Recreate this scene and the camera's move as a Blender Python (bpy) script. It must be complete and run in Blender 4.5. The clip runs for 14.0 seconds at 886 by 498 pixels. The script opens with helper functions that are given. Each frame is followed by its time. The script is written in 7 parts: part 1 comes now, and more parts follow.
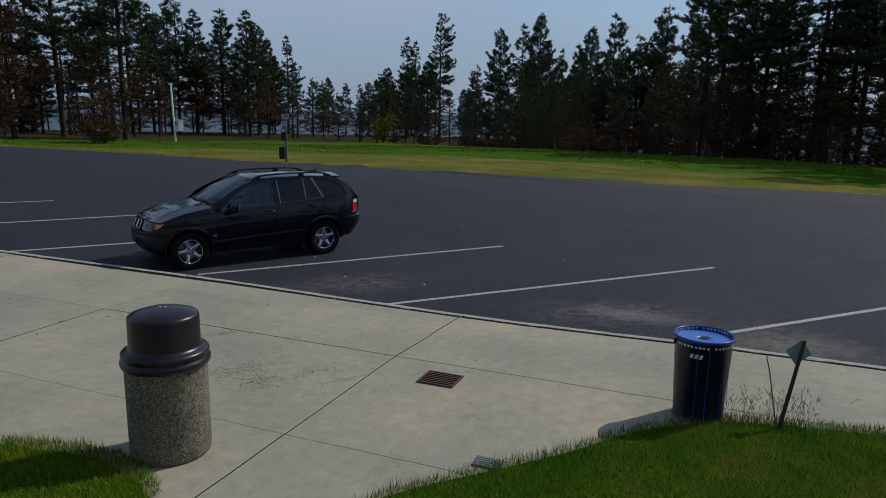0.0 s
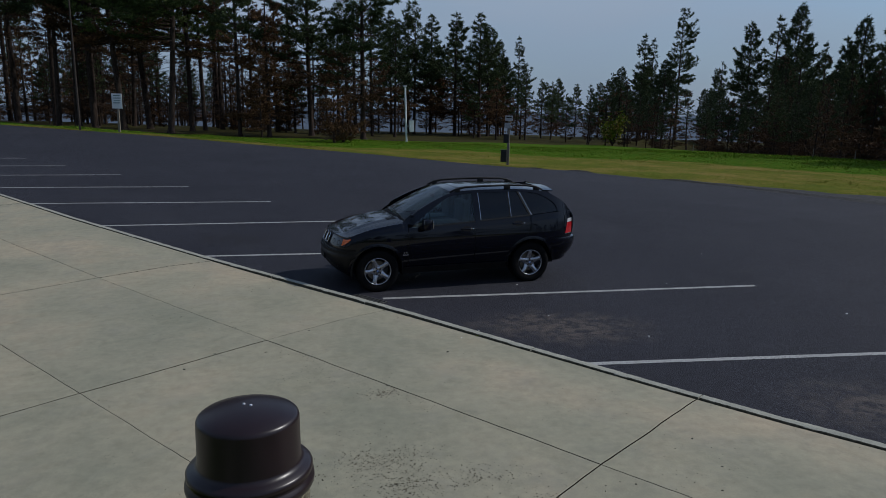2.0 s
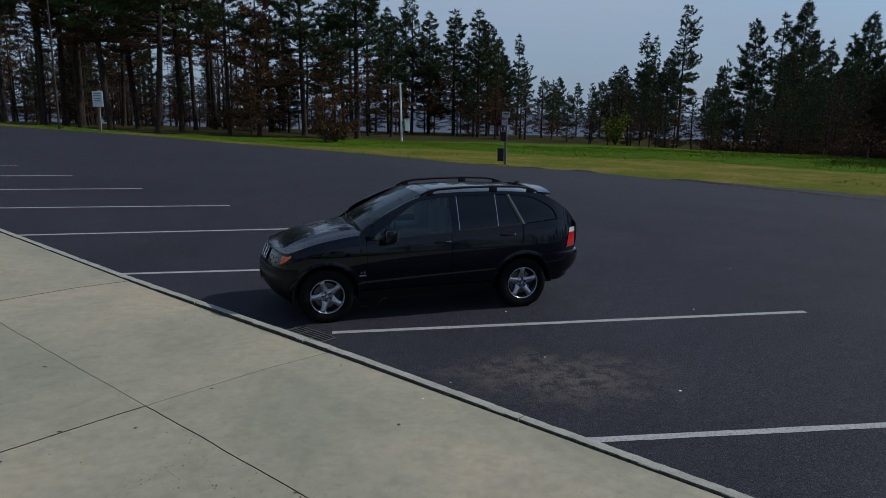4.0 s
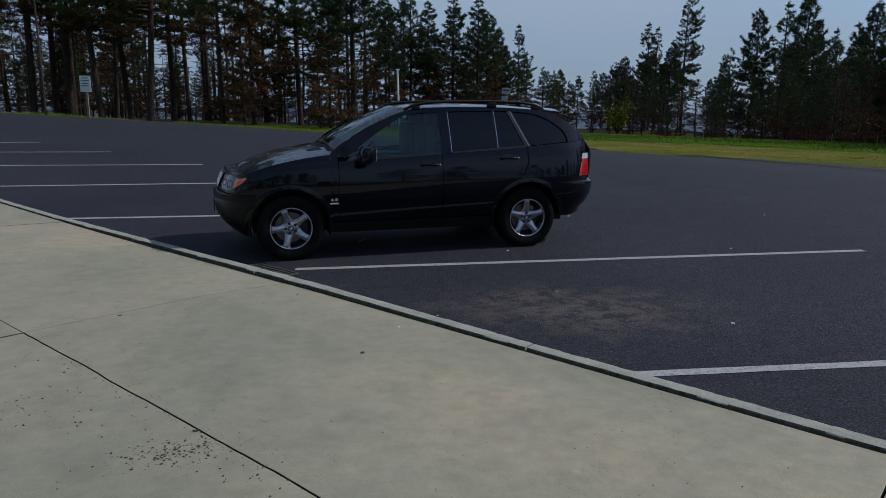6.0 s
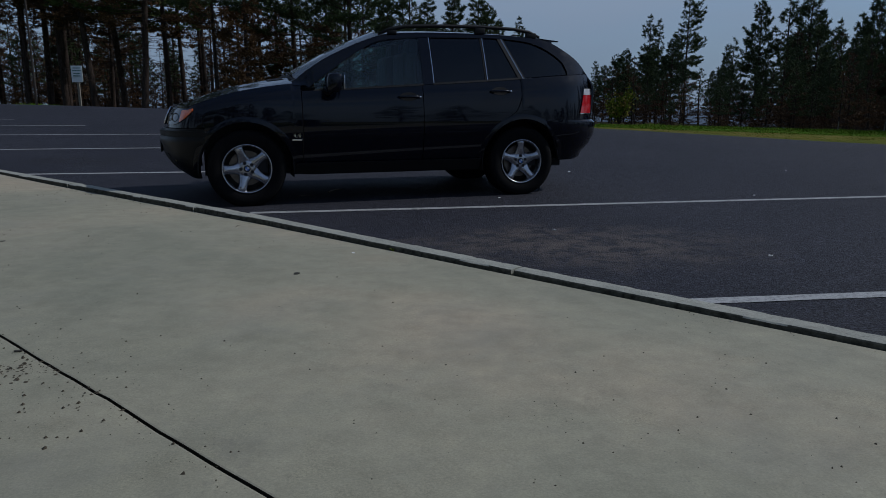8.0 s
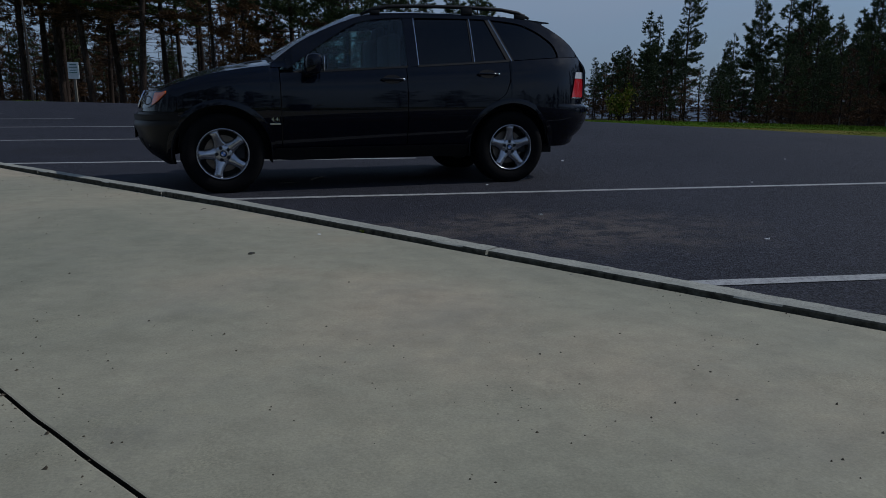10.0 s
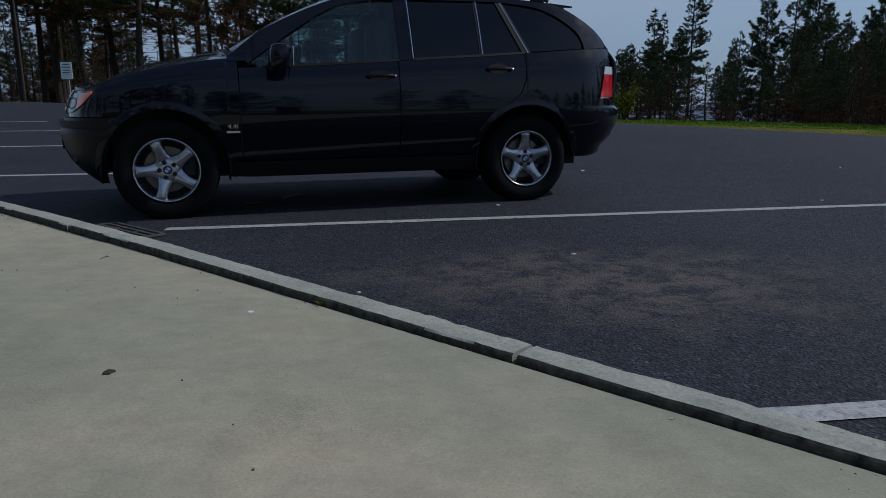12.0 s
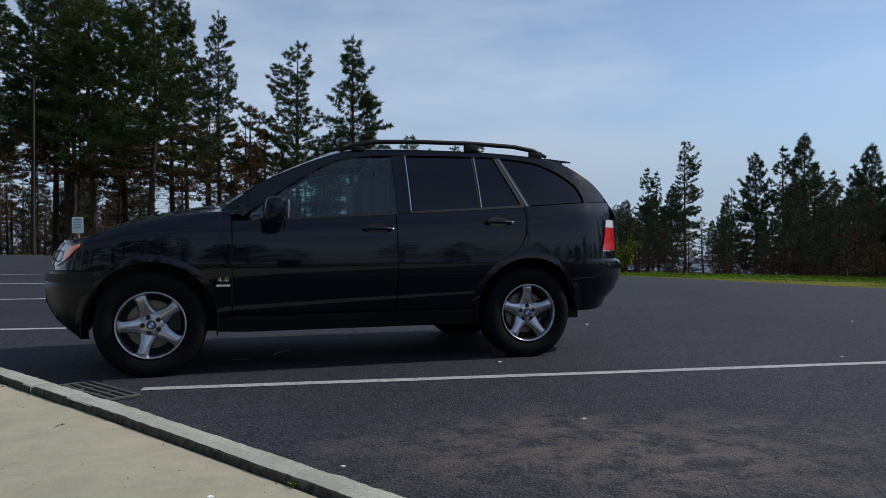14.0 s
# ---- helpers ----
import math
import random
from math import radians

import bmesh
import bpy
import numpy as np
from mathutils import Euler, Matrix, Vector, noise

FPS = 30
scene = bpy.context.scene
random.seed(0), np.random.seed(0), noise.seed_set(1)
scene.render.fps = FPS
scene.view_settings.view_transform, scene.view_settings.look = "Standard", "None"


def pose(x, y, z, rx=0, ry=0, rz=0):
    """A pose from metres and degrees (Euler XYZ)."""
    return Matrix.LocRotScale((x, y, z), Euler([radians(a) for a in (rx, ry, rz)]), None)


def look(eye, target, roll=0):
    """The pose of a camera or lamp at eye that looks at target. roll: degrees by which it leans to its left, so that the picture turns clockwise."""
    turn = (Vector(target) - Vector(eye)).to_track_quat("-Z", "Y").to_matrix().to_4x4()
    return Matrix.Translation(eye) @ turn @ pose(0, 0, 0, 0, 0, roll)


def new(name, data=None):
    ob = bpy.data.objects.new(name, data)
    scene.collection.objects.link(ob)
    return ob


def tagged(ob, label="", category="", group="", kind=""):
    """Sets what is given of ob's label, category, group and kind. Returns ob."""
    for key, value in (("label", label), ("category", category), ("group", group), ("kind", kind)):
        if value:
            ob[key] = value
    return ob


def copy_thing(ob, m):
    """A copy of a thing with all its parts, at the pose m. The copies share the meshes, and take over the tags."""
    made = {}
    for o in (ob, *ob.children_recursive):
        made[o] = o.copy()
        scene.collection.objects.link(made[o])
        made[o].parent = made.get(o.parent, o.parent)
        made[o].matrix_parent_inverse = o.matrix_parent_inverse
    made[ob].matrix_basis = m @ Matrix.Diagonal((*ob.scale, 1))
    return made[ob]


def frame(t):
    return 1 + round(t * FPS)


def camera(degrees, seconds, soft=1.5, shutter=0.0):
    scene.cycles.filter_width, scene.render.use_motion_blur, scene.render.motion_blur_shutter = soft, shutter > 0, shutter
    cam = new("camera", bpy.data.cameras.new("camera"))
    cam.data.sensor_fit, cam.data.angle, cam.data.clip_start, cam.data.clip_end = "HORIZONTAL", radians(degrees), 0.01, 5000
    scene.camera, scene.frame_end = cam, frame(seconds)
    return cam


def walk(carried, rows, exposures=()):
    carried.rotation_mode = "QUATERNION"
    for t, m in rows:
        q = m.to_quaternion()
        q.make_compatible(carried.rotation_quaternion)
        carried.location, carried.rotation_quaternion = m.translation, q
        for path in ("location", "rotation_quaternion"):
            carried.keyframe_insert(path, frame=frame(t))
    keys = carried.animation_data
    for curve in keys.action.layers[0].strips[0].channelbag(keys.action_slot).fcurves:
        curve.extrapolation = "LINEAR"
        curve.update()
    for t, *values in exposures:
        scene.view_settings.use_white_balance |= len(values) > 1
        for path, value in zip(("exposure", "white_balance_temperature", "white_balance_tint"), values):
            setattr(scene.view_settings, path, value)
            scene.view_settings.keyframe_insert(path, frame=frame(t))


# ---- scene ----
cam = camera(64.0, 14.0, soft=0.9)

PATH = [
    (0, (-4.03, -13.415, 3.141), (-2.859, -11.843, 2.747), 0.9),
    (0.5, (-3.728, -12.951, 3.144), (-2.676, -11.296, 2.749), 0.9),
    (1, (-3.416, -12.456, 3.141), (-2.512, -10.716, 2.746), 0.9),
    (1.5, (-3.072, -11.938, 3.147), (-2.353, -10.114, 2.75), 1.0),
    (2, (-2.666, -11.373, 3.143), (-2.043, -9.515, 2.743), 0.8),
    (2.5, (-2.29, -10.781, 3.154), (-1.67, -8.922, 2.754), 0.7),
    (3, (-1.986, -10.247, 3.15), (-1.366, -8.388, 2.751), 0.7),
    (5.5, (-0.873, -7.793, 1.981), (-0.255, -5.933, 1.583), 0.5),
    (6, (-0.833, -7.741, 1.709), (-0.215, -5.882, 1.308), 0.4),
    (6.5, (-0.792, -7.696, 1.427), (-0.176, -5.837, 1.02), 0.3),
    (7, (-0.691, -7.534, 1.226), (-0.077, -5.675, 0.818), 0.1),
    (7.5, (-0.519, -7.236, 1.08), (0.093, -5.377, 0.67), 0.0),
    (8, (-0.341, -6.921, 0.983), (0.271, -5.061, 0.576), 0.0),
    (10.5, (-0.054, -6.621, 0.837), (0.553, -4.761, 0.423), -0.2),
    (11, (0.068, -6.255, 0.836), (0.672, -4.394, 0.421), -0.3),
    (11.5, (0.191, -5.834, 0.843), (0.795, -3.973, 0.431), -0.2),
    (12, (0.308, -5.456, 0.854), (0.911, -3.595, 0.44), -0.3),
    (12.5, (0.381, -5.187, 0.847), (0.984, -3.325, 0.436), -0.2),
    (13, (0.399, -5.15, 0.846), (1.0, -3.289, 0.433), -0.2),
    (13.5, (0.398, -5.174, 0.861), (1.007, -3.287, 0.6), -0.2),
    (14, (0.413, -5.212, 0.852), (1.027, -3.309, 0.861), -0.3),
]
EXPOSURES = [(0, -0.34, 6250, 10), (1.0, -0.5, 6190, 10), (2.0, -0.5, 6190, 10), (3.0, -0.4, 6190, 10), (5.5, -0.32, 6150, 10), (6.5, -0.55, 6080, 10), (7.5, -0.83, 5960, 10), (8.0, -0.83, 5870, 10), (10.5, -0.92, 5850, 10), (11.5, -0.72, 5880, 10), (12.0, -0.55, 5920, 10), (12.5, -0.38, 5990, 10), (13.0, -0.3, 6080, 10), (13.5, -0.12, 6230, 10), (14.0, 0.12, 6480, 10)]
walk(cam, [(t, look(eye, target, roll)) for t, eye, target, roll in PATH], EXPOSURES)

# ---- light ----
# the sun stands to the east, about 42 degrees up
SUN_AZ = Vector((0.99, -0.10, 0)).normalized()
SUN_EL = radians(42)
to_sun = Vector((SUN_AZ.x * math.cos(SUN_EL), SUN_AZ.y * math.cos(SUN_EL), math.sin(SUN_EL)))
sun_data = bpy.data.lights.new("sun", "SUN")
sun_data.energy, sun_data.angle, sun_data.color = 3.0, radians(0.6), (1.0, 0.955, 0.89)
sun = new("sun", sun_data)
sun.matrix_world = look(to_sun * 50, (0, 0, 0))

world = bpy.data.worlds.new("world")
scene.world = world
world.use_nodes = True
wn, wl = world.node_tree.nodes, world.node_tree.links
wn.clear()
w_out = wn.new("ShaderNodeOutputWorld")
w_bg = wn.new("ShaderNodeBackground")
w_sky = wn.new("ShaderNodeTexSky")
w_sky.sky_type = "NISHITA"
w_sky.sun_disc = False
w_sky.sun_elevation = SUN_EL
w_sky.sun_rotation = math.atan2(SUN_AZ.x, SUN_AZ.y)
w_sky.air_density, w_sky.dust_density, w_sky.ozone_density, w_sky.altitude = 1.0, 0.6, 2.5, 800
# thin high cloud, drawn out in streaks
w_co = wn.new("ShaderNodeTexCoord")
w_map = wn.new("ShaderNodeMapping")
w_map.inputs["Scale"].default_value = (1.3, 1.0, 4.5)
w_map.inputs["Rotation"].default_value = (0.12, 0.2, 0.3)
w_noise = wn.new("ShaderNodeTexNoise")
w_noise.inputs["Scale"].default_value = 1.7
w_noise.inputs["Detail"].default_value = 7
w_noise.inputs["Roughness"].default_value = 0.52
w_ramp = wn.new("ShaderNodeValToRGB")
w_ramp.color_ramp.elements[0].position, w_ramp.color_ramp.elements[0].color = 0.36, (0.16, 0.16, 0.16, 1)
w_ramp.color_ramp.elements[1].position, w_ramp.color_ramp.elements[1].color = 0.68, (0.94, 0.94, 0.94, 1)
w_mix = wn.new("ShaderNodeMixRGB")
w_mix.inputs["Color2"].default_value = (4.4, 5.1, 6.1, 1)
wl.new(w_co.outputs["Generated"], w_map.inputs["Vector"])
wl.new(w_map.outputs["Vector"], w_noise.inputs["Vector"])
wl.new(w_noise.outputs["Fac"], w_ramp.inputs["Fac"])
w_up = wn.new("ShaderNodeSeparateXYZ")
w_thin = wn.new("ShaderNodeMapRange")
w_thin.inputs["From Min"].default_value, w_thin.inputs["From Max"].default_value = 0.26, 0.62
w_thin.inputs["To Min"].default_value, w_thin.inputs["To Max"].default_value = 1.0, 0.40
w_cover = wn.new("ShaderNodeMath")
w_cover.operation = "MULTIPLY"
wl.new(w_co.outputs["Generated"], w_up.inputs["Vector"])
wl.new(w_up.outputs["Z"], w_thin.inputs["Value"])
wl.new(w_ramp.outputs["Color"], w_cover.inputs[0])
wl.new(w_thin.outputs["Result"], w_cover.inputs[1])
wl.new(w_cover.outputs["Value"], w_mix.inputs["Fac"])
wl.new(w_sky.outputs["Color"], w_mix.inputs["Color1"])
w_sep = wn.new("ShaderNodeSeparateXYZ")
w_low = wn.new("ShaderNodeMapRange")
w_low.inputs["From Min"].default_value, w_low.inputs["From Max"].default_value = 0.0, 0.22
w_low.inputs["To Min"].default_value, w_low.inputs["To Max"].default_value = 0.85, 0.0
w_haze = wn.new("ShaderNodeMixRGB")
w_haze.inputs["Color2"].default_value = (2.05, 2.85, 4.0, 1)
wl.new(w_co.outputs["Generated"], w_sep.inputs["Vector"])
wl.new(w_sep.outputs["Z"], w_low.inputs["Value"])
wl.new(w_low.outputs["Result"], w_haze.inputs["Fac"])
wl.new(w_mix.outputs["Color"], w_haze.inputs["Color1"])
wl.new(w_haze.outputs["Color"], w_bg.inputs["Color"])
w_bg.inputs["Strength"].default_value = 0.115
wl.new(w_bg.outputs["Background"], w_out.inputs["Surface"])


# ---- materials ----
def rgba(c):
    return (c[0], c[1], c[2], 1)


class Mat:
    """A small builder for node materials on one Principled shader."""

    def __init__(self, name, color=(0.5, 0.5, 0.5), rough=0.6, metal=0.0, **more):
        self.m = bpy.data.materials.new(name)
        self.m.use_nodes = True
        self.n, self.l = self.m.node_tree.nodes, self.m.node_tree.links
        self.b = self.n["Principled BSDF"]
        self.out = self.n["Material Output"]
        self.b.inputs["Base Color"].default_value = rgba(color)
        self.b.inputs["Roughness"].default_value = rough
        self.b.inputs["Metallic"].default_value = metal
        for key, value in more.items():
            self.b.inputs[key.replace("_", " ")].default_value = value
        self.pos = self.n.new("ShaderNodeNewGeometry").outputs["Position"]
        self.height = None

    def noise(self, scale, detail=4, rough=0.55, stretch=None):
        t = self.n.new("ShaderNodeTexNoise")
        t.inputs["Scale"].default_value = scale
        t.inputs["Detail"].default_value = detail
        t.inputs["Roughness"].default_value = rough
        src = self.pos
        if stretch:
            mp = self.n.new("ShaderNodeMapping")
            mp.inputs["Scale"].default_value = stretch
            self.l.new(src, mp.inputs["Vector"])
            src = mp.outputs["Vector"]
        self.l.new(src, t.inputs["Vector"])
        return t.outputs["Fac"]

    def cells(self, scale, feature="F1", out="Distance"):
        t = self.n.new("ShaderNodeTexVoronoi")
        t.feature = feature
        t.inputs["Scale"].default_value = scale
        self.l.new(self.pos, t.inputs["Vector"])
        return t.outputs[out]

    def ramp(self, fac, *stops):
        r = self.n.new("ShaderNodeValToRGB")
        e = r.color_ramp.elements
        while len(e) < len(stops):
            e.new(0.5)
        for el, (p, c) in zip(e, stops):
            el.position = p
            el.color = rgba(c) if hasattr(c, "__len__") else (c, c, c, 1)
        self.l.new(fac, r.inputs["Fac"])
        return r.outputs["Color"]

    def mix(self, fac, a, b, kind="MIX"):
        x = self.n.new("ShaderNodeMixRGB")
        x.blend_type = kind
        for sock, v in (("Fac", fac), ("Color1", a), ("Color2", b)):
            if isinstance(v, bpy.types.NodeSocket):
                self.l.new(v, x.inputs[sock])
            elif sock == "Fac":
                x.inputs[sock].default_value = v
            else:
                x.inputs[sock].default_value = rgba(v)
        return x.outputs["Color"]

    def math(self, op, a, b=0.0):
        x = self.n.new("ShaderNodeMath")
        x.operation = op
        for i, v in enumerate((a, b)):
            if isinstance(v, bpy.types.NodeSocket):
                self.l.new(v, x.inputs[i])
            else:
                x.inputs[i].default_value = v
        return x.outputs["Value"]

    def spot(self, x, y, rx, ry, soft=0.5, turn=0.0):
        """1 inside an uneven patch of the ground, 0 outside."""
        mp = self.n.new("ShaderNodeMapping")
        mp.vector_type = "TEXTURE"
        mp.inputs["Location"].default_value = (x, y, 0)
        mp.inputs["Rotation"].default_value = (0, 0, turn)
        mp.inputs["Scale"].default_value = (rx, ry, 1000)
        self.l.new(self.pos, mp.inputs["Vector"])
        ln = self.n.new("ShaderNodeVectorMath")
        ln.operation = "LENGTH"
        self.l.new(mp.outputs["Vector"], ln.inputs[0])
        return self.ramp(self.math("ADD", ln.outputs["Value"], self.math("MULTIPLY", self.math("SUBTRACT", self.noise(2.2, 6, 0.7), 0.5), 1.5)), (1 - soft, 1.0), (1.0, 0.0))

    def color(self, sock):
        self.l.new(sock, self.b.inputs["Base Color"])
        return self

    def rough(self, sock):
        self.l.new(sock, self.b.inputs["Roughness"])
        return self

    def bump(self, sock, strength=0.3, dist=0.01):
        b = self.n.new("ShaderNodeBump")
        b.inputs["Strength"].default_value = strength
        b.inputs["Distance"].default_value = dist
        self.l.new(sock, b.inputs["Height"])
        if self.height:
            self.l.new(self.height, b.inputs["Normal"])
        self.height = b.outputs["Normal"]
        self.l.new(self.height, self.b.inputs["Normal"])
        return self

    def random(self):
        return self.n.new("ShaderNodeObjectInfo").outputs["Random"]

    def island(self):
        return self.n.new("ShaderNodeNewGeometry").outputs["Random Per Island"]


def mat_asphalt():
    k = Mat("asphalt", rough=0.85, Specular_IOR_Level=0.24)
    base = k.ramp(k.noise(0.35, 5, 0.6), (0.3, (0.0240, 0.0246, 0.0330)), (0.7, (0.0365, 0.0368, 0.0470)))
    grit = k.ramp(k.cells(95, out="Color"), (0.10, (0.30, 0.30, 0.31)), (0.70, (1.08, 1.08, 1.10)), (0.92, (2.1, 2.09, 2.06)), (1.0, (3.6, 3.5, 3.4)))
    c = k.mix(1.0, base, grit, "MULTIPLY")
    blot = k.ramp(k.noise(7, 7, 0.75), (0.32, (0.78, 0.78, 0.79)), (0.68, (1.2, 1.2, 1.2)))
    c = k.mix(0.9, c, blot, "MULTIPLY")
    fine = k.ramp(k.noise(26, 5, 0.75), (0.35, (0.72, 0.72, 0.73)), (0.68, (1.3, 1.29, 1.27)))
    c = k.mix(0.8, c, fine, "MULTIPLY")
    # dry silt left by puddles in the stalls
    silt = k.ramp(k.noise(5, 8, 0.78), (0.43, 0.0), (0.56, 1.0))
    spots = None
    for x, y, rx, ry, turn in ((2.1, -2.55, 1.5, 0.95, -0.35), (4.6, -6.4, 1.7, 0.9, -0.6), (5.3, -8.5, 1.5, 1.0, -0.4)):
        s = k.spot(x, y, rx, ry, 0.75, turn)
        spots = s if spots is None else k.mix(1.0, spots, s, "LIGHTEN")
    f = k.math("MULTIPLY", k.mix(1.0, silt, spots, "MULTIPLY"), 0.62)
    c = k.mix(f, c, (0.150, 0.122, 0.100))
    f2 = k.math("MULTIPLY", k.mix(1.0, k.ramp(k.noise(7, 9, 0.8), (0.55, 0.0), (0.66, 1.0)), spots, "MULTIPLY"), 0.8)
    c = k.mix(f2, c, (0.016, 0.013, 0.010))
    stain = k.math("MULTIPLY", k.mix(1.0, silt, k.spot(-2.2, 4.95, 1.1, 0.7, 0.75, 0.0), "MULTIPLY"), 0.5)
    c = k.mix(stain, c, (0.018, 0.015, 0.013))
    # pale dust dried out round the low spots by the kerb
    for x, y, rx, ry, turn, much in ((4.72, -6.65, 1.05, 0.42, -1.1, 0.85), (5.3, -8.9, 1.3, 0.75, -0.9, 0.65)):
        pale = k.math("MULTIPLY", k.mix(1.0, k.spot(x, y, rx, ry, 0.9, turn), k.ramp(k.noise(9, 6, 0.75), (0.30, 0.35), (0.62, 1.0)), "MULTIPLY"), much)
        c = k.mix(pale, c, (0.19, 0.183, 0.145))
    scuff = k.math("MULTIPLY", k.ramp(k.noise(1.1, 6, 0.7, (0.35, 1.5, 1)), (0.56, 0.0), (0.78, 1.0)), 0.35)
    c = k.mix(scuff, c, (0.065, 0.064, 0.062))
    k.color(c).rough(k.ramp(k.noise(60, 3), (0.3, 0.68), (0.7, 0.92)))
    return k.bump(k.cells(95), 0.7, 0.008).bump(k.noise(34, 5, 0.75), 0.6, 0.010).m


def mat_concrete():
    k = Mat("concrete_slab", rough=0.85)
    base = k.ramp(k.noise(0.42, 6, 0.62), (0.32, (0.260, 0.256, 0.192)), (0.50, (0.336, 0.312, 0.232)), (0.66, (0.420, 0.352, 0.255)))
    tone = k.ramp(k.random(), (0.0, (0.93, 0.95, 0.93)), (1.0, (1.05, 1.04, 1.0)))
    c = k.mix(1.0, base, tone, "MULTIPLY")
    broom = k.ramp(k.noise(11, 6, 0.7), (0.3, (0.90, 0.90, 0.90)), (0.7, (1.07, 1.07, 1.06)))
    c = k.mix(0.9, c, broom, "MULTIPLY")
    grain = k.ramp(k.noise(160, 3, 0.7), (0.3, (0.80, 0.80, 0.79)), (0.7, (1.16, 1.16, 1.15)))
    c = k.mix(0.8, c, grain, "MULTIPLY")
    stain = k.math("MULTIPLY", k.ramp(k.noise(1.6, 7, 0.7), (0.50, 0.0), (0.72, 1.0)), 0.50)
    c = k.mix(stain, c, (0.26, 0.25, 0.20))
    rust = k.math("MULTIPLY", k.ramp(k.noise(0.9, 5, 0.6, (1.0, 1.3, 1.0)), (0.60, 0.0), (0.78, 1.0)), 0.30)
    c = k.mix(rust, c, (0.38, 0.29, 0.19))
    blotch = k.ramp(k.noise(6.5, 8, 0.72), (0.34, (0.86, 0.86, 0.85)), (0.52, (1.0, 1.0, 1.0)), (0.70, (1.10, 1.09, 1.06)))
    c = k.mix(0.9, c, blotch, "MULTIPLY")
    drip = k.math("MULTIPLY", k.ramp(k.noise(2.6, 8, 0.78), (0.60, 0.0), (0.70, 1.0)), 0.38)
    c = k.mix(drip, c, (0.17, 0.16, 0.13))
    # small pits and dark grit
    pits = k.math("MULTIPLY", k.ramp(k.cells(34), (0.05, 1.0), (0.11, 0.0)), k.ramp(k.noise(1.3, 4, 0.6), (0.50, 0.0), (0.64, 1.0)))
    c = k.mix(k.math("MULTIPLY", pits, 0.7), c, (0.12, 0.11, 0.09))
    # patches where the surface has worn down to sand and small stones
    worn = k.ramp(k.noise(1.9, 7, 0.72), (0.52, 0.0), (0.66, 1.0))
    sand = k.ramp(k.noise(170, 4, 0.85), (0.32, (0.50, 0.50, 0.49)), (0.50, (0.97, 0.97, 0.95)), (0.70, (1.30, 1.29, 1.25)))
    c = k.mix(k.math("MULTIPLY", worn, 0.75), c, k.mix(1.0, c, sand, "MULTIPLY"))
    k.color(c)
    return k.bump(k.noise(120, 4, 0.7), 0.3, 0.003).bump(pits, -0.4, 0.004).bump(k.mix(1.0, worn, k.noise(190, 4, 0.8), "MULTIPLY"), 0.3, 0.003).m


def mat_kerb():
    k = Mat("kerb_concrete", rough=0.9)
    c = k.ramp(k.noise(4, 7, 0.7), (0.3, (0.29, 0.29, 0.245)), (0.7, (0.44, 0.43, 0.36)))
    c = k.mix(0.9, c, k.ramp(k.noise(70, 5, 0.75), (0.3, (0.72, 0.72, 0.71)), (0.7, (1.2, 1.2, 1.18))), "MULTIPLY")
    dark = k.ramp(k.cells(22), (0.06, 0.8), (0.14, 0.0))
    c = k.mix(k.math("MULTIPLY", dark, 0.7), c, (0.13, 0.12, 0.10))
    return k.color(c).bump(k.noise(45, 7, 0.85), 0.55, 0.008).m


def mat_simple(name, color, rough=0.6, metal=0.0, vary=0.15, scale=12.0, bump=0.0, **more):
    k = Mat(name, color, rough, metal, **more)
    lo = tuple(v * (1 - vary) for v in color)
    hi = tuple(min(1, v * (1 + vary)) for v in color)
    c = k.ramp(k.noise(scale, 5, 0.6), (0.3, lo), (0.7, hi))
    k.color(c)
    if bump:
        k.bump(k.noise(scale * 4, 4, 0.6), bump, 0.004)
    return k.m


def mat_grassland():
    k = Mat("meadow_ground", rough=1.0, Specular_IOR_Level=0.05)
    a = k.ramp(k.noise(0.22, 6, 0.65), (0.30, (0.068, 0.108, 0.010)), (0.48, (0.120, 0.126, 0.018)), (0.66, (0.205, 0.160, 0.046)))
    b = k.ramp(k.noise(3.5, 6, 0.75, (1, 1, 1)), (0.3, (0.62, 0.66, 0.6)), (0.7, (1.35, 1.3, 1.2)))
    c = k.mix(1.0, a, b, "MULTIPLY")
    return k.color(c).bump(k.noise(9, 6, 0.8), 0.5, 0.03).m


def mat_blades(name, lo, mid, hi):
    k = Mat(name, rough=0.9, Specular_IOR_Level=0.04)
    c = k.ramp(k.island(), (0.0, lo), (0.6, mid), (1.0, hi))
    patch = k.ramp(k.noise(1.3, 6, 0.65), (0.36, (0.72, 0.84, 0.7)), (0.52, (1.0, 1.0, 1.0)), (0.66, (1.75, 1.0, 1.5)))
    k.color(k.mix(0.8, c, patch, "MULTIPLY"))
    k.b.inputs["Subsurface Weight"].default_value = 0.0
    return k.m


def mat_lawn(name, lo, mid, dry):
    """Close turf with dry patches."""
    k = Mat(name, rough=1.0, Specular_IOR_Level=0.03)
    c = k.ramp(k.noise(1.3, 6, 0.65), (0.34, lo), (0.54, mid), (0.74, dry))
    c = k.mix(0.9, c, k.ramp(k.noise(70, 5, 0.8), (0.3, (0.5, 0.55, 0.5)), (0.7, (1.5, 1.45, 1.3))), "MULTIPLY")
    return k.color(c).bump(k.noise(50, 5, 0.8), 0.8, 0.02).m


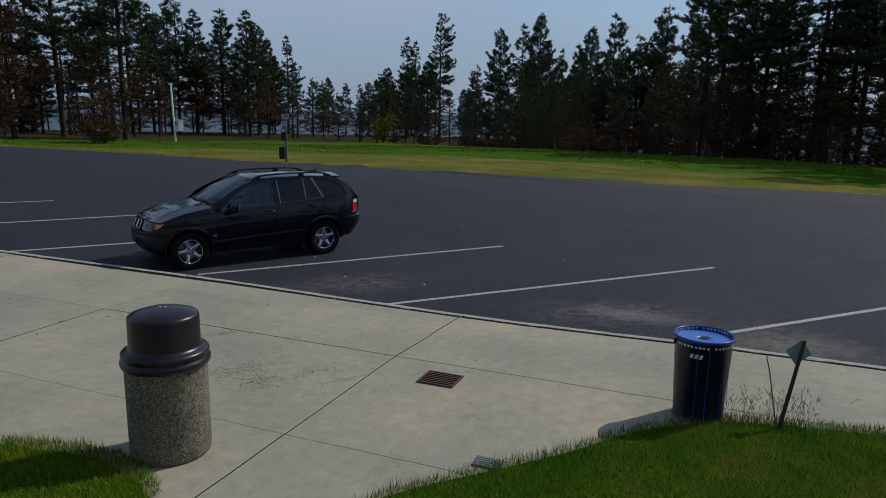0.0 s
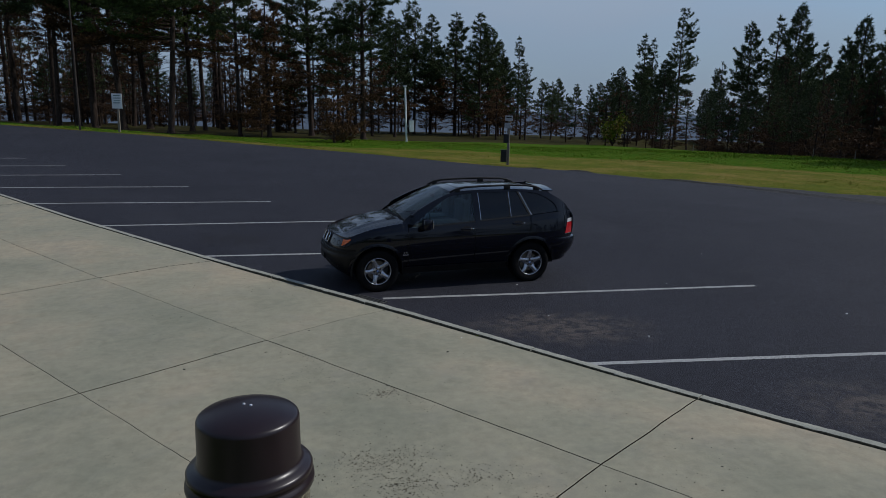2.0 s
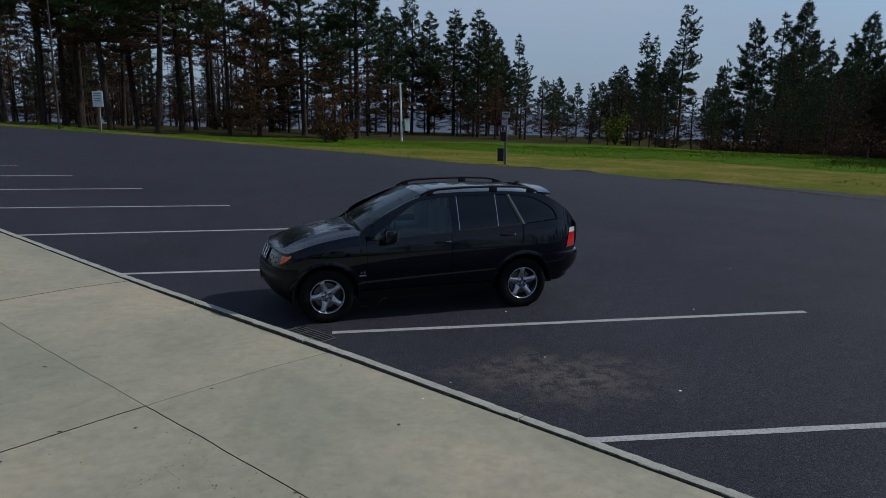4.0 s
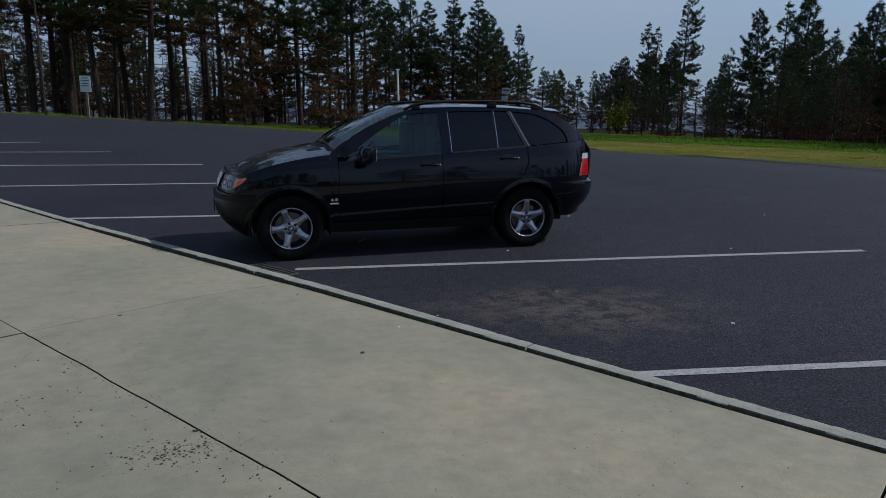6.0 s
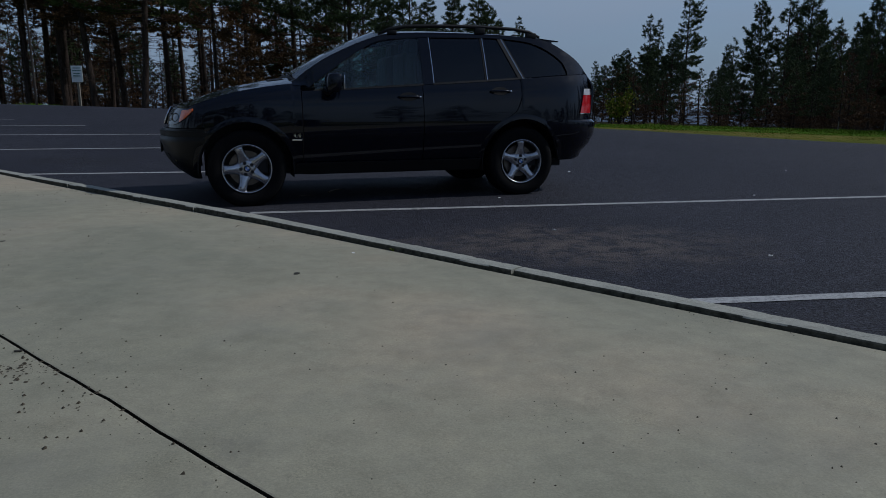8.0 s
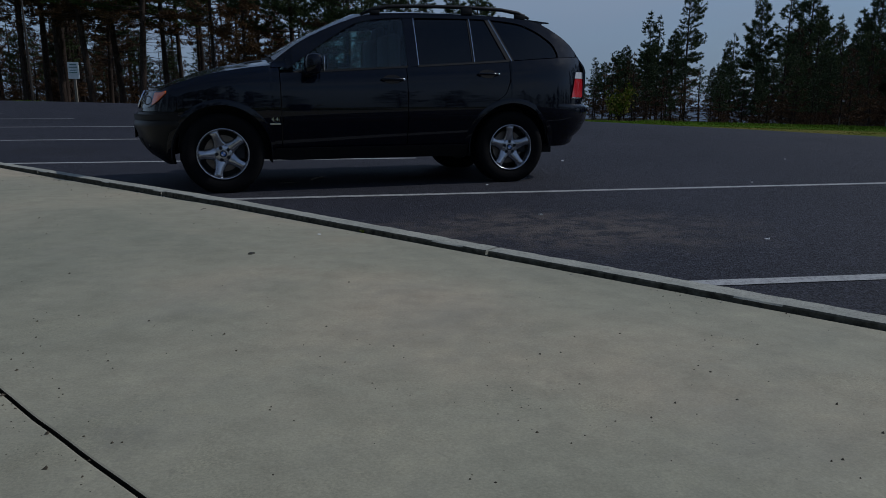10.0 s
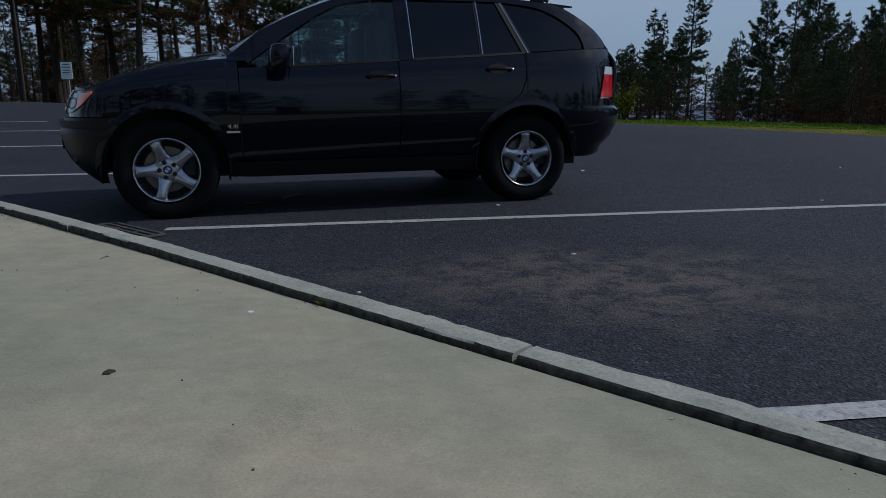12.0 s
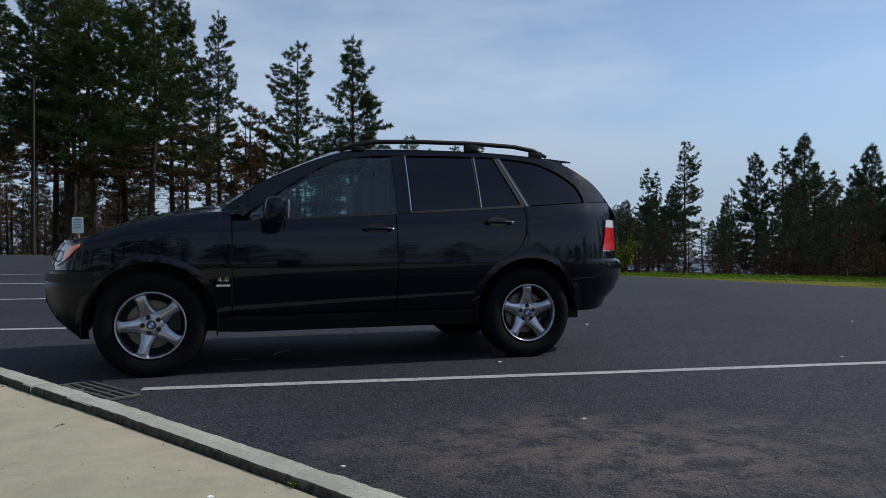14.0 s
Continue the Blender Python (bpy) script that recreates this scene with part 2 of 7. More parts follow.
def mat_needles(name, a, b, c):
    k = Mat(name, rough=0.75, Specular_IOR_Level=0.12)
    col = k.ramp(k.island(), (0.0, a), (0.55, b), (1.0, c))
    tree = k.ramp(k.random(), (0.0, (0.78, 0.82, 0.85)), (1.0, (1.2, 1.15, 1.0)))
    k.color(k.mix(1.0, col, tree, "MULTIPLY"))
    return k.m


def mat_bark(name, a, b):
    k = Mat(name, rough=0.95, Specular_IOR_Level=0.1)
    c = k.ramp(k.noise(7, 7, 0.75, (1, 1, 0.22)), (0.32, a), (0.68, b))
    return k.color(c).bump(k.noise(9, 6, 0.75, (1, 1, 0.2)), 0.9, 0.05).m


def mat_aggregate():
    k = Mat("exposed_aggregate", rough=0.85)
    col = k.ramp(k.cells(90, out="Color"), (0.1, (0.10, 0.085, 0.055)), (0.45, (0.22, 0.195, 0.13)), (0.9, (0.40, 0.36, 0.26)))
    col = k.mix(0.8, col, k.ramp(k.noise(4, 6, 0.7), (0.3, (0.7, 0.7, 0.66)), (0.7, (1.2, 1.18, 1.1))), "MULTIPLY")
    edge = k.ramp(k.cells(90), (0.25, 1.0), (0.70, 0.4))
    c = k.mix(1.0, col, edge, "MULTIPLY")
    return k.color(c).bump(k.cells(90), -0.55, 0.008).m


def mat_glass(name, tint, gloss=0.02):
    m = bpy.data.materials.new(name)
    m.use_nodes = True
    n, l = m.node_tree.nodes, m.node_tree.links
    n.remove(n["Principled BSDF"])
    tr = n.new("ShaderNodeBsdfTransparent")
    tr.inputs["Color"].default_value = rgba(tint)
    gl = n.new("ShaderNodeBsdfGlossy")
    gl.inputs["Roughness"].default_value = gloss
    gl.inputs["Color"].default_value = (0.95, 0.97, 1, 1)
    fr = n.new("ShaderNodeFresnel")
    fr.inputs["IOR"].default_value = 1.5
    mx = n.new("ShaderNodeMixShader")
    l.new(fr.outputs["Fac"], mx.inputs["Fac"])
    l.new(tr.outputs["BSDF"], mx.inputs[1])
    l.new(gl.outputs["BSDF"], mx.inputs[2])
    l.new(mx.outputs["Shader"], n["Material Output"].inputs["Surface"])
    return m


def mat_paint():
    k = Mat("car_paint", (0.0012, 0.0022, 0.0052), 0.35, 0.0, Coat_Weight=1.0, Coat_Roughness=0.04, Coat_IOR=1.38, Specular_IOR_Level=0.05)
    dust = k.ramp(k.noise(3, 6, 0.65), (0.35, (0.0008, 0.0017, 0.0056)), (0.75, (0.0016, 0.0028, 0.0088)))
    k.color(dust)
    k.rough(k.ramp(k.noise(14, 4), (0.3, 0.22), (0.7, 0.36)))
    return k.m


ASPHALT, CONCRETE, KERB = mat_asphalt(), mat_concrete(), mat_kerb()
MEADOW = mat_grassland()


def mat_line():
    k = Mat("worn_white_paint", rough=0.75)
    wear = k.math("MULTIPLY", k.ramp(k.noise(28, 7, 0.8), (0.47, 0.0), (0.66, 1.0)), 0.85)
    c = k.mix(wear, (0.41, 0.41, 0.40), (0.07, 0.07, 0.07))
    c = k.mix(k.math("MULTIPLY", k.ramp(k.noise(1.4, 4), (0.5, 0.0), (0.75, 1.0)), 0.4), c, (0.2, 0.2, 0.2))
    return k.color(c).bump(k.cells(95), 0.4, 0.004).m


WHITE_LINE = mat_line()


def mat_gravel():
    k = Mat("gravel_shoulder", rough=0.95)
    c = k.ramp(k.cells(9, out="Color"), (0.1, (0.008, 0.008, 0.009)), (0.9, (0.042, 0.041, 0.044)))
    c = k.mix(0.7, c, k.ramp(k.noise(1.5, 5), (0.3, (0.55, 0.55, 0.55)), (0.7, (1.2, 1.2, 1.2))), "MULTIPLY")
    return k.color(c).bump(k.cells(14), -0.8, 0.04).m


GRAVEL = mat_gravel()
SOIL = mat_simple("soil", (0.075, 0.06, 0.04), 0.95, vary=0.4, scale=6, bump=0.5)
LAWN_SOIL = mat_lawn("lawn_thatch", (0.022, 0.058, 0.002), (0.042, 0.085, 0.004), (0.090, 0.080, 0.014))
JOINT = mat_simple("joint_dirt", (0.030, 0.027, 0.020), 1.0, vary=0.6, scale=40, Specular_IOR_Level=0.02)
# darker concrete: the shade on the kerb's inner face put into colour
KERB_SHADE = mat_simple("kerb_shade", (0.085, 0.082, 0.064), 1.0, vary=0.6, scale=30, bump=0.6, Specular_IOR_Level=0.03)
MEADOW_ROUGH = mat_lawn("unmown_meadow", (0.042, 0.100, 0.005), (0.064, 0.125, 0.008), (0.118, 0.135, 0.018))
BLADE = mat_blades("lawn_grass", (0.058, 0.132, 0.004), (0.108, 0.190, 0.007), (0.230, 0.245, 0.026))
BLADE_WILD = mat_blades("wild_grass", (0.05, 0.085, 0.012), (0.10, 0.125, 0.025), (0.22, 0.19, 0.08))
BLADE_DRY = mat_blades("meadow_grass", (0.075, 0.122, 0.010), (0.130, 0.145, 0.018), (0.24, 0.195, 0.055))
BLADE_RANK = mat_blades("rank_meadow_grass", (0.060, 0.140, 0.007), (0.098, 0.190, 0.011), (0.19, 0.215, 0.04))
NEEDLE = mat_needles("pine_needles", (0.030, 0.045, 0.024), (0.060, 0.084, 0.038), (0.108, 0.135, 0.055))
NEEDLE_LIGHT = mat_needles("light_pine_needles", (0.034, 0.052, 0.019), (0.068, 0.098, 0.030), (0.122, 0.150, 0.046))
NEEDLE_DEAD = mat_needles("dead_needles", (0.052, 0.031, 0.019), (0.095, 0.055, 0.030), (0.160, 0.088, 0.045))
BARK = mat_bark("pine_bark", (0.020, 0.016, 0.014), (0.075, 0.055, 0.044))
TWIG = mat_bark("dead_twigs", (0.030, 0.022, 0.018), (0.080, 0.058, 0.046))
PAINT = mat_paint()
TRIM_BLACK = mat_simple("black_plastic_trim", (0.004, 0.0043, 0.005), 0.6, vary=0.2, scale=20, bump=0.1, Specular_IOR_Level=0.3)
BUMPER = mat_simple("satin_bumper", (0.0032, 0.0036, 0.0052), 0.42, vary=0.2, scale=16, bump=0.04, Specular_IOR_Level=0.3)
RUBBER = mat_simple("tyre_rubber", (0.0045, 0.0045, 0.0050), 0.85, vary=0.25, scale=18, bump=0.2, Specular_IOR_Level=0.15)
ALLOY = mat_simple("alloy_silver", (0.46, 0.47, 0.50), 0.26, 0.92, vary=0.12, scale=9)
ALLOY_DARK = mat_simple("brake_metal", (0.20, 0.17, 0.14), 0.5, 0.7, vary=0.3, scale=14)
CHROME = mat_simple("chrome", (0.75, 0.76, 0.78), 0.12, 1.0, vary=0.04)
GLASS_DARK = mat_glass("tinted_glass", (0.10, 0.105, 0.115))
GLASS_CLEAR = mat_glass("green_glass", (0.68, 0.79, 0.785))
LAMP_RED = mat_simple("red_lens", (0.50, 0.008, 0.014), 0.12, vary=0.1, Coat_Weight=1.0)
LAMP_WHITE = mat_simple("clear_lens", (0.62, 0.63, 0.65), 0.12, vary=0.05, Coat_Weight=1.0)
LAMP_AMBER = mat_simple("amber_lens", (0.75, 0.13, 0.015), 0.15, vary=0.1, Coat_Weight=1.0)
LAMP_GLASS = mat_simple("headlamp_lens", (0.020, 0.021, 0.024), 0.12, 0.2, vary=0.3, scale=30, Coat_Weight=0.4)
INTERIOR = mat_simple("dark_interior", (0.020, 0.020, 0.022), 0.8, vary=0.2)
SEAT = mat_simple("seat_leather", (0.05, 0.046, 0.042), 0.55, vary=0.2)
BROWN_PLASTIC = mat_simple("brown_plastic", (0.016, 0.008, 0.0095), 0.33, vary=0.18, scale=5, bump=0.05)
AGGREGATE = mat_aggregate()
BLUE_METAL = mat_simple("blue_drum_paint", (0.0012, 0.0026, 0.018), 0.30, 0.0, vary=0.25, scale=6, bump=0.06, Specular_IOR_Level=0.3)
BLUE_LID = mat_simple("blue_lid_paint", (0.06, 0.17, 0.52), 0.35, vary=0.15, scale=8)
BLUE_RIM = mat_simple("bright_blue_rim", (0.012, 0.040, 0.26), 0.3, vary=0.2, scale=8)
DULL_PLATE = mat_simple("dull_grey_plate", (0.30, 0.32, 0.28), 0.6, vary=0.12, scale=10)
PALE = mat_simple("pale_print", (0.60, 0.62, 0.66), 0.5, vary=0.1)
RUST_IRON = mat_simple("rusty_iron", (0.105, 0.050, 0.036), 0.7, 0.3, vary=0.35, scale=25, bump=0.3)
GREY_IRON = mat_simple("grey_cast_iron", (0.085, 0.083, 0.078), 0.65, 0.2, vary=0.3, scale=25, bump=0.3)
WOOD_DARK = mat_simple("weathered_post", (0.045, 0.034, 0.026), 0.85, vary=0.35, scale=14, bump=0.4)
WOOD_GREY = mat_simple("grey_wood", (0.20, 0.175, 0.14), 0.9, vary=0.3, scale=12, bump=0.4)
WHITE_PAINT = mat_simple("white_paint", (0.78, 0.79, 0.79), 0.5, vary=0.06, scale=6)
SIGN_FACE = mat_simple("sign_face", (0.70, 0.74, 0.72), 0.45, vary=0.05, scale=6)
SIGN_INK = mat_simple("sign_ink", (0.06, 0.16, 0.14), 0.6, vary=0.1)
DARK_BOX = mat_simple("dark_box", (0.012, 0.012, 0.013), 0.75, vary=0.2)
GALV = mat_simple("galvanised_steel", (0.42, 0.43, 0.44), 0.45, 0.7, vary=0.15, scale=10)
LITTER = mat_simple("litter_paper", (0.7, 0.7, 0.68), 0.8, vary=0.1)
LEAF_DRY = mat_simple("dry_leaf", (0.040, 0.036, 0.026), 0.8, vary=0.3, scale=40)
FOREST_FLOOR = mat_simple("forest_floor", (0.040, 0.036, 0.012), 1.0, vary=0.5, scale=0.8, bump=0.5, Specular_IOR_Level=0.05)
# the haze of the distance is put into this blue colour
HAZY_LAND = mat_simple("haze_blue_land", (0.055, 0.080, 0.115), 1.0, vary=0.25, scale=0.004)


# ---- building helpers ----
def link_mesh(name, verts, faces, material, smooth=False):
    me = bpy.data.meshes.new(name)
    me.from_pydata([tuple(v) for v in verts], [], faces)
    me.materials.append(material)
    if smooth:
        me.shade_smooth()
    me.update()
    return new(name, me)


def part(name, bm, material, parent=None, label="", smooth=False):
    """Links a bmesh as one mesh object under a thing or a part."""
    me = bpy.data.meshes.new(name)
    bm.to_mesh(me)
    bm.free()
    me.materials.append(material)
    if smooth:
        me.shade_smooth()
    ob = new(name, me)
    ob.parent = parent
    if label:
        ob["label"] = label
    return ob


def thing(name, label, category, group="", kind=""):
    return tagged(new(name), label, category, group, kind)


def box_bm(sx, sy, sz, at=(0, 0, 0), bevel=0.0, turn=None):
    bm = bmesh.new()
    bmesh.ops.create_cube(bm, size=1)
    bmesh.ops.scale(bm, vec=(sx, sy, sz), verts=bm.verts)
    if bevel:
        bmesh.ops.bevel(bm, geom=bm.edges[:], offset=bevel, segments=2, affect="EDGES", profile=0.6)
    if turn:
        bmesh.ops.transform(bm, matrix=turn, verts=bm.verts)
    bmesh.ops.translate(bm, vec=at, verts=bm.verts)
    return bm


def tube_bm(points, radii, sides=8, caps=True, bm=None):
    """A tapered tube along points."""
    bm = bm or bmesh.new()
    rings = []
    for i, p in enumerate(points):
        p = Vector(p)
        d = (Vector(points[min(i + 1, len(points) - 1)]) - Vector(points[max(i - 1, 0)])).normalized()
        a = d.orthogonal().normalized() if abs(d.z) > 0.99 else d.cross(Vector((0, 0, 1))).normalized()
        b = d.cross(a)
        r = radii[i] if hasattr(radii, "__len__") else radii
        rings.append([bm.verts.new(p + r * (math.cos(k * math.tau / sides) * a + math.sin(k * math.tau / sides) * b)) for k in range(sides)])
    for q, w in zip(rings, rings[1:]):
        for k in range(sides):
            bm.faces.new((q[k], q[(k + 1) % sides], w[(k + 1) % sides], w[k]))
    if caps:
        bm.faces.new(rings[0][::-1])
        bm.faces.new(rings[-1])
    bmesh.ops.recalc_face_normals(bm, faces=bm.faces)
    return bm


def lathe_bm(profile, sides=40, axis="z", closed=False):
    """A turned body: profile of (radius, height)."""
    bm = bmesh.new()
    rings = []
    for r, h in profile:
        ring = []
        for k in range(sides):
            a = k * math.tau / sides
            v = (r * math.cos(a), r * math.sin(a), h) if axis == "z" else (r * math.cos(a), h, r * math.sin(a))
            ring.append(bm.verts.new(v))
        rings.append(ring)
    pairs = list(zip(rings, rings[1:]))
    if closed:
        pairs.append((rings[-1], rings[0]))
    for q, w in pairs:
        for k in range(sides):
            bm.faces.new((q[k], q[(k + 1) % sides], w[(k + 1) % sides], w[k]))
    bmesh.ops.remove_doubles(bm, verts=bm.verts, dist=1e-5)
    bmesh.ops.recalc_face_normals(bm, faces=bm.faces)
    return bm


def prism_bm(outline, depth, axis="z", bevel=0.0):
    """A flat outline of 2D points with a thickness: in xy standing up z, or in xz going along y."""
    bm = bmesh.new()
    to = (lambda p, d: (p[0], p[1], d)) if axis == "z" else (lambda p, d: (p[0], d, p[1]))
    a = [bm.verts.new(to(p, 0)) for p in outline]
    b = [bm.verts.new(to(p, depth)) for p in outline]
    bm.faces.new(a)
    bm.faces.new(b[::-1])
    n = len(a)
    for i in range(n):
        bm.faces.new((a[i], b[i], b[(i + 1) % n], a[(i + 1) % n]))
    bmesh.ops.recalc_face_normals(bm, faces=bm.faces)
    if bevel:
        bmesh.ops.bevel(bm, geom=bm.edges[:], offset=bevel, segments=1, affect="EDGES")
    return bm


def skin_bm(f, us, vs, inward, bm=None):
    """A panel: the surface f(u, v) on a grid, with a thickness along inward(u, v) and walls round its rim."""
    bm = bm or bmesh.new()
    nu, nv = len(us), len(vs)
    out = [[Vector(f(u, v)) for v in vs] for u in us]
    deep = [[out[i][j] + Vector(inward(u, v)) for j, v in enumerate(vs)] for i, u in enumerate(us)]
    for grid, flip in ((out, False), (deep, True)):
        vv = [[bm.verts.new(p) for p in row] for row in grid]
        for i in range(nu - 1):
            for j in range(nv - 1):
                q = (vv[i][j], vv[i + 1][j], vv[i + 1][j + 1], vv[i][j + 1])
                bm.faces.new(q[::-1] if flip else q)
    rim = [(i, 0) for i in range(nu)] + [(nu - 1, j) for j in range(1, nv)] + [(i, nv - 1) for i in range(nu - 2, -1, -1)] + [(0, j) for j in range(nv - 2, 0, -1)]
    a = [bm.verts.new(out[i][j]) for i, j in rim]
    b = [bm.verts.new(deep[i][j]) for i, j in rim]
    for k in range(len(rim)):
        m = (k + 1) % len(rim)
        bm.faces.new((a[k], b[k], b[m], a[m]))
    return bm


def lerp_table(table, x):
    """Smooth reading of a table of (x, value)."""
    if x <= table[0][0]:
        return table[0][1]
    for (x0, v0), (x1, v1) in zip(table, table[1:]):
        if x <= x1:
            return v0 + (v1 - v0) * (x - x0) / (x1 - x0)
    return table[-1][1]


def spline_table(table, x):
    """Catmull-Rom reading of a table of (x, value)."""
    n = len(table)
    if x <= table[0][0]:
        return table[0][1]
    if x >= table[-1][0]:
        return table[-1][1]
    i = max(k for k in range(n) if table[k][0] <= x)
    i = min(i, n - 2)
    x0, x1 = table[i][0], table[i + 1][0]
    s = (x - x0) / (x1 - x0)

    def slope(k):
        a, b = max(k - 1, 0), min(k + 1, n - 1)
        return (table[b][1] - table[a][1]) / (table[b][0] - table[a][0])
    h = x1 - x0
    return ((2 * s**3 - 3 * s**2 + 1) * table[i][1] + (s**3 - 2 * s**2 + s) * h * slope(i)
            + (-2 * s**3 + 3 * s**2) * table[i + 1][1] + (s**3 - s**2) * h * slope(i + 1))


def spread(a, b, n):
    return [a + (b - a) * i / (n - 1) for i in range(n)]


# ---- lie of the land: u runs along the kerb, n out over the lot ----
KU, KN = Vector((0.516, -0.857)), Vector((0.857, 0.516))


def xy(u, n):
    return KU.x * u + KN.x * n, KU.y * u + KN.y * n


def rise_z(y):
    """The slow rise of the lot along the kerb."""
    s = math.log1p(math.exp(min(y - 2.0, 300)))
    return 1.05 * (1 - math.exp(-s / 24))


FALL = ((-100, 0), (5, 0), (10, 0), (13, -0.05), (16.3, -0.22), (22, -0.70), (27.5, -1.14), (40, -1.62), (70, -2.65), (100, -3.4), (130, -4.0), (200, -5.0))


def lot_z(x, y):
    """The lot rises along the kerb and falls away from it."""
    return rise_z(y) + spline_table(FALL, x * KN.x + y * KN.y)


def walk_z(x, y):
    g = lot_z(x, y)
    n = x * KN.x + y * KN.y
    t = max(0.0, min(2.3, -0.98 - n))
    fall = 0.145 + 0.058 * min(t, 0.85) + 0.010 * max(0.0, t - 0.85)
    dip = lerp_table(((1.5, 0), (5.6, 0.042), (6.8, 0.042), (9.5, 0)), x * KU.x + y * KU.y) * max(0.0, min(1.0, n + 3.2))
    return max(fall - dip + 0.5 * g, g + 0.03)


def lot_far(u):
    """Where the asphalt ends."""
    return lerp_table(((-90, 12), (-57, 15.5), (-53, 16.8), (-50, 20), (-46, 21.8), (-36, 21.2), (-31, 22.9), (-25, 24.4), (-18.7, 24.2), (-14.8, 25.2), (-12.9, 27.4), (-6, 27.5), (-1, 27.0), (1, 26.9), (7, 25.5), (12, 26.5), (16, 25.6), (60, 25)), u)


def noise2(x, y, s=1.0):
    return noise.noise(Vector((x * s, y * s, 3.7)))


def land_z(x, y):
    """The meadow and the wood floor, which fall away to the plain."""
    u, n = x * KU.x + y * KU.y, x * KN.x + y * KN.y
    z = lot_z(x, y)
    over = n - lot_far(max(-90, min(60, u)))
    if over < 0.3 and n > -1.2 and -90 < u < 60:
        z -= 0.12
    else:
        z += 0.10 * min(1, max(0, over - 0.3) / 2.5) + 0.10 * noise2(x, y, 0.12) * min(1, max(0, over) / 4)
    d = math.hypot(x - 5, y)
    z -= 0.030 * max(0, min(d, 260) - 125)
    hill = min(1, max(0, (u + 46) / 16))
    z -= hill * 0.085 * max(0, min(n, 150) - 73)
    if d > 230:
        z -= 56 * (1 - math.exp(-((d - 230) / 420) ** 1.3))
    if n <= -1.2:
        z = min(z, 0.0)
    return z


def build_ground():
    xs = [-4400, -2500, -1400, -800, -450, -300, -220, -180, -150] + spread(-120, 120, 161) + [150, 180, 220, 260, 300, 450, 800, 1400, 2500, 4400]
    ys = [-4400, -2000, -900, -400, -200, -100] + spread(-60, 120, 121) + [150, 180, 220, 260, 300, 450, 800, 1400, 2500, 4400]
    verts = [(x, y, land_z(x, y)) for y in ys for x in xs]
    w = len(xs)
    faces = [(j * w + i, j * w + i + 1, (j + 1) * w + i + 1, (j + 1) * w + i) for j in range(len(ys) - 1) for i in range(w - 1)]
    ob = link_mesh("ground", verts, faces, MEADOW, True)
    ob.data.materials.append(FOREST_FLOOR)
    ob.data.materials.append(HAZY_LAND)
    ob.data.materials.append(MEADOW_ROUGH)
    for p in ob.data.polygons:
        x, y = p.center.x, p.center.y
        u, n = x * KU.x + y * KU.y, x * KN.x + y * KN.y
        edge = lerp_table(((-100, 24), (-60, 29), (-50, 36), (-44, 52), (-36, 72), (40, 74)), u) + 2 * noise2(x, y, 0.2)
        # the far plain takes the colour with the haze in it
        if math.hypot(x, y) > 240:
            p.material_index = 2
        elif n > edge:
            p.material_index = 1
        elif n > lot_far(max(-90, min(60, u))) + lerp_table(((-60, 0.5), (-40, 4), (-26, 14), (-14, 20), (0, 20), (20, 16), (40, 16)), u) + 4 * noise2(x, y, 0.16):
            p.material_index = 3
    tagged(ob, "green and yellow meadow ground running out under the pines", "ground", kind="structure")


def build_lot():
    us = spread(-88, 58, 98)
    cols = 26
    verts, faces = [], []
    for u in us:
        far = lot_far(u) + 0.12 * noise2(u, 0, 0.9)
        for j in range(cols):
            n = -1.0 + (far + 1.0) * j / (cols - 1)
            x, y = xy(u, n)
            verts.append((x, y, lot_z(x, y)))
    for i in range(len(us) - 1):
        for j in range(cols - 1):
            a = i * cols + j
            faces.append((a, a + cols, a + cols + 1, a + 1))
    ob = link_mesh("road", verts, faces, ASPHALT, True)
    tagged(ob, "dark grey asphalt parking lot with dry silt stains", "parking lot", kind="structure")
    # loose gravel shoulder along the far edge
    verts, faces = [], []
    us = spread(-16, 58, 120)
    for u in us:
        wide = lerp_table(((-16, 0.3), (-5, 0.8), (1, 2.2), (6.6, 5.0), (12.3, 6.6), (17, 9.0), (58, 10.0)), u)
        n0 = lot_far(u) - 0.35 + 0.25 * noise2(u, 5, 0.5)
        for j in range(15):
            x, y = xy(u, n0 + (wide + 0.6 * noise2(u, 9, 0.7)) * j / 14)
            z = max(lot_z(x, y) + 0.006, land_z(x, y) + 0.07)
            verts.append((x, y, z if j < 14 else land_z(x, y) - 0.03))
    for i in range(len(us) - 1):
        for j in range(14):
            a = i * 15 + j
            faces.append((a, a + 15, a + 16, a + 1))
    ob = link_mesh("gravel_shoulder", verts, faces, GRAVEL, True)
    tagged(ob, "strip of loose grey gravel at the asphalt's edge", "gravel", kind="structure")


def painted_line(x0, y0, x1, y1, width=0.10):
    """One stall line, lying on the asphalt, with ragged ends and edges."""
    n = 40
    d = Vector((x1 - x0, y1 - y0))
    side = Vector((-d.y, d.x)).normalized()
    verts, faces = [], []
    for i in range(n + 1):
        p = Vector((x0, y0)) + d * (i / n)
        for k, s in enumerate((-1, 1)):
            q = p + side * s * (width / 2 + 0.006 * noise2(p.x * 3 + s, p.y * 3, 1.0))
            verts.append((q.x, q.y, lot_z(q.x, q.y) + 0.004))
    for i in range(n):
        faces.append((2 * i, 2 * i + 2, 2 * i + 3, 2 * i + 1))
    ob = link_mesh("road_marking", verts, faces, WHITE_LINE)
    tagged(ob, "worn white painted parking stall line on asphalt", "road marking", "stall lines", "structure")


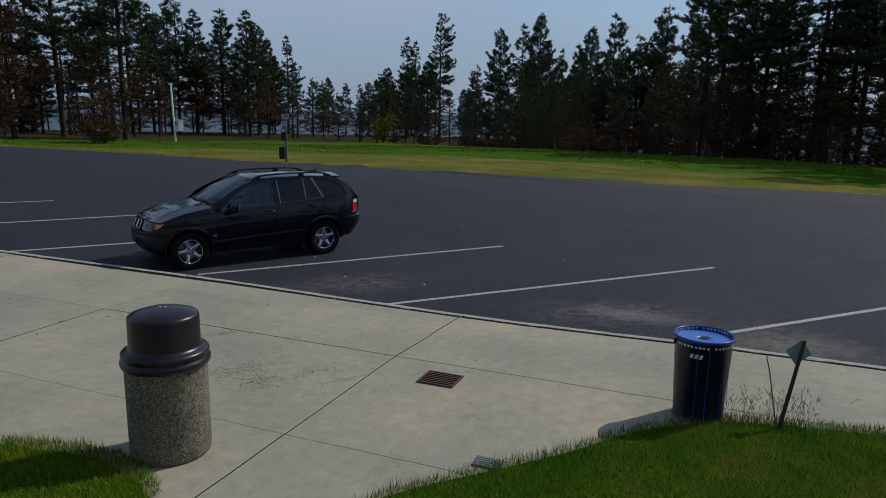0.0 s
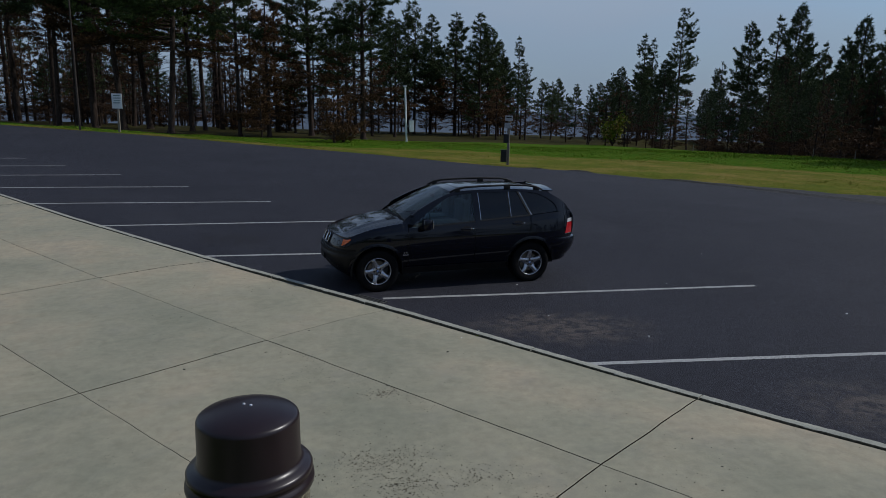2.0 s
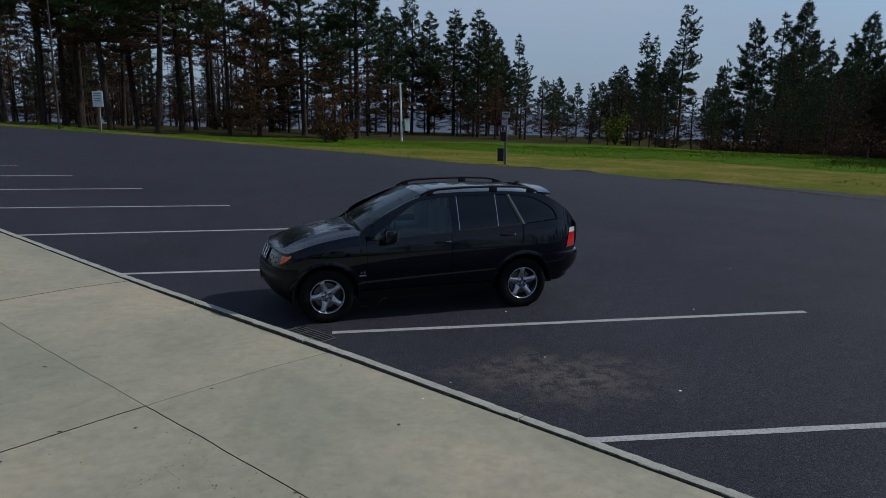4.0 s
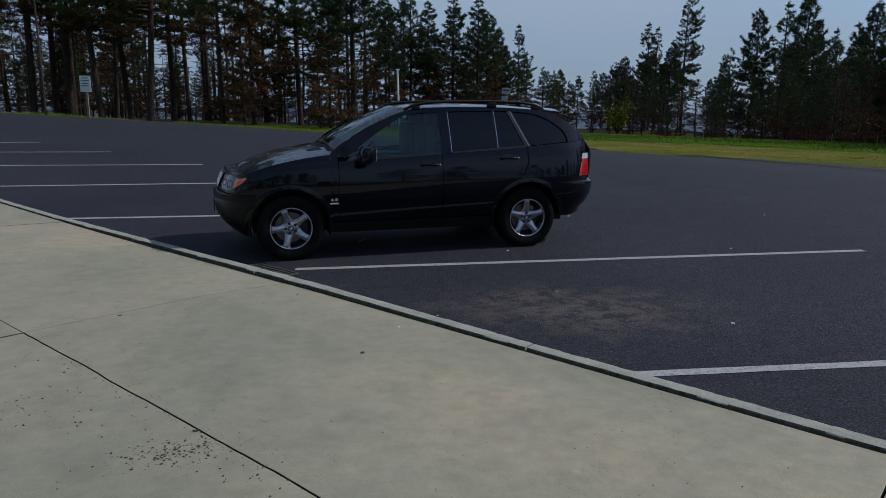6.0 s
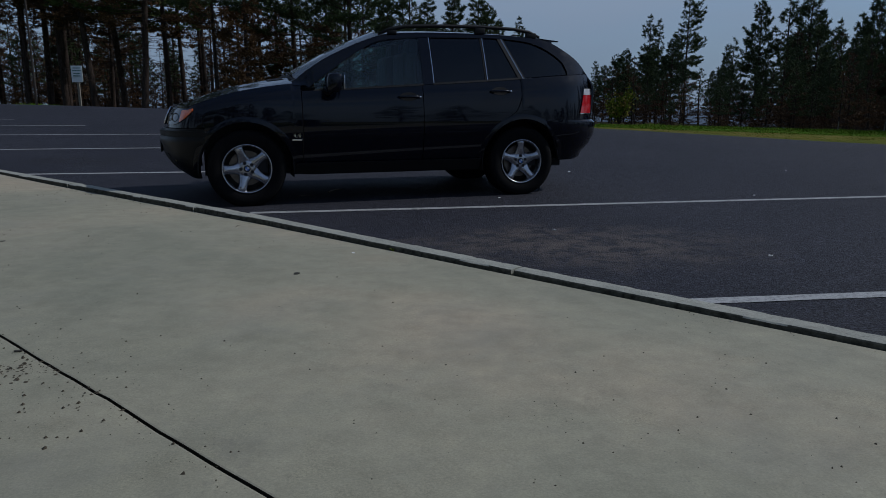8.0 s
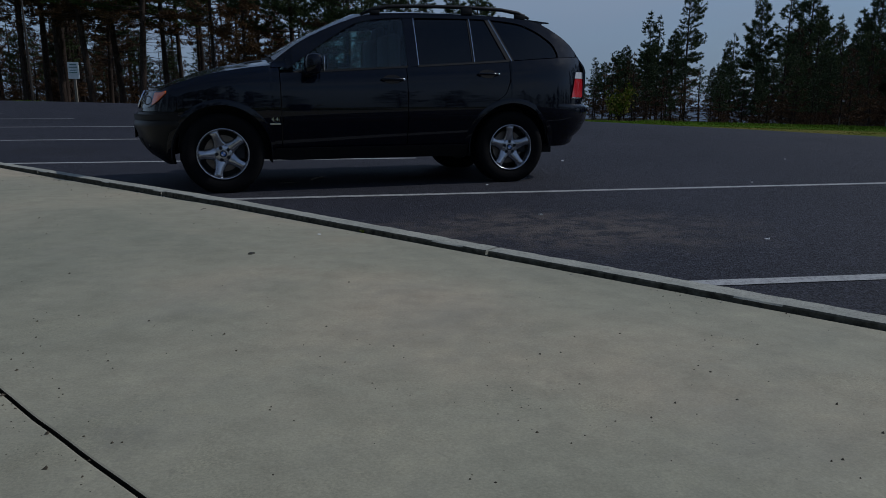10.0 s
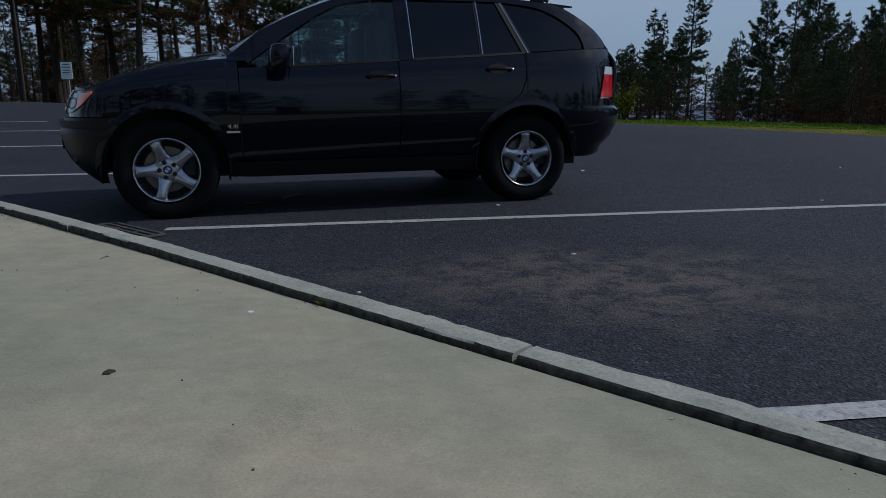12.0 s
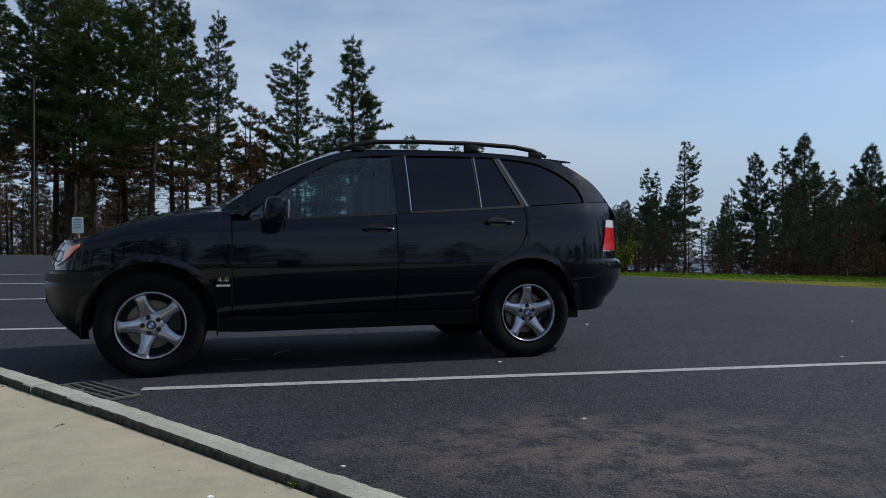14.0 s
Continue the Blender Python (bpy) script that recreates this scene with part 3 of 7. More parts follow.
def build_lines():
    painted_line(-0.02, -0.41, 6.66, -1.36)
    painted_line(1.45, -3.97, 8.86, -5.39)
    painted_line(3.9, -7.76, 11.2, -9.30)
    painted_line(6.0, -11.6, 13.4, -13.2)
    painted_line(-3.0, 3.44, 2.6, 2.74)
    painted_line(-5.3, 6.98, 0.80, 6.41)
    painted_line(-7.5, 10.55, -0.92, 9.70)
    painted_line(-9.8, 14.0, -3.24, 13.14)
    painted_line(-11.9, 17.4, -5.6, 16.68)
    painted_line(-14.0, 20.7, -7.9, 19.99)
    painted_line(-16.0, 24.2, -10.0, 23.4)


SLAB_U = [1.18 + 4.67 * k for k in range(-6, 2)] + [9.98, 14.65, 19.32, 24.0]
SLAB_N = [-0.996, -3.105, -5.38, -7.6, -9.8]


def build_pavement():
    base = thing("pavement", "pale grey concrete sidewalk of large slabs with dark joints", "pavement", kind="structure")
    rows = []
    verts, faces = [], []
    us = spread(SLAB_U[0], SLAB_U[-1], 60)
    for u in us:
        for n in (-0.90, -14.0):
            x, y = xy(u, n)
            verts.append((x, y, walk_z(x, y) - 0.012))
    for i in range(len(us) - 1):
        faces.append((2 * i, 2 * i + 1, 2 * i + 3, 2 * i + 2))
    bed = link_mesh("joint_filler", verts, faces, JOINT)
    bed.parent = base
    rng = random.Random(4)
    for a, b in zip(SLAB_U, SLAB_U[1:]):
        for c, d in zip(SLAB_N, SLAB_N[1:]):
            rows.append((a, b, d, c))
    for a, b in zip(SLAB_U, SLAB_U[1:]):
        rows.append((a, b, -14.0, SLAB_N[-1]))
    for u0, u1, n0, n1 in rows:
        g = 0.0038
        gu = [u0 + 0.006, u0 + 0.012] + spread(u0 + 0.06, u1 - 0.06, 64) + [u1 - 0.012, u1 - 0.006]
        gn = [n0 + g, n0 + g + 0.004] + spread(n0 + 0.06, n1 - 0.06, 30) + [n1 - g - 0.004, n1 - g]
        bm = bmesh.new()
        lift = rng.uniform(-0.002, 0.002)
        grid = []
        for i, u in enumerate(gu):
            row = []
            for j, n in enumerate(gn):
                edge_u, edge_n = i in (0, len(gu) - 1), j in (0, len(gn) - 1)
                side_u, side_n = i < 2 or i > len(gu) - 3, j < 2 or j > len(gn) - 3
                uu = u + (0.006 * noise2(n * 1.7, 4, 1) + 0.0035 * noise2(n * 14, u, 1) if side_u else 0)
                nn = n + (0.011 * noise2(u * 1.7, 8, 1) + 0.0040 * noise2(u * 9, n, 1) + 0.003 * noise2(u * 31, n, 1) if side_n and n > -12 and n < -1.05 else 0)
                x, y = xy(uu, nn)
                row.append(bm.verts.new((x, y, walk_z(x, y) + lift - (0.0012 if edge_u or edge_n else 0))))
            grid.append(row)
        for i in range(len(gu) - 1):
            for j in range(len(gn) - 1):
                bm.faces.new((grid[i][j], grid[i][j + 1], grid[i + 1][j + 1], grid[i + 1][j]))
        rim = [e for e in bm.edges if e.is_boundary]
        ext = bmesh.ops.extrude_edge_only(bm, edges=rim)["geom"]
        bmesh.ops.translate(bm, vec=(0, 0, -0.03), verts=[v for v in ext if isinstance(v, bmesh.types.BMVert)])
        bmesh.ops.recalc_face_normals(bm, faces=bm.faces)
        if sum(f.normal.z for f in bm.faces) < 0:
            bmesh.ops.reverse_faces(bm, faces=bm.faces)
        slab = part("slab", bm, CONCRETE, base)
        slab.data.materials.append(JOINT)
        for q in slab.data.polygons:
            q.material_index = 1 if abs(q.normal.z) < 0.4 else 0


def build_kerb():
    kerb = thing("kerb", "chipped pale concrete kerb standing just proud of the sidewalk", "kerb", kind="structure")
    cuts = [-26, -22, -18, -14, -10.5, -7.4, -4.4, -1.62, 0.72, 3.74, 5.87, 8.9, 11.9, 15, 18, 22, 26]
    for u0, u1 in zip(cuts, cuts[1:]):
        nu = int((u1 - u0) / 0.028)
        bm = bmesh.new()
        rings = []
        for u in spread(u0 + 0.008, u1 - 0.008, nu):
            j = noise2(u * 4, 1, 1) * 0.006 + noise2(u * 17, 2, 1) * 0.006 + noise2(u * 41, 5, 1) * 0.007 - max(0, noise2(u * 6, 31, 1) - 0.25) * 0.04
            k = noise2(u * 5, 7, 1) * 0.004 + noise2(u * 23, 8, 1) * 0.005
            chip = max(0, noise2(u * 3.1, 21, 1) - 0.3) * 0.02
            x, y = xy(u, -0.99)
            top = lerp_table(((-4, 0.020), (-1.5, 0.036), (1.2, 0.036), (3.7, 0.025), (8, 0.020)), u)
            zt, zb = walk_z(x, y), lot_z(x, y)
            prof = ((-0.992 + k, zt - 0.03), (-0.990 + k, zt + top - 0.006), (-0.984 + k + chip, zt + top - chip),
                    (-0.935 + 0.4 * j, zt + top + 0.003 + 0.8 * k), (-0.888 + j, zt + top + 0.001), (-0.876 + j, zt + top - 0.012 - 0.3 * chip), (-0.864 + 0.5 * j, zb - 0.03))
            rings.append([bm.verts.new((*xy(u, n), z)) for n, z in prof])
        for a, b in zip(rings, rings[1:]):
            for i in range(len(a) - 1):
                bm.faces.new((a[i], a[i + 1], b[i + 1], b[i]))
        bm.faces.new(rings[0])
        bm.faces.new(rings[-1][::-1])
        bmesh.ops.recalc_face_normals(bm, faces=bm.faces)
        stone = part("kerb_stone", bm, KERB, kerb)
        stone.data.materials.append(KERB_SHADE)
        # faces turned to the sidewalk get their shade as a darker colour
        for q in stone.data.polygons:
            if q.normal.x * KN.x + q.normal.y * KN.y < -0.7:
                q.material_index = 1


# ---- lawns on both sides of the path ----
def lawn_left_edge(u):
    return lerp_table(((3.1, -8.6), (3.35, -7.4), (3.68, -6.58), (4.25, -6.43), (4.8, -6.38), (5.21, -6.50), (5.58, -6.72), (5.75, -8.0)), u)


def lawn_right_edge(u):
    return lerp_table(((6.5, -9.5), (6.9, -6.6), (7.15, -5.95), (7.65, -5.40), (8.27, -4.69), (8.80, -3.97), (9.47, -3.42), (10.0, -3.33), (10.9, -3.12), (14, -2.9), (20, -2.8)), u)


def lawn_height(u, n, edge):
    t = min(1, max(0, (edge - n) / 1.2))
    return 0.02 + 0.09 * t * (2 - t) + 0.03 * noise2(u, n, 0.9) * t


def build_lawn(u0, u1, edge, name, label, count, seed):
    nu, nn = 60, 24
    verts, faces = [], []
    for u in spread(u0, u1, nu):
        e = edge(u) + 0.04 * noise2(u * 4, 11, 1)
        for j in range(nn):
            n = e + (-14.0 - e) * (j / (nn - 1)) ** 1.6
            x, y = xy(u, n)
            z = walk_z(x, y) + (lawn_height(u, n, e) if j else -0.02)
            verts.append((x, y, z))
    for i in range(nu - 1):
        for j in range(nn - 1):
            a = i * nn + j
            faces.append((a, a + 1, a + nn + 1, a + nn))
    ob = link_mesh(name, verts, faces, LAWN_SOIL, True)
    tagged(ob, label, "lawn", kind="structure")
    # blades
    rng = np.random.default_rng(seed)
    verts, faces = [], []
    made = 0
    while made < count:
        u = rng.uniform(u0, u1)
        e = edge(u)
        n = e - rng.uniform(-0.03, 1) ** 1.0 * 4.3
        if n < -9.5:
            continue
        x, y = xy(u, n)
        z = walk_z(x, y) + lawn_height(u, n, e) - 0.01
        wild = max(0, 1 - (e - n) / 0.35)
        h = rng.uniform(0.022, 0.058) + wild * rng.uniform(0, 0.035)
        a = rng.uniform(0, math.tau)
        lean = rng.uniform(0.2, 1.1) * h
        w = rng.uniform(0.0018, 0.0038)
        dx, dy = math.cos(a), math.sin(a)
        i = len(verts)
        verts += [(x - dy * w, y + dx * w, z), (x + dy * w, y - dx * w, z), (x + dx * lean, y + dy * lean, z + h)]
        faces.append((i, i + 1, i + 2))
        made += 1
    ob = link_mesh("lawn_grass", verts, faces, BLADE)
    tagged(ob, "short green mown grass blades on the lawn", "grass", kind="stuff")


def build_weeds():
    """Tall seeding grass along the lawn's rim and round the leaning post."""
    rng = np.random.default_rng(9)
    verts, faces = [], []
    for k in range(330):
        u = rng.normal(10.05, 0.16) if k < 150 else (rng.normal(9.62, 0.10) if k < 210 else rng.uniform(9.4, 12.0))
        n = lawn_right_edge(u) - abs(rng.normal(0.05, 0.10)) + (0.02 if k < 210 else -0.05)
        x, y = xy(u, n)
        z = walk_z(x, y) + 0.01
        h = rng.uniform(0.12, 0.42) if k < 210 else rng.uniform(0.06, 0.17)
        a, lean = rng.uniform(0, math.tau), rng.uniform(0.05, 0.6) * h
        w = rng.uniform(0.0011, 0.0022)
        dx, dy = math.cos(a), math.sin(a)
        last = None
        for t in (0, 0.4, 0.75, 1.0):
            i = len(verts)
            px, py, pz = x + dx * lean * t * t, y + dy * lean * t * t, z + h * t * (1 - 0.15 * t)
            ww = w * (1 - 0.7 * t)
            verts += [(px - dy * ww, py + dx * ww, pz), (px + dy * ww, py - dx * ww, pz)]
            if last is not None:
                faces.append((last, last + 1, i + 1, i))
            last = i
        if h > 0.24:
            for s in range(7):
                t = 1 - s * 0.03
                px, py, pz = x + dx * lean * t * t, y + dy * lean * t * t, z + h * t * (1 - 0.15 * t)
                b = rng.uniform(0, math.tau)
                i = len(verts)
                verts += [(px, py, pz), (px + 0.008 * math.cos(b), py + 0.008 * math.sin(b), pz + 0.006), (px + 0.005 * math.cos(b + 0.5), py + 0.005 * math.sin(b + 0.5), pz + 0.016)]
                faces.append((i, i + 1, i + 2))
    ob = link_mesh("tall_grass", verts, faces, BLADE_WILD)
    tagged(ob, "tall seeding wild grass at the lawn's rim", "grass", kind="stuff")


def build_meadow_grass():
    """Tufts over the strip of meadow between the asphalt and the trees: mown near the lot, rank near the wood."""
    rng = np.random.default_rng(21)
    packs = {"mown": ([], []), "rank": ([], [])}
    for k in range(64000):
        u = rng.uniform(-62, 40)
        far = lot_far(u)
        wide = 0.3 + (1.0 - 0.02 * max(0, -u - 20)) * 46 * rng.random() ** (1.2 if k % 3 else 0.25)
        n = far + lerp_table(((-16, 0.1), (-5, 0.6), (1, 2.0), (6.6, 4.8), (12.3, 6.4), (17, 8.8), (58, 9.8)), u) + wide
        x, y = xy(u, n)
        z = land_z(x, y) - 0.02
        rank = wide > lerp_table(((-60, 1), (-40, 4), (-26, 13), (-14, 19), (0, 19), (20, 15), (40, 15)), u) + 5 * noise2(x, y, 0.16)
        lump = max(0, noise2(x, y, 0.35))
        verts, faces = packs["rank" if rank else "mown"]
        for b in range(3):
            a = rng.uniform(0, math.tau)
            h = rng.uniform(0.03, 0.11) * (1 + 2.4 * lump) * (1.5 if wide > 36 else 1) if rank else rng.uniform(0.02, 0.06) * (1 + 1.5 * lump)
            w = rng.uniform(0.008, 0.018) * (1 + wide / 30)
            lean = rng.uniform(0.5, 1.6) * h
            dx, dy = math.cos(a), math.sin(a)
            ox, oy = rng.normal(0, 0.06, 2)
            i = len(verts)
            verts += [(x + ox - dy * w, y + oy + dx * w, z), (x + ox + dy * w, y + oy - dx * w, z), (x + ox + dx * lean, y + oy + dy * lean, z + h)]
            faces.append((i, i + 1, i + 2))
    for name, mat, label in (("mown", BLADE_DRY, "short green and yellowing meadow grass in tufts"), ("rank", BLADE_RANK, "taller bright green grass along the wood's edge")):
        tagged(link_mesh("meadow_grass", *packs[name], mat), label, "grass", kind="stuff")


def build_hills():
    verts, faces = [], []
    n = 160
    for i in range(n + 1):
        a = radians(-120) + radians(240) * i / n
        for r, z in ((3300, -76), (3700, 18 + 26 * noise2(i * 0.09, 1, 1) + 10 * noise2(i * 0.4, 2, 1)), (4300, -76)):
            verts.append((r * math.sin(a + 0.4), r * math.cos(a + 0.4), z - 42))
    for i in range(n):
        for j in range(2):
            q = i * 3 + j
            faces.append((q, q + 1, q + 4, q + 3))
    # the ridge's blue is distance haze given as colour
    ob = link_mesh("backdrop", verts, faces, HAZY_LAND, True)
    tagged(ob, "far ridge coloured haze blue beyond the plain", "hills", kind="structure")


build_ground()
build_hills()
build_lot()
build_lines()
build_kerb()
build_lawn(3.1, 5.75, lawn_left_edge, "lawn_1", "green mown lawn beside the concrete path", 48000, 5)
build_lawn(6.5, 16.0, lawn_right_edge, "lawn_2", "raised green lawn beside the sidewalk", 150000, 6)
build_weeds()
build_meadow_grass()
build_pavement()


# ---- pines ----
def tube_arrays(verts, faces, pts, radii, sides):
    base = len(verts)
    for i, p in enumerate(pts):
        a, b = pts[max(i - 1, 0)], pts[min(i + 1, len(pts) - 1)]
        d = Vector(b) - Vector(a)
        d.normalize()
        s = d.orthogonal().normalized()
        t = d.cross(s)
        for k in range(sides):
            q = Vector(p) + radii[i] * (math.cos(k * math.tau / sides) * s + math.sin(k * math.tau / sides) * t)
            verts.append(tuple(q))
    for i in range(len(pts) - 1):
        for k in range(sides):
            a = base + i * sides + k
            b = base + i * sides + (k + 1) % sides
            faces.append((a, b, b + sides, a + sides))


def needle_mesh(tips, rng, tuft, blades, needle):
    """Tufts of fine needles: a round spray of narrow blades at the end of each branchlet."""
    P = np.array([t[0] for t in tips])
    D = np.array([t[1] for t in tips])
    size = np.repeat(np.array([t[2] for t in tips]), blades)[:, None] * tuft
    P = np.repeat(P, blades, axis=0)
    D = np.repeat(D, blades, axis=0)
    V = rng.normal(0, 1, P.shape)
    V /= np.linalg.norm(V, axis=1, keepdims=True)
    V = V * 0.90 + D * 0.35 + np.array((0, 0, 0.22))
    P = P + V * size * rng.uniform(-0.15, 0.35, (len(P), 1))
    V *= size * rng.uniform(0.6, 1.1, (len(P), 1))
    W = np.cross(V, rng.normal(0, 1, P.shape))
    W /= np.linalg.norm(W, axis=1, keepdims=True) + 1e-9
    W *= size * rng.uniform(0.075, 0.15, (len(P), 1))
    allv = np.stack((P - W, P + W, P + V), axis=1).reshape(-1, 3)
    nf = len(P)
    me = bpy.data.meshes.new("crown")
    me.vertices.add(nf * 3)
    me.vertices.foreach_set("co", allv.astype(np.float32).ravel())
    me.loops.add(nf * 3)
    me.loops.foreach_set("vertex_index", np.arange(nf * 3, dtype=np.int32))
    me.polygons.add(nf)
    me.polygons.foreach_set("loop_start", np.arange(0, nf * 3, 3, dtype=np.int32))
    me.materials.append(needle)
    me.update(calc_edges=True)
    return me


def make_pine(seed, h, clear, spread_m, needle, full=1.0, bare=14, label="", tuft=0.37, stout=1.0, gap=0.20, blades=22, whorl=0.42, scorch=0.0, ragged=0.3):
    """A pine: a tapered, slightly bent trunk, limbs in whorls that turn up at their ends, dead snags below,
    and needles in round tufts at the ends of branchlets. scorch: the share of the crown, from below, that has browned."""
    rng = np.random.default_rng(seed)
    root = thing("pine_tree", label, "tree", "pines round the lot")
    r0 = (0.05 + 0.0090 * h) * stout
    bend = rng.normal(0, 0.010, 2) * h

    def axis(z):
        s = z / h
        return Vector((bend[0] * math.sin(s * 2.6), bend[1] * math.sin(s * 2.1 + 0.4), z))
    verts, faces = [], []
    zs = [-0.2, 0.0, 0.25, 0.6] + [h * k / 11 for k in range(1, 12)]
    tube_arrays(verts, faces, [axis(z) for z in zs], [r0 * 1.6, r0 * 1.45, r0 * 1.15, r0] + [r0 * (1 - k / 11) ** 0.8 + 0.012 for k in range(1, 12)], 9)
    trunk = link_mesh("trunk", verts, faces, BARK, True)
    trunk.parent = root
    lv, lf = [], []
    live, brown = [], []
    z = clear * h
    lobe = rng.uniform(0, math.tau, 3)
    while z < h * 0.985:
        s = (z - clear * h) / (h - clear * h)
        prof = (1 - s) ** 0.88 * min(1, 0.66 + 1.6 * s) + 0.035
        # whole whorls come out longer or shorter, and one side fuller than the other
        tier = 1 + ragged * (rng.random() - 0.5) * 1.6
        for k in range(int(rng.integers(4, 7))):
            if rng.random() > full:
                continue
            a = rng.uniform(0, math.tau)
            ln = 1.22 * spread_m * prof * tier * rng.uniform(0.6, 1.15) * (1 + ragged * 0.45 * math.sin(a + lobe[0] + 3.0 * s))
            if ln < 0.12:
                continue
            rise = -0.22 + 0.85 * s + rng.normal(0, 0.10)
            hook = rng.uniform(0.15, 0.42)
            p0 = axis(z + rng.uniform(-0.15, 0.15))
            d = Vector((math.cos(a), math.sin(a), 0))
            side = Vector((-d.y, d.x, 0))

            def at(t):
                return p0 + d * ln * t + Vector((0, 0, ln * (rise * t + hook * t * t)))
            tube_arrays(lv, lf, [at(t) for t in (0, 0.4, 0.75, 1.0)], [0.014 + 0.011 * ln, 0.010 + 0.008 * ln, 0.007 + 0.004 * ln, 0.006], 3)
            burnt = rng.random() < (1.25 if s < scorch * 0.6 else 0.5) * (s < scorch)
            pack = brown if burnt else live
            count = max(1, int(ln / gap * (0.7 if burnt else 1.0)))
            for j in range(count):
                t = 0.34 + 0.62 * (j + rng.random()) / count
                q = at(t)
                reach = (0.16 + 0.34 * ln * (1.02 - t)) * rng.uniform(0.6, 1.2) * (1 if j % 2 else -1)
                tip = q + side * reach + d * abs(reach) * 0.7 + Vector((0, 0, abs(reach) * rng.uniform(0.0, 0.5)))
                if abs(reach) > 0.3:
                    tube_arrays(lv, lf, [q, tip], [0.009, 0.005], 3)
                    if abs(reach) > 0.55:
                        pack.append((q.lerp(tip, 0.55) + Vector((0, 0, 0.06)), d, rng.uniform(0.7, 0.95)))
                pack.append((tip, (tip - q).normalized(), rng.uniform(0.75, 1.15)))
            pack.append((at(1.0), d, rng.uniform(0.8, 1.15)))
        z += whorl * rng.uniform(0.7, 1.3)
    live.append((axis(h), Vector((0, 0, 1)), 1.0))
    live.append((axis(h * 0.985), Vector((0, 0, 1)), 0.9))
    # dead snags under the crown
    for k in range(bare):
        zz = h * rng.uniform(0.08, clear + 0.14)
        a = rng.uniform(0, math.tau)
        ln = spread_m * rng.uniform(0.2, 0.75)
        d = Vector((math.cos(a), math.sin(a), 0))
        p0 = axis(zz)
        droop = rng.uniform(-0.35, 0.12)
        pts = [p0, p0 + d * ln * 0.5 + Vector((0, 0, ln * droop * 0.4)), p0 + d * ln + Vector((0, 0, ln * droop))]
        tube_arrays(lv, lf, pts, [0.030, 0.018, 0.007], 3)
        for j in range(5):
            t = rng.uniform(0.35, 1.0)
            q = p0 + d * ln * t + Vector((0, 0, ln * droop * t))
            w = (d * 0.6 + Vector((-d.y, d.x, 0)) * rng.choice((-1, 1)) + Vector((0, 0, rng.normal(0, 0.3)))) * rng.uniform(0.25, 0.7)
            tube_arrays(lv, lf, [q, q + w], [0.011, 0.005], 3)
    limbs = link_mesh("branchwork", lv, lf, TWIG)
    limbs.parent = root
    limbs["kind"] = "stuff"
    for name, pack, mat, count in (("crown", live, needle, blades), ("brown_needles", brown, NEEDLE_DEAD, max(8, int(blades * 0.7)))):
        if pack:
            crown = new(name, needle_mesh(pack, rng, tuft, count, mat))
            crown.parent = root
            crown["kind"] = "stuff"
    return root


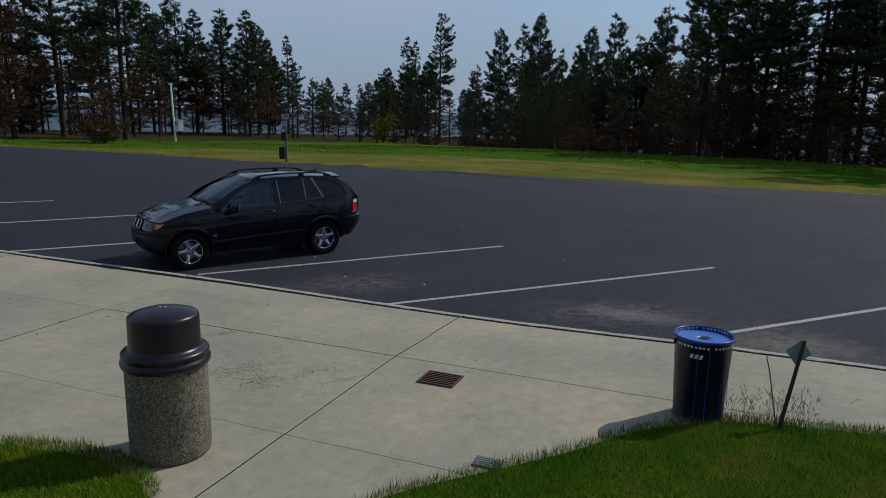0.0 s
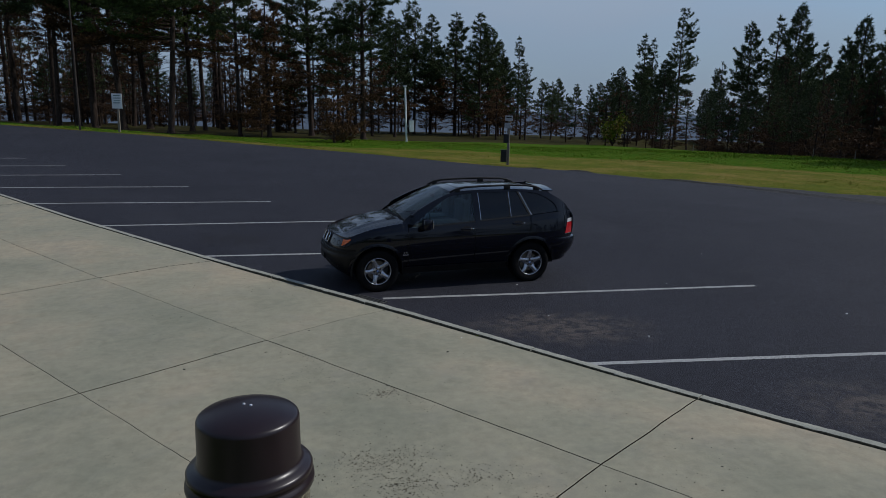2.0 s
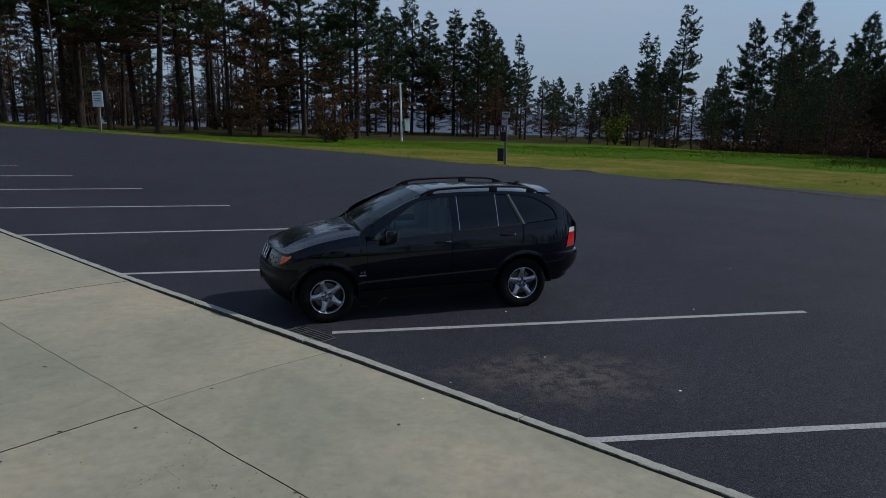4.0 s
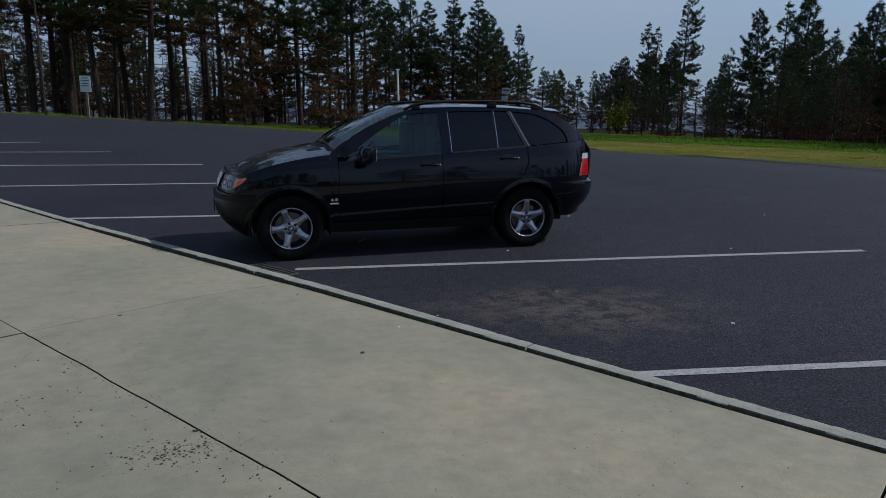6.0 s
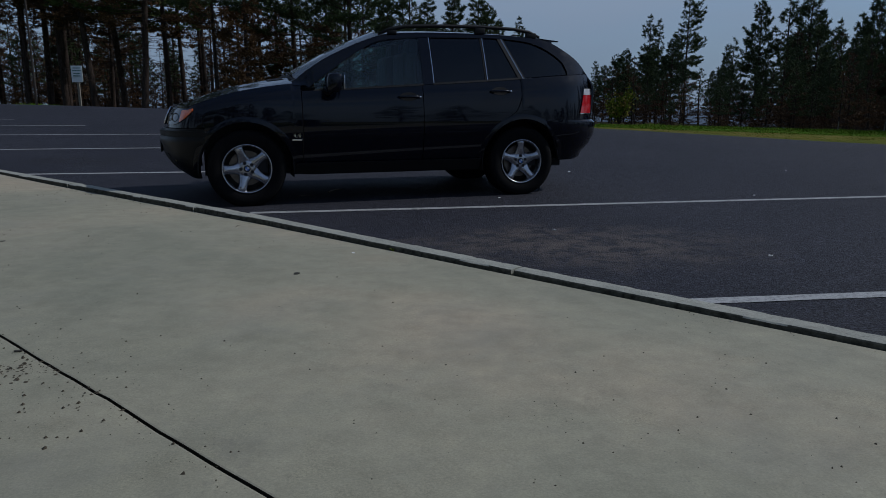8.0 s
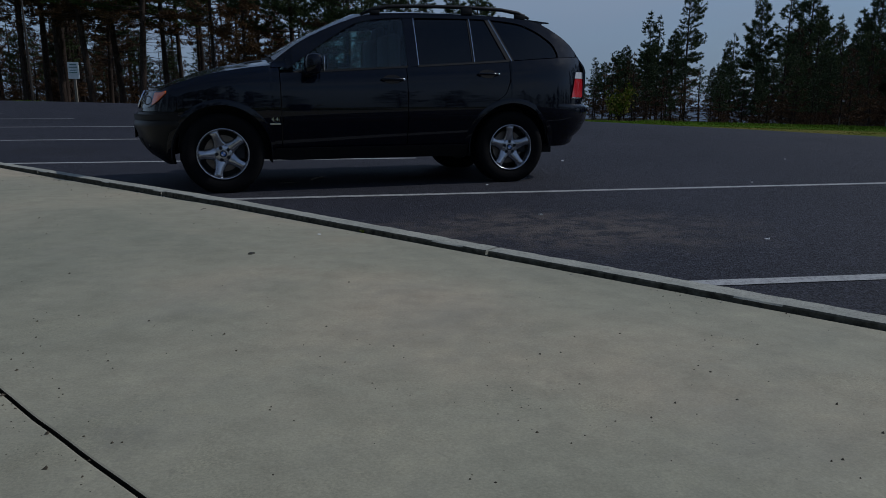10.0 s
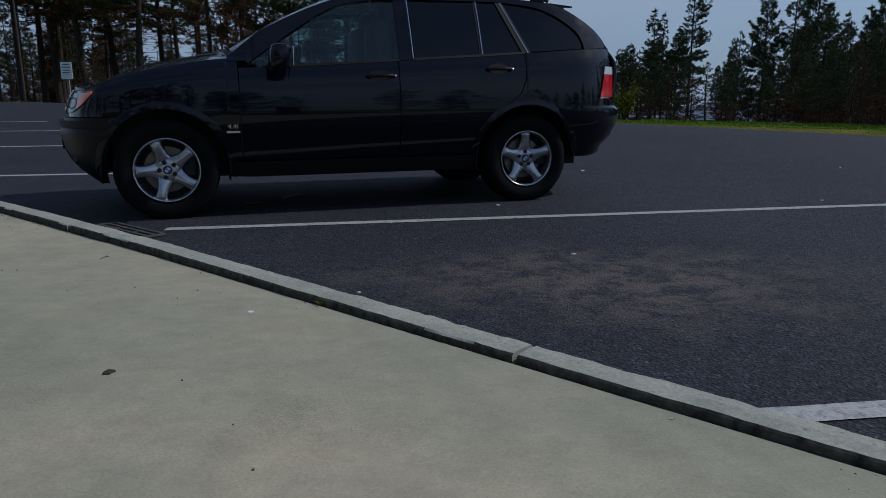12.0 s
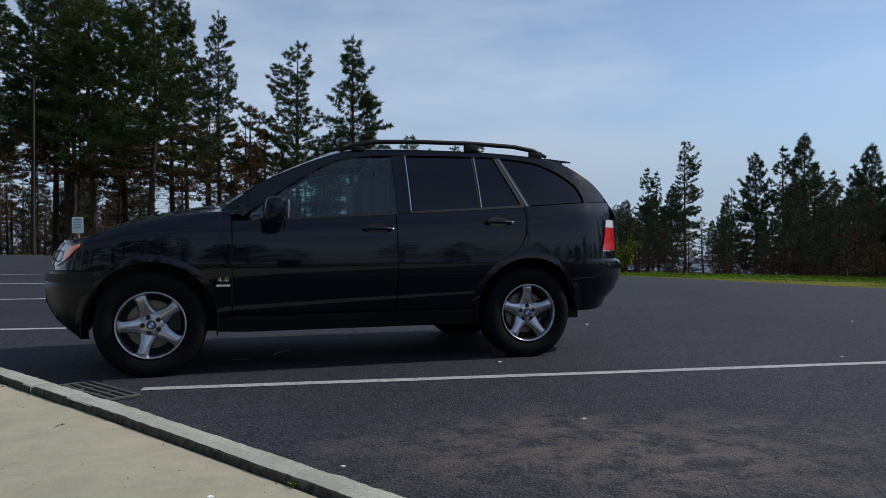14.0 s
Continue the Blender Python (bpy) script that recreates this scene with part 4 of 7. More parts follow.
PINE_H = {"tall": 31, "tall2": 32, "light": 30, "mid": 22, "mid2": 24, "small": 18, "small2": 18, "thin": 20, "dead": 14, "bush": 3, "far": 18, "far2": 18, "fardead": 13, "fartall": 27, "snag": 18}
PINES = {
    "tall": make_pine(1, PINE_H["tall"], 0.32, 4.0, NEEDLE, 0.6, 60, "tall green pine with a bare dark lower trunk", stout=0.85, scorch=0.10),
    "tall2": make_pine(2, PINE_H["tall2"], 0.42, 3.9, NEEDLE, 0.46, 76, "tall thin pine with dead snags below its crown", stout=0.8, scorch=0.16, ragged=0.5),
    "light": make_pine(3, PINE_H["light"], 0.26, 3.9, NEEDLE_LIGHT, 0.68, 54, "tall light green pine with a full crown", stout=0.85, scorch=0.12),
    "mid": make_pine(4, PINE_H["mid"], 0.17, 3.5, NEEDLE, 0.74, 40, "mid-sized green pine with uneven limbs", scorch=0.25),
    "mid2": make_pine(5, PINE_H["mid2"], 0.24, 3.6, NEEDLE, 0.6, 46, "mid-sized pine with an open, uneven crown", ragged=0.6, scorch=0.18),
    "small": make_pine(6, PINE_H["small"], 0.12, 3.3, NEEDLE, 0.84, 34, "dense dark green pine with browned lower limbs", scorch=0.30),
    "small2": make_pine(7, PINE_H["small2"], 0.16, 3.4, NEEDLE, 0.56, 40, "open dark green pine with ragged limbs", scorch=0.34, ragged=0.55),
    "thin": make_pine(8, PINE_H["thin"], 0.20, 2.7, NEEDLE, 0.46, 48, "thin ragged pine with sparse needles", scorch=0.28, ragged=0.5),
    "dead": make_pine(9, PINE_H["dead"], 0.10, 2.6, NEEDLE_DEAD, 0.48, 34, "dead pine with rust-brown needles", ragged=0.5),
    "bush": make_pine(10, PINE_H["bush"], 0.04, 1.0, NEEDLE_DEAD, 0.8, 8, "low rust-brown dead sapling", tuft=0.24, whorl=0.3, ragged=0.6),
    "far": make_pine(12, PINE_H["far"], 0.08, 3.4, NEEDLE, 0.55, 24, "dark green pine deep in the wood", tuft=0.46, gap=0.32, blades=18, whorl=0.55, scorch=0.35),
    "far2": make_pine(13, PINE_H["far2"], 0.16, 3.3, NEEDLE, 0.45, 30, "ragged dark pine deep in the wood", tuft=0.44, gap=0.32, blades=18, whorl=0.55, scorch=0.40, ragged=0.5),
    "fardead": make_pine(14, PINE_H["fardead"], 0.10, 2.6, NEEDLE_DEAD, 0.3, 34, "rust-brown dead pine deep in the wood", tuft=0.38, gap=0.32, blades=14, whorl=0.5, ragged=0.5),
    "fartall": make_pine(15, PINE_H["fartall"], 0.30, 3.8, NEEDLE, 0.44, 44, "tall dark pine deep in the stand", tuft=0.46, gap=0.32, blades=18, whorl=0.58, scorch=0.30),
    "snag": make_pine(11, PINE_H["snag"], 0.55, 1.8, NEEDLE_DEAD, 0.22, 84, "dead standing pine with bare dark limbs", tuft=0.26),
}
pine_used = set()
pine_rng = random.Random(77)


def pine(kind, x, y, h, wide=1.0):
    """Stands a pine of that kind and height on the land."""
    s = h / PINE_H[kind]
    m = pose(x, y, land_z(x, y) - 0.03, 0, 0, pine_rng.uniform(0, 360)) @ Matrix.Diagonal((s * wide, s * wide, s, 1))
    if kind in pine_used:
        return copy_thing(PINES[kind], m)
    pine_used.add(kind)
    PINES[kind].matrix_basis = m
    return PINES[kind]


# the prototypes stand unscaled until their first use, so first uses come last
EYE = Vector((-0.8, -7.7, 1.7))


def plant_trees():
    todo = []

    def add(kind, x, y, h, wide=1.0, k=1.0):
        """k: how many times farther off, and larger, than (x, y, h)."""
        top = EYE.z + k * (rise_z(y) + 0.1 + h - EYE.z)
        x, y = EYE.x + k * (x - EYE.x), EYE.y + k * (y - EYE.y)
        todo.append((kind, x, y, top - land_z(x, y), wide))
    # tall stand beyond the sign
    for kind, x, y, h, wide in (("tall2", -21.2, 75.6, 25, 1.1), ("tall", -18.8, 68.0, 24, 1.1), ("tall2", -15.0, 63.6, 25, 1.1), ("tall", -12.8, 60.9, 24, 1.2), ("tall2", -11.6, 62.5, 25, 1.1),
                                ("tall", -10.7, 55.8, 22.5, 1.2), ("light", -8.0, 51.5, 22.0, 1.2), ("light", -6.4, 57.6, 24, 1.15), ("light", -4.7, 47.9, 21.2, 1.2), ("tall2", -3.0, 53.7, 22.0, 1.1), ("light", -2.1, 58.0, 21, 1)):
        add(kind, x, y, h, wide, 1.4)
    add("tall", 0.5, 48.2, 17.6, 0.95, 1.33)
    add("dead", 2.6, 46.5, 10.5, 1.15, 1.35)
    add("dead", 1.9, 44.6, 4.0, 1.2, 1.35)
    add("mid2", 5.0, 38.6, 13.4, 1.15, 1.8)
    add("mid", 7.8, 35.6, 13.0, 1.15, 1.7)
    add("bush", 5.9, 36.2, 2.2, 1.0, 1.4)
    add("bush", 6.6, 36.9, 2.6, 1.0, 1.4)
    # stand behind the white pole
    for kind, x, y, h, wide in (("mid", 10.6, 38.6, 7.4, 1.1), ("mid2", 12.1, 38.4, 8.1, 1.1), ("mid", 13.7, 39.6, 7.4, 1.2), ("small2", 14.6, 36.8, 7.2, 1.2), ("mid", 15.3, 34.1, 7.0, 1.3),
                                ("small", 17.0, 37.0, 6.6, 1.1), ("small", 18.4, 38.2, 5.8, 1.1), ("thin", 20.6, 40.2, 6.2, 1), ("thin", 12.8, 42.2, 8.0, 1), ("small2", 16.0, 41.0, 6.4, 1), ("small", 19.3, 39.6, 4.6, 1.1)):
        add(kind, x, y, h, wide, 2.4)
        # small far ones in the gap
    for kind, x, y, h, wide in (("thin", 30.9, 57.1, 3.6, 1.2), ("small", 31.0, 53.8, 3.9, 1.1), ("small2", 35.5, 58.2, 3.5, 1.1), ("small", 31.4, 46.7, 3.4, 1.2), ("small", 34.0, 47.4, 4.8, 1.1),
                                ("small2", 29.2, 41.0, 3.9, 1.2), ("small", 29.8, 38.2, 4.0, 1.2), ("small2", 33.0, 42.0, 4.6, 1.2), ("small", 27.6, 37.2, 3.2, 1.3), ("small", 32.2, 38.4, 5.0, 1.2)):
        add(kind, x, y, h, wide, 2.3)
    # the dark wood across the meadow: place and height of the top
    for kind, x, y, top, wide in (("thin", 84.3, 119.1, 17.5, 1.25), ("thin", 86.1, 117.9, 16.7, 1.2), ("mid2", 90.2, 114.9, 22.6, 1.15), ("small", 94.3, 111.8, 6.9, 1.2), ("small2", 96.2, 110.2, 10.2, 1.2),
                                  ("small", 99.9, 107.0, 19.7, 1.1), ("thin", 103.8, 103.5, 20.4, 1.3), ("small", 106.7, 100.7, 22.7, 1.1), ("thin", 109.7, 97.5, 15.3, 1.0), ("small2", 112.0, 95.0, 16.1, 1.1),
                                  ("small", 114.0, 92.8, 20.0, 1.1), ("small2", 102.5, 77.4, 20.0, 1.1), ("small", 104.0, 75.6, 14.4, 1.2), ("small2", 105.4, 73.9, 16.2, 1.2), ("small", 107.5, 71.2, 17.5, 1.2), ("small2", 108.3, 70.1, 21.1, 1.2),
                                  ("mid", 57.0, 28.2, 19.0, 1.2), ("mid", 59.5, 23.8, 21.0, 1.2), ("fartall", 62.5, 20.3, 21.0, 1.4), ("mid", 63.0, 17.5, 20.0, 1.3),
                                  ("mid2", 65.0, 12.5, 21.0, 1.3)):
        if y < 40:
            x, y, top = EYE.x + 1.35 * (x - EYE.x), EYE.y + 1.35 * (y - EYE.y), EYE.z + 1.35 * (top - EYE.z)
        todo.append((kind, x, y, top - land_z(x, y), wide * 0.85))
    for kind, x, y, h, wide in (("mid", 33.8, 12.7, 10.8, 1.25), ("tall", 34.6, 11.4, 12.4, 1.4), ("mid", 35.4, 10.2, 12.0, 1.3), ("tall2", 37.5, 8.6, 12.5, 1.4), ("mid", 38.3, 7.1, 12.8, 1.3),
                                ("tall", 36.5, 4.3, 12.0, 1.4), ("mid", 35.3, 1.9, 12.0, 1.3), ("tall", 36.0, -1.0, 12.5, 1.4), ("mid", 37.0, -4.5, 13.0, 1.3), ("tall2", 35.0, -8.0, 13.0, 1.4), ("mid", 34.0, -12.0, 13.0, 1.3)):
        add(kind, x, y, h, wide * 0.82, 2.05)
    # growth behind, scattered
    rng = random.Random(12)
    for k in range(56):
        u, n = (rng.uniform(-112, -66), rng.uniform(17, 36)) if k % 2 else (rng.uniform(-100, -54), rng.uniform(36, 58))
        x, y = xy(u, n)
        kind = rng.choice(("snag", "fartall", "fartall", "fardead", "far2", "snag") if k % 2 else ("snag", "snag", "snag", "fardead", "far2"))
        add(kind, x, y, rng.uniform(11, 18) if kind in ("snag", "fartall") else rng.uniform(4, 9), 1.1, 1.3)
    for k in range(18):
        u, n = rng.uniform(-34, -17), rng.uniform(29, 42)
        x, y = xy(u, n)
        add(rng.choice(("far2", "fardead", "far")), x, y, rng.uniform(2.2, 3.9), 1.2, 2.2)
    for k in range(44):
        u, n = rng.uniform(-10, 32), rng.uniform(36, 54)
        x, y = xy(u, n)
        add(rng.choice(("far", "far2", "fardead", "far")), x, y, rng.uniform(3.2, 5.6), 0.95, 2.4)
    for k in range(40):
        u, n = -30 + 80 * (k + rng.random()) / 40, rng.uniform(74, 82)
        x, y = xy(u, n)
        todo.append((rng.choice(("fardead", "bush", "far2", "far")), x, y, rng.uniform(3.0, 7.5), 1.4))
    for k in range(10):
        u, n = rng.uniform(-66, -44), rng.uniform(30, 40)
        x, y = xy(u, n)
        add("bush", x, y, rng.uniform(0.8, 1.7), 0.9, 1.4)
    # fuller trees in the gaps of the stand beyond the pole
    for kind, x, y, top, wide in (("dead", 6.7, 86.0, 15.1, 1.5), ("mid", 8.9, 85.7, 10.8, 1.1), ("far2", 10.8, 85.5, 12.4, 1.3), ("mid2", 14.6, 84.8, 15.8, 1.1), ("far2", 16.2, 84.5, 12.6, 1.3), ("fardead", 19.0, 84.0, 9.0, 1.3), ("mid", 21.9, 83.2, 14.0, 1.1)):
        todo.append((kind, x, y, top - land_z(x, y), wide))
    # unseen pines added round the far end of the lot, for the car's reflections
    for k in range(26):
        a, r = math.radians(-104 + 96 * (k + rng.random()) / 26), rng.uniform(48, 64)
        # a gap lets bright sky into the door's reflection
        if -1.48 < a < -1.36:
            continue
        x, y = 5 + r * math.cos(a), -5 + r * math.sin(a)
        todo.append((rng.choice(("far", "far2", "small")), x, y, rng.uniform(8, 15), 1.25))
    # unseen pines added behind the camera, to dim the light and the car's reflections
    for k in range(26):
        u, n = -52 + 4.2 * k + rng.uniform(-2, 2), rng.uniform(-46, -32)
        x, y = xy(u, n)
        add(rng.choice(("far", "far2", "fartall")), x, y, rng.uniform(15, 24), 1.3)
    for kind, x, y, h in (("fartall", -19, 84, 27), ("fartall", -26, 80, 28), ("tall", -32, 84, 30), ("fartall", -38, 92, 31)):
        todo.append((kind, x, y, h, 1.0))
    # the corner of the wood that shades the meadow
    for x, y, h in ((66, 8, 26), (71, 1, 26), (63, -4, 25)):
        todo.append(("fartall" if x % 2 else "far", x, y, h, 1.1))
    last = {}
    for i, t in enumerate(todo):
        last[t[0]] = i
    for i, t in enumerate(todo):
        if i != last[t[0]]:
            s = t[3] / PINE_H[t[0]]
            m = pose(t[1], t[2], land_z(t[1], t[2]) - 0.03, 0, 0, pine_rng.uniform(0, 360)) @ Matrix.Diagonal((s * t[4], s * t[4], s, 1))
            copy_thing(PINES[t[0]], m)
    for kind, i in last.items():
        pine(*todo[i])


plant_trees()


def build_far_wood():
    """The depth of the wood behind the trees that can be told apart: one joined mesh."""
    rng = random.Random(5)
    spots = []
    for k in range(84):
        u, n = (rng.uniform(-125, -70), rng.uniform(18, 45)) if k % 2 else (rng.uniform(-120, -52), rng.uniform(34, 70))
        spots.append((u, n, rng.uniform(6, 14) if k % 2 else rng.uniform(3, 8), rng.choice(("far2", "fardead", "fardead", "far")), 1.35))
    for k in range(50):
        u, n = rng.uniform(-12, 44), rng.uniform(44, 66)
        spots.append((u, n, rng.uniform(4.0, 6.0), rng.choice(("far", "far2", "fardead")), 2.4))
    for k in range(34):
        spots.append((rng.uniform(-46, -10), rng.uniform(77, 100), rng.uniform(2.6, 6.0), rng.choice(("far", "far2", "far", "fardead")), 1.0))
    packs = {}
    for u, n, h, kind, k in spots:
        x, y = xy(u, n)
        top = EYE.z + k * (rise_z(y) + h - EYE.z)
        x, y = EYE.x + k * (x - EYE.x), EYE.y + k * (y - EYE.y)
        z = land_z(x, y)
        s = (top - z) / PINE_H[kind]
        m = np.array(pose(x, y, z - 0.05, 0, 0, rng.uniform(0, 360)) @ Matrix.Diagonal((s, s, s, 1)))
        for ob in PINES[kind].children:
            me = ob.data
            co = np.empty(len(me.vertices) * 3, np.float32)
            me.vertices.foreach_get("co", co)
            co = co.reshape(-1, 3) @ m[:3, :3].T + m[:3, 3]
            idx = np.empty(len(me.loops), np.int32)
            me.loops.foreach_get("vertex_index", idx)
            packs.setdefault(me.materials[0].name, []).append((co, idx, len(me.polygons), len(me.loops) // len(me.polygons)))
    verts, loops, mats, sizes, base = [], [], [], [], 0
    names = list(packs)
    for i, name in enumerate(names):
        for co, idx, count, corners in packs[name]:
            verts.append(co)
            loops.append(idx + base)
            mats.append(np.full(count, i, np.int32))
            sizes.append(np.full(count, corners, np.int32))
            base += len(co)
    V, L, M = np.concatenate(verts), np.concatenate(loops), np.concatenate(mats)
    me = bpy.data.meshes.new("far_wood")
    me.vertices.add(len(V))
    me.vertices.foreach_set("co", V.astype(np.float32).ravel())
    me.loops.add(len(L))
    me.loops.foreach_set("vertex_index", L)
    me.polygons.add(len(M))
    me.polygons.foreach_set("loop_start", np.concatenate(([0], np.cumsum(np.concatenate(sizes))[:-1])).astype(np.int32))
    me.polygons.foreach_set("material_index", M)
    for name in names:
        me.materials.append(bpy.data.materials[name])
    me.update(calc_edges=True)
    tagged(new("far_wood", me), "dense dark pine wood behind the nearer trees", "wood", kind="stuff")


build_far_wood()


# a young broadleaf bush at the far meadow's edge
def build_shrub():
    x0, y0 = 44.8, 65.4
    rng = np.random.default_rng(31)
    root = thing("shrub", "young yellow-green leafy bush at the meadow's edge", "bush")
    root.matrix_basis = pose(x0, y0, land_z(x0, y0)) @ Matrix.Scale(1.9, 4)
    sv, sf, lv, lf = [], [], [], []
    for k in range(26):
        a, r, h = rng.uniform(0, math.tau), rng.uniform(0.2, 0.9), rng.uniform(0.9, 2.1)
        d = Vector((math.cos(a) * r, math.sin(a) * r, h))
        tube_arrays(sv, sf, [Vector((0, 0, 0)), d * 0.5 + Vector((0, 0, 0.1)), d], [0.02, 0.012, 0.005], 3)
        for j in range(34):
            p = d * rng.uniform(0.35, 1.05) + Vector(rng.normal(0, 0.12, 3))
            v, w = Vector(rng.normal(0, 0.07, 3)), Vector(rng.normal(0, 0.04, 3))
            i = len(lv)
            lv += [tuple(p), tuple(p + v * 0.6 + w), tuple(p + v * 1.3), tuple(p + v * 0.6 - w)]
            lf.append((i, i + 1, i + 2, i + 3))
    s = link_mesh("stem", sv, sf, TWIG)
    s.parent = root
    s = link_mesh("leaves", lv, lf, BLADE_DRY)
    s.parent = root


build_shrub()


# ---- things round the lot ----
def build_trash_can():
    root = thing("trash_can", "round exposed-aggregate concrete litter bin with a brown plastic dome lid", "trash can")
    root.matrix_basis = pose(-2.512, -7.515, walk_z(-2.512, -7.515) + 0.002, 0, 0, -90) @ Matrix.Diagonal((0.905, 0.905, 0.99, 1))
    body = [(0.0, 0.0), (0.345, 0.0), (0.362, 0.015), (0.366, 0.05), (0.366, 0.80), (0.360, 0.84), (0.33, 0.85), (0.0, 0.85)]
    b = part("body", lathe_bm(body, 64), AGGREGATE, root, "tan pebbled concrete", smooth=False)
    for p in b.data.polygons:
        p.use_smooth = abs(p.normal.z) < 0.5
    lid = [(0.372, 0.80), (0.392, 0.81), (0.398, 0.83), (0.395, 0.855), (0.378, 0.865), (0.374, 0.885), (0.386, 0.892), (0.388, 0.915), (0.374, 0.93),
           (0.345, 0.94), (0.322, 0.955), (0.316, 0.97), (0.313, 1.205), (0.308, 1.222), (0.292, 1.234), (0.19, 1.264), (0.09, 1.281), (0.0, 1.285)]
    part("lid", lathe_bm(lid, 64), BROWN_PLASTIC, root, "glossy dark brown dome lid", True)
    # push flap on the far side
    flap = skin_bm(lambda a, z: (0.3185 * math.cos(a), 0.3185 * math.sin(a), z), spread(2.3, 3.5, 14), spread(1.0, 1.16, 3), lambda a, z: (-0.004 * math.cos(a), -0.004 * math.sin(a), 0))
    part("flap", flap, BROWN_PLASTIC, root, "", True)
    for dx in (-0.02, 0.02):
        rivet = lathe_bm([(0.0, 0.0), (0.009, 0.0), (0.008, 0.006), (0.0, 0.008)], 10)
        bmesh.ops.translate(rivet, vec=(dx * 0.8, dx, 1.284), verts=rivet.verts)
        part("rivet", rivet, PALE, root, "pale rivet on the lid")


def build_drum():
    root = thing("steel_drum", "dark blue steel drum used as a litter bin beside the lawn", "barrel")
    root.matrix_basis = pose(1.885, -9.695, walk_z(1.885, -9.695) + 0.002, 0, 0, 0) @ Matrix.Diagonal((0.93, 0.93, 1.0, 1))
    prof = [(0.0, 0.0), (0.246, 0.0), (0.255, 0.004), (0.257, 0.016), (0.250, 0.024), (0.261, 0.26), (0.264, 0.272), (0.273, 0.54), (0.276, 0.552),
            (0.288, 0.80), (0.297, 0.806), (0.301, 0.815), (0.299, 0.826), (0.291, 0.829), (0.285, 0.822), (0.285, 0.78), (0.0, 0.78)]
    part("body", lathe_bm(prof, 64), BLUE_METAL, root, "", True)
    part("rim", lathe_bm([(0.290, 0.798), (0.299, 0.804), (0.304, 0.815), (0.301, 0.828), (0.291, 0.832), (0.283, 0.823), (0.283, 0.800)], 64, "z", True), BLUE_RIM, root, "bright blue rolled rim", True)
    part("base_rim", lathe_bm([(0.250, 0.001), (0.260, 0.003), (0.262, 0.016), (0.254, 0.026)], 64), BLUE_RIM, root, "", True)
    lid = [(0.040, 0.772), (0.040, 0.786), (0.10, 0.787), (0.255, 0.787), (0.272, 0.792), (0.280, 0.790), (0.280, 0.774)]
    part("lid", lathe_bm(lid, 56), BLUE_LID, root, "lighter blue lid with a round hole", True)
    # black disc laid on the lid as the shade inside the opening
    part("hole", lathe_bm([(0.0, 0.7885), (0.052, 0.7885), (0.054, 0.7865)], 24), TRIM_BLACK, root, "dark disc for the shaded round opening")
    # pale print round the rim, broken by the seam
    for k in range(46):
        a = math.tau * k / 46
        if k % 12 == 5:
            continue
        for r, z0, z1, t in ((0.2895, 0.755, 0.777, 0.001), (0.2805, 0.798, 0.816, -0.001)):
            bm = skin_bm(lambda b, z: (r * math.cos(b), r * math.sin(b), z), spread(a + 0.015, a + 0.085 + 0.03 * ((k * 7) % 3) / 3, 3), (z0, z1), lambda b, z: (-t * math.cos(b), -t * math.sin(b), 0))
            part("rim_print", bm, PALE, root)
    # seams
    for a in (3.55, 3.95, 4.55, 4.95):
        bm = skin_bm(lambda b, z: ((0.2512 + 0.0465 * z) * math.cos(b), (0.2512 + 0.0465 * z) * math.sin(b), z), (a - 0.016, a, a + 0.016), spread(0.03, 0.79, 8), lambda b, z: (-0.002 * math.cos(b), -0.002 * math.sin(b), 0))
        part("seam", bm, BLUE_RIM, root)
    # a pale mark: three plain slanted blocks
    shapes = [[(o, 0), (o + 0.022, 0), (o + 0.032, 0.036), (o + 0.010, 0.036)] for o in (-0.032, 0.000, 0.032)]
    for sh in shapes:
        bm = bmesh.new()
        vs = []
        for px, pz in sh:
            a = 3.42 + px * 1.45 / 0.285
            z = 0.655 + pz * 1.2
            r = 0.2512 + 0.0465 * z + 0.0025
            vs.append(bm.verts.new((r * math.cos(a), r * math.sin(a), z)))
        bm.faces.new(vs)
        bmesh.ops.triangulate(bm, faces=bm.faces)
        part("mark", bm, PALE, root, "pale printed mark")
    for a in (2.6, 5.6):
        bm = box_bm(0.03, 0.02, 0.05, (0.306 * math.cos(a), 0.306 * math.sin(a), 0.77), 0.004)
        part("latch", bm, DARK_BOX, root)


def build_leaning_post():
    root = thing("wooden_stake", "dark weathered stake leaning out of the grass with a small plate", "post")
    root.matrix_basis = pose(2.155, -10.374, walk_z(2.155, -10.374) + 0.03, 0, 0, 0)
    a, b = Vector((-0.03, 0, -0.08)), Vector((0.28, -0.006, 0.82))
    part("stake", tube_bm([a, a.lerp(b, 0.5), b], [0.021, 0.020, 0.018], 6), WOOD_DARK, root)
    bm = prism_bm([(0, -0.125), (0.125, 0), (0, 0.125), (-0.125, 0)], 0.004, "y", 0.0008)
    bmesh.ops.transform(bm, matrix=pose(0.265, 0.028, 0.70, 0, 8, -36), verts=bm.verts)
    part("plate", bm, DULL_PLATE, root, "dull grey diamond plate")


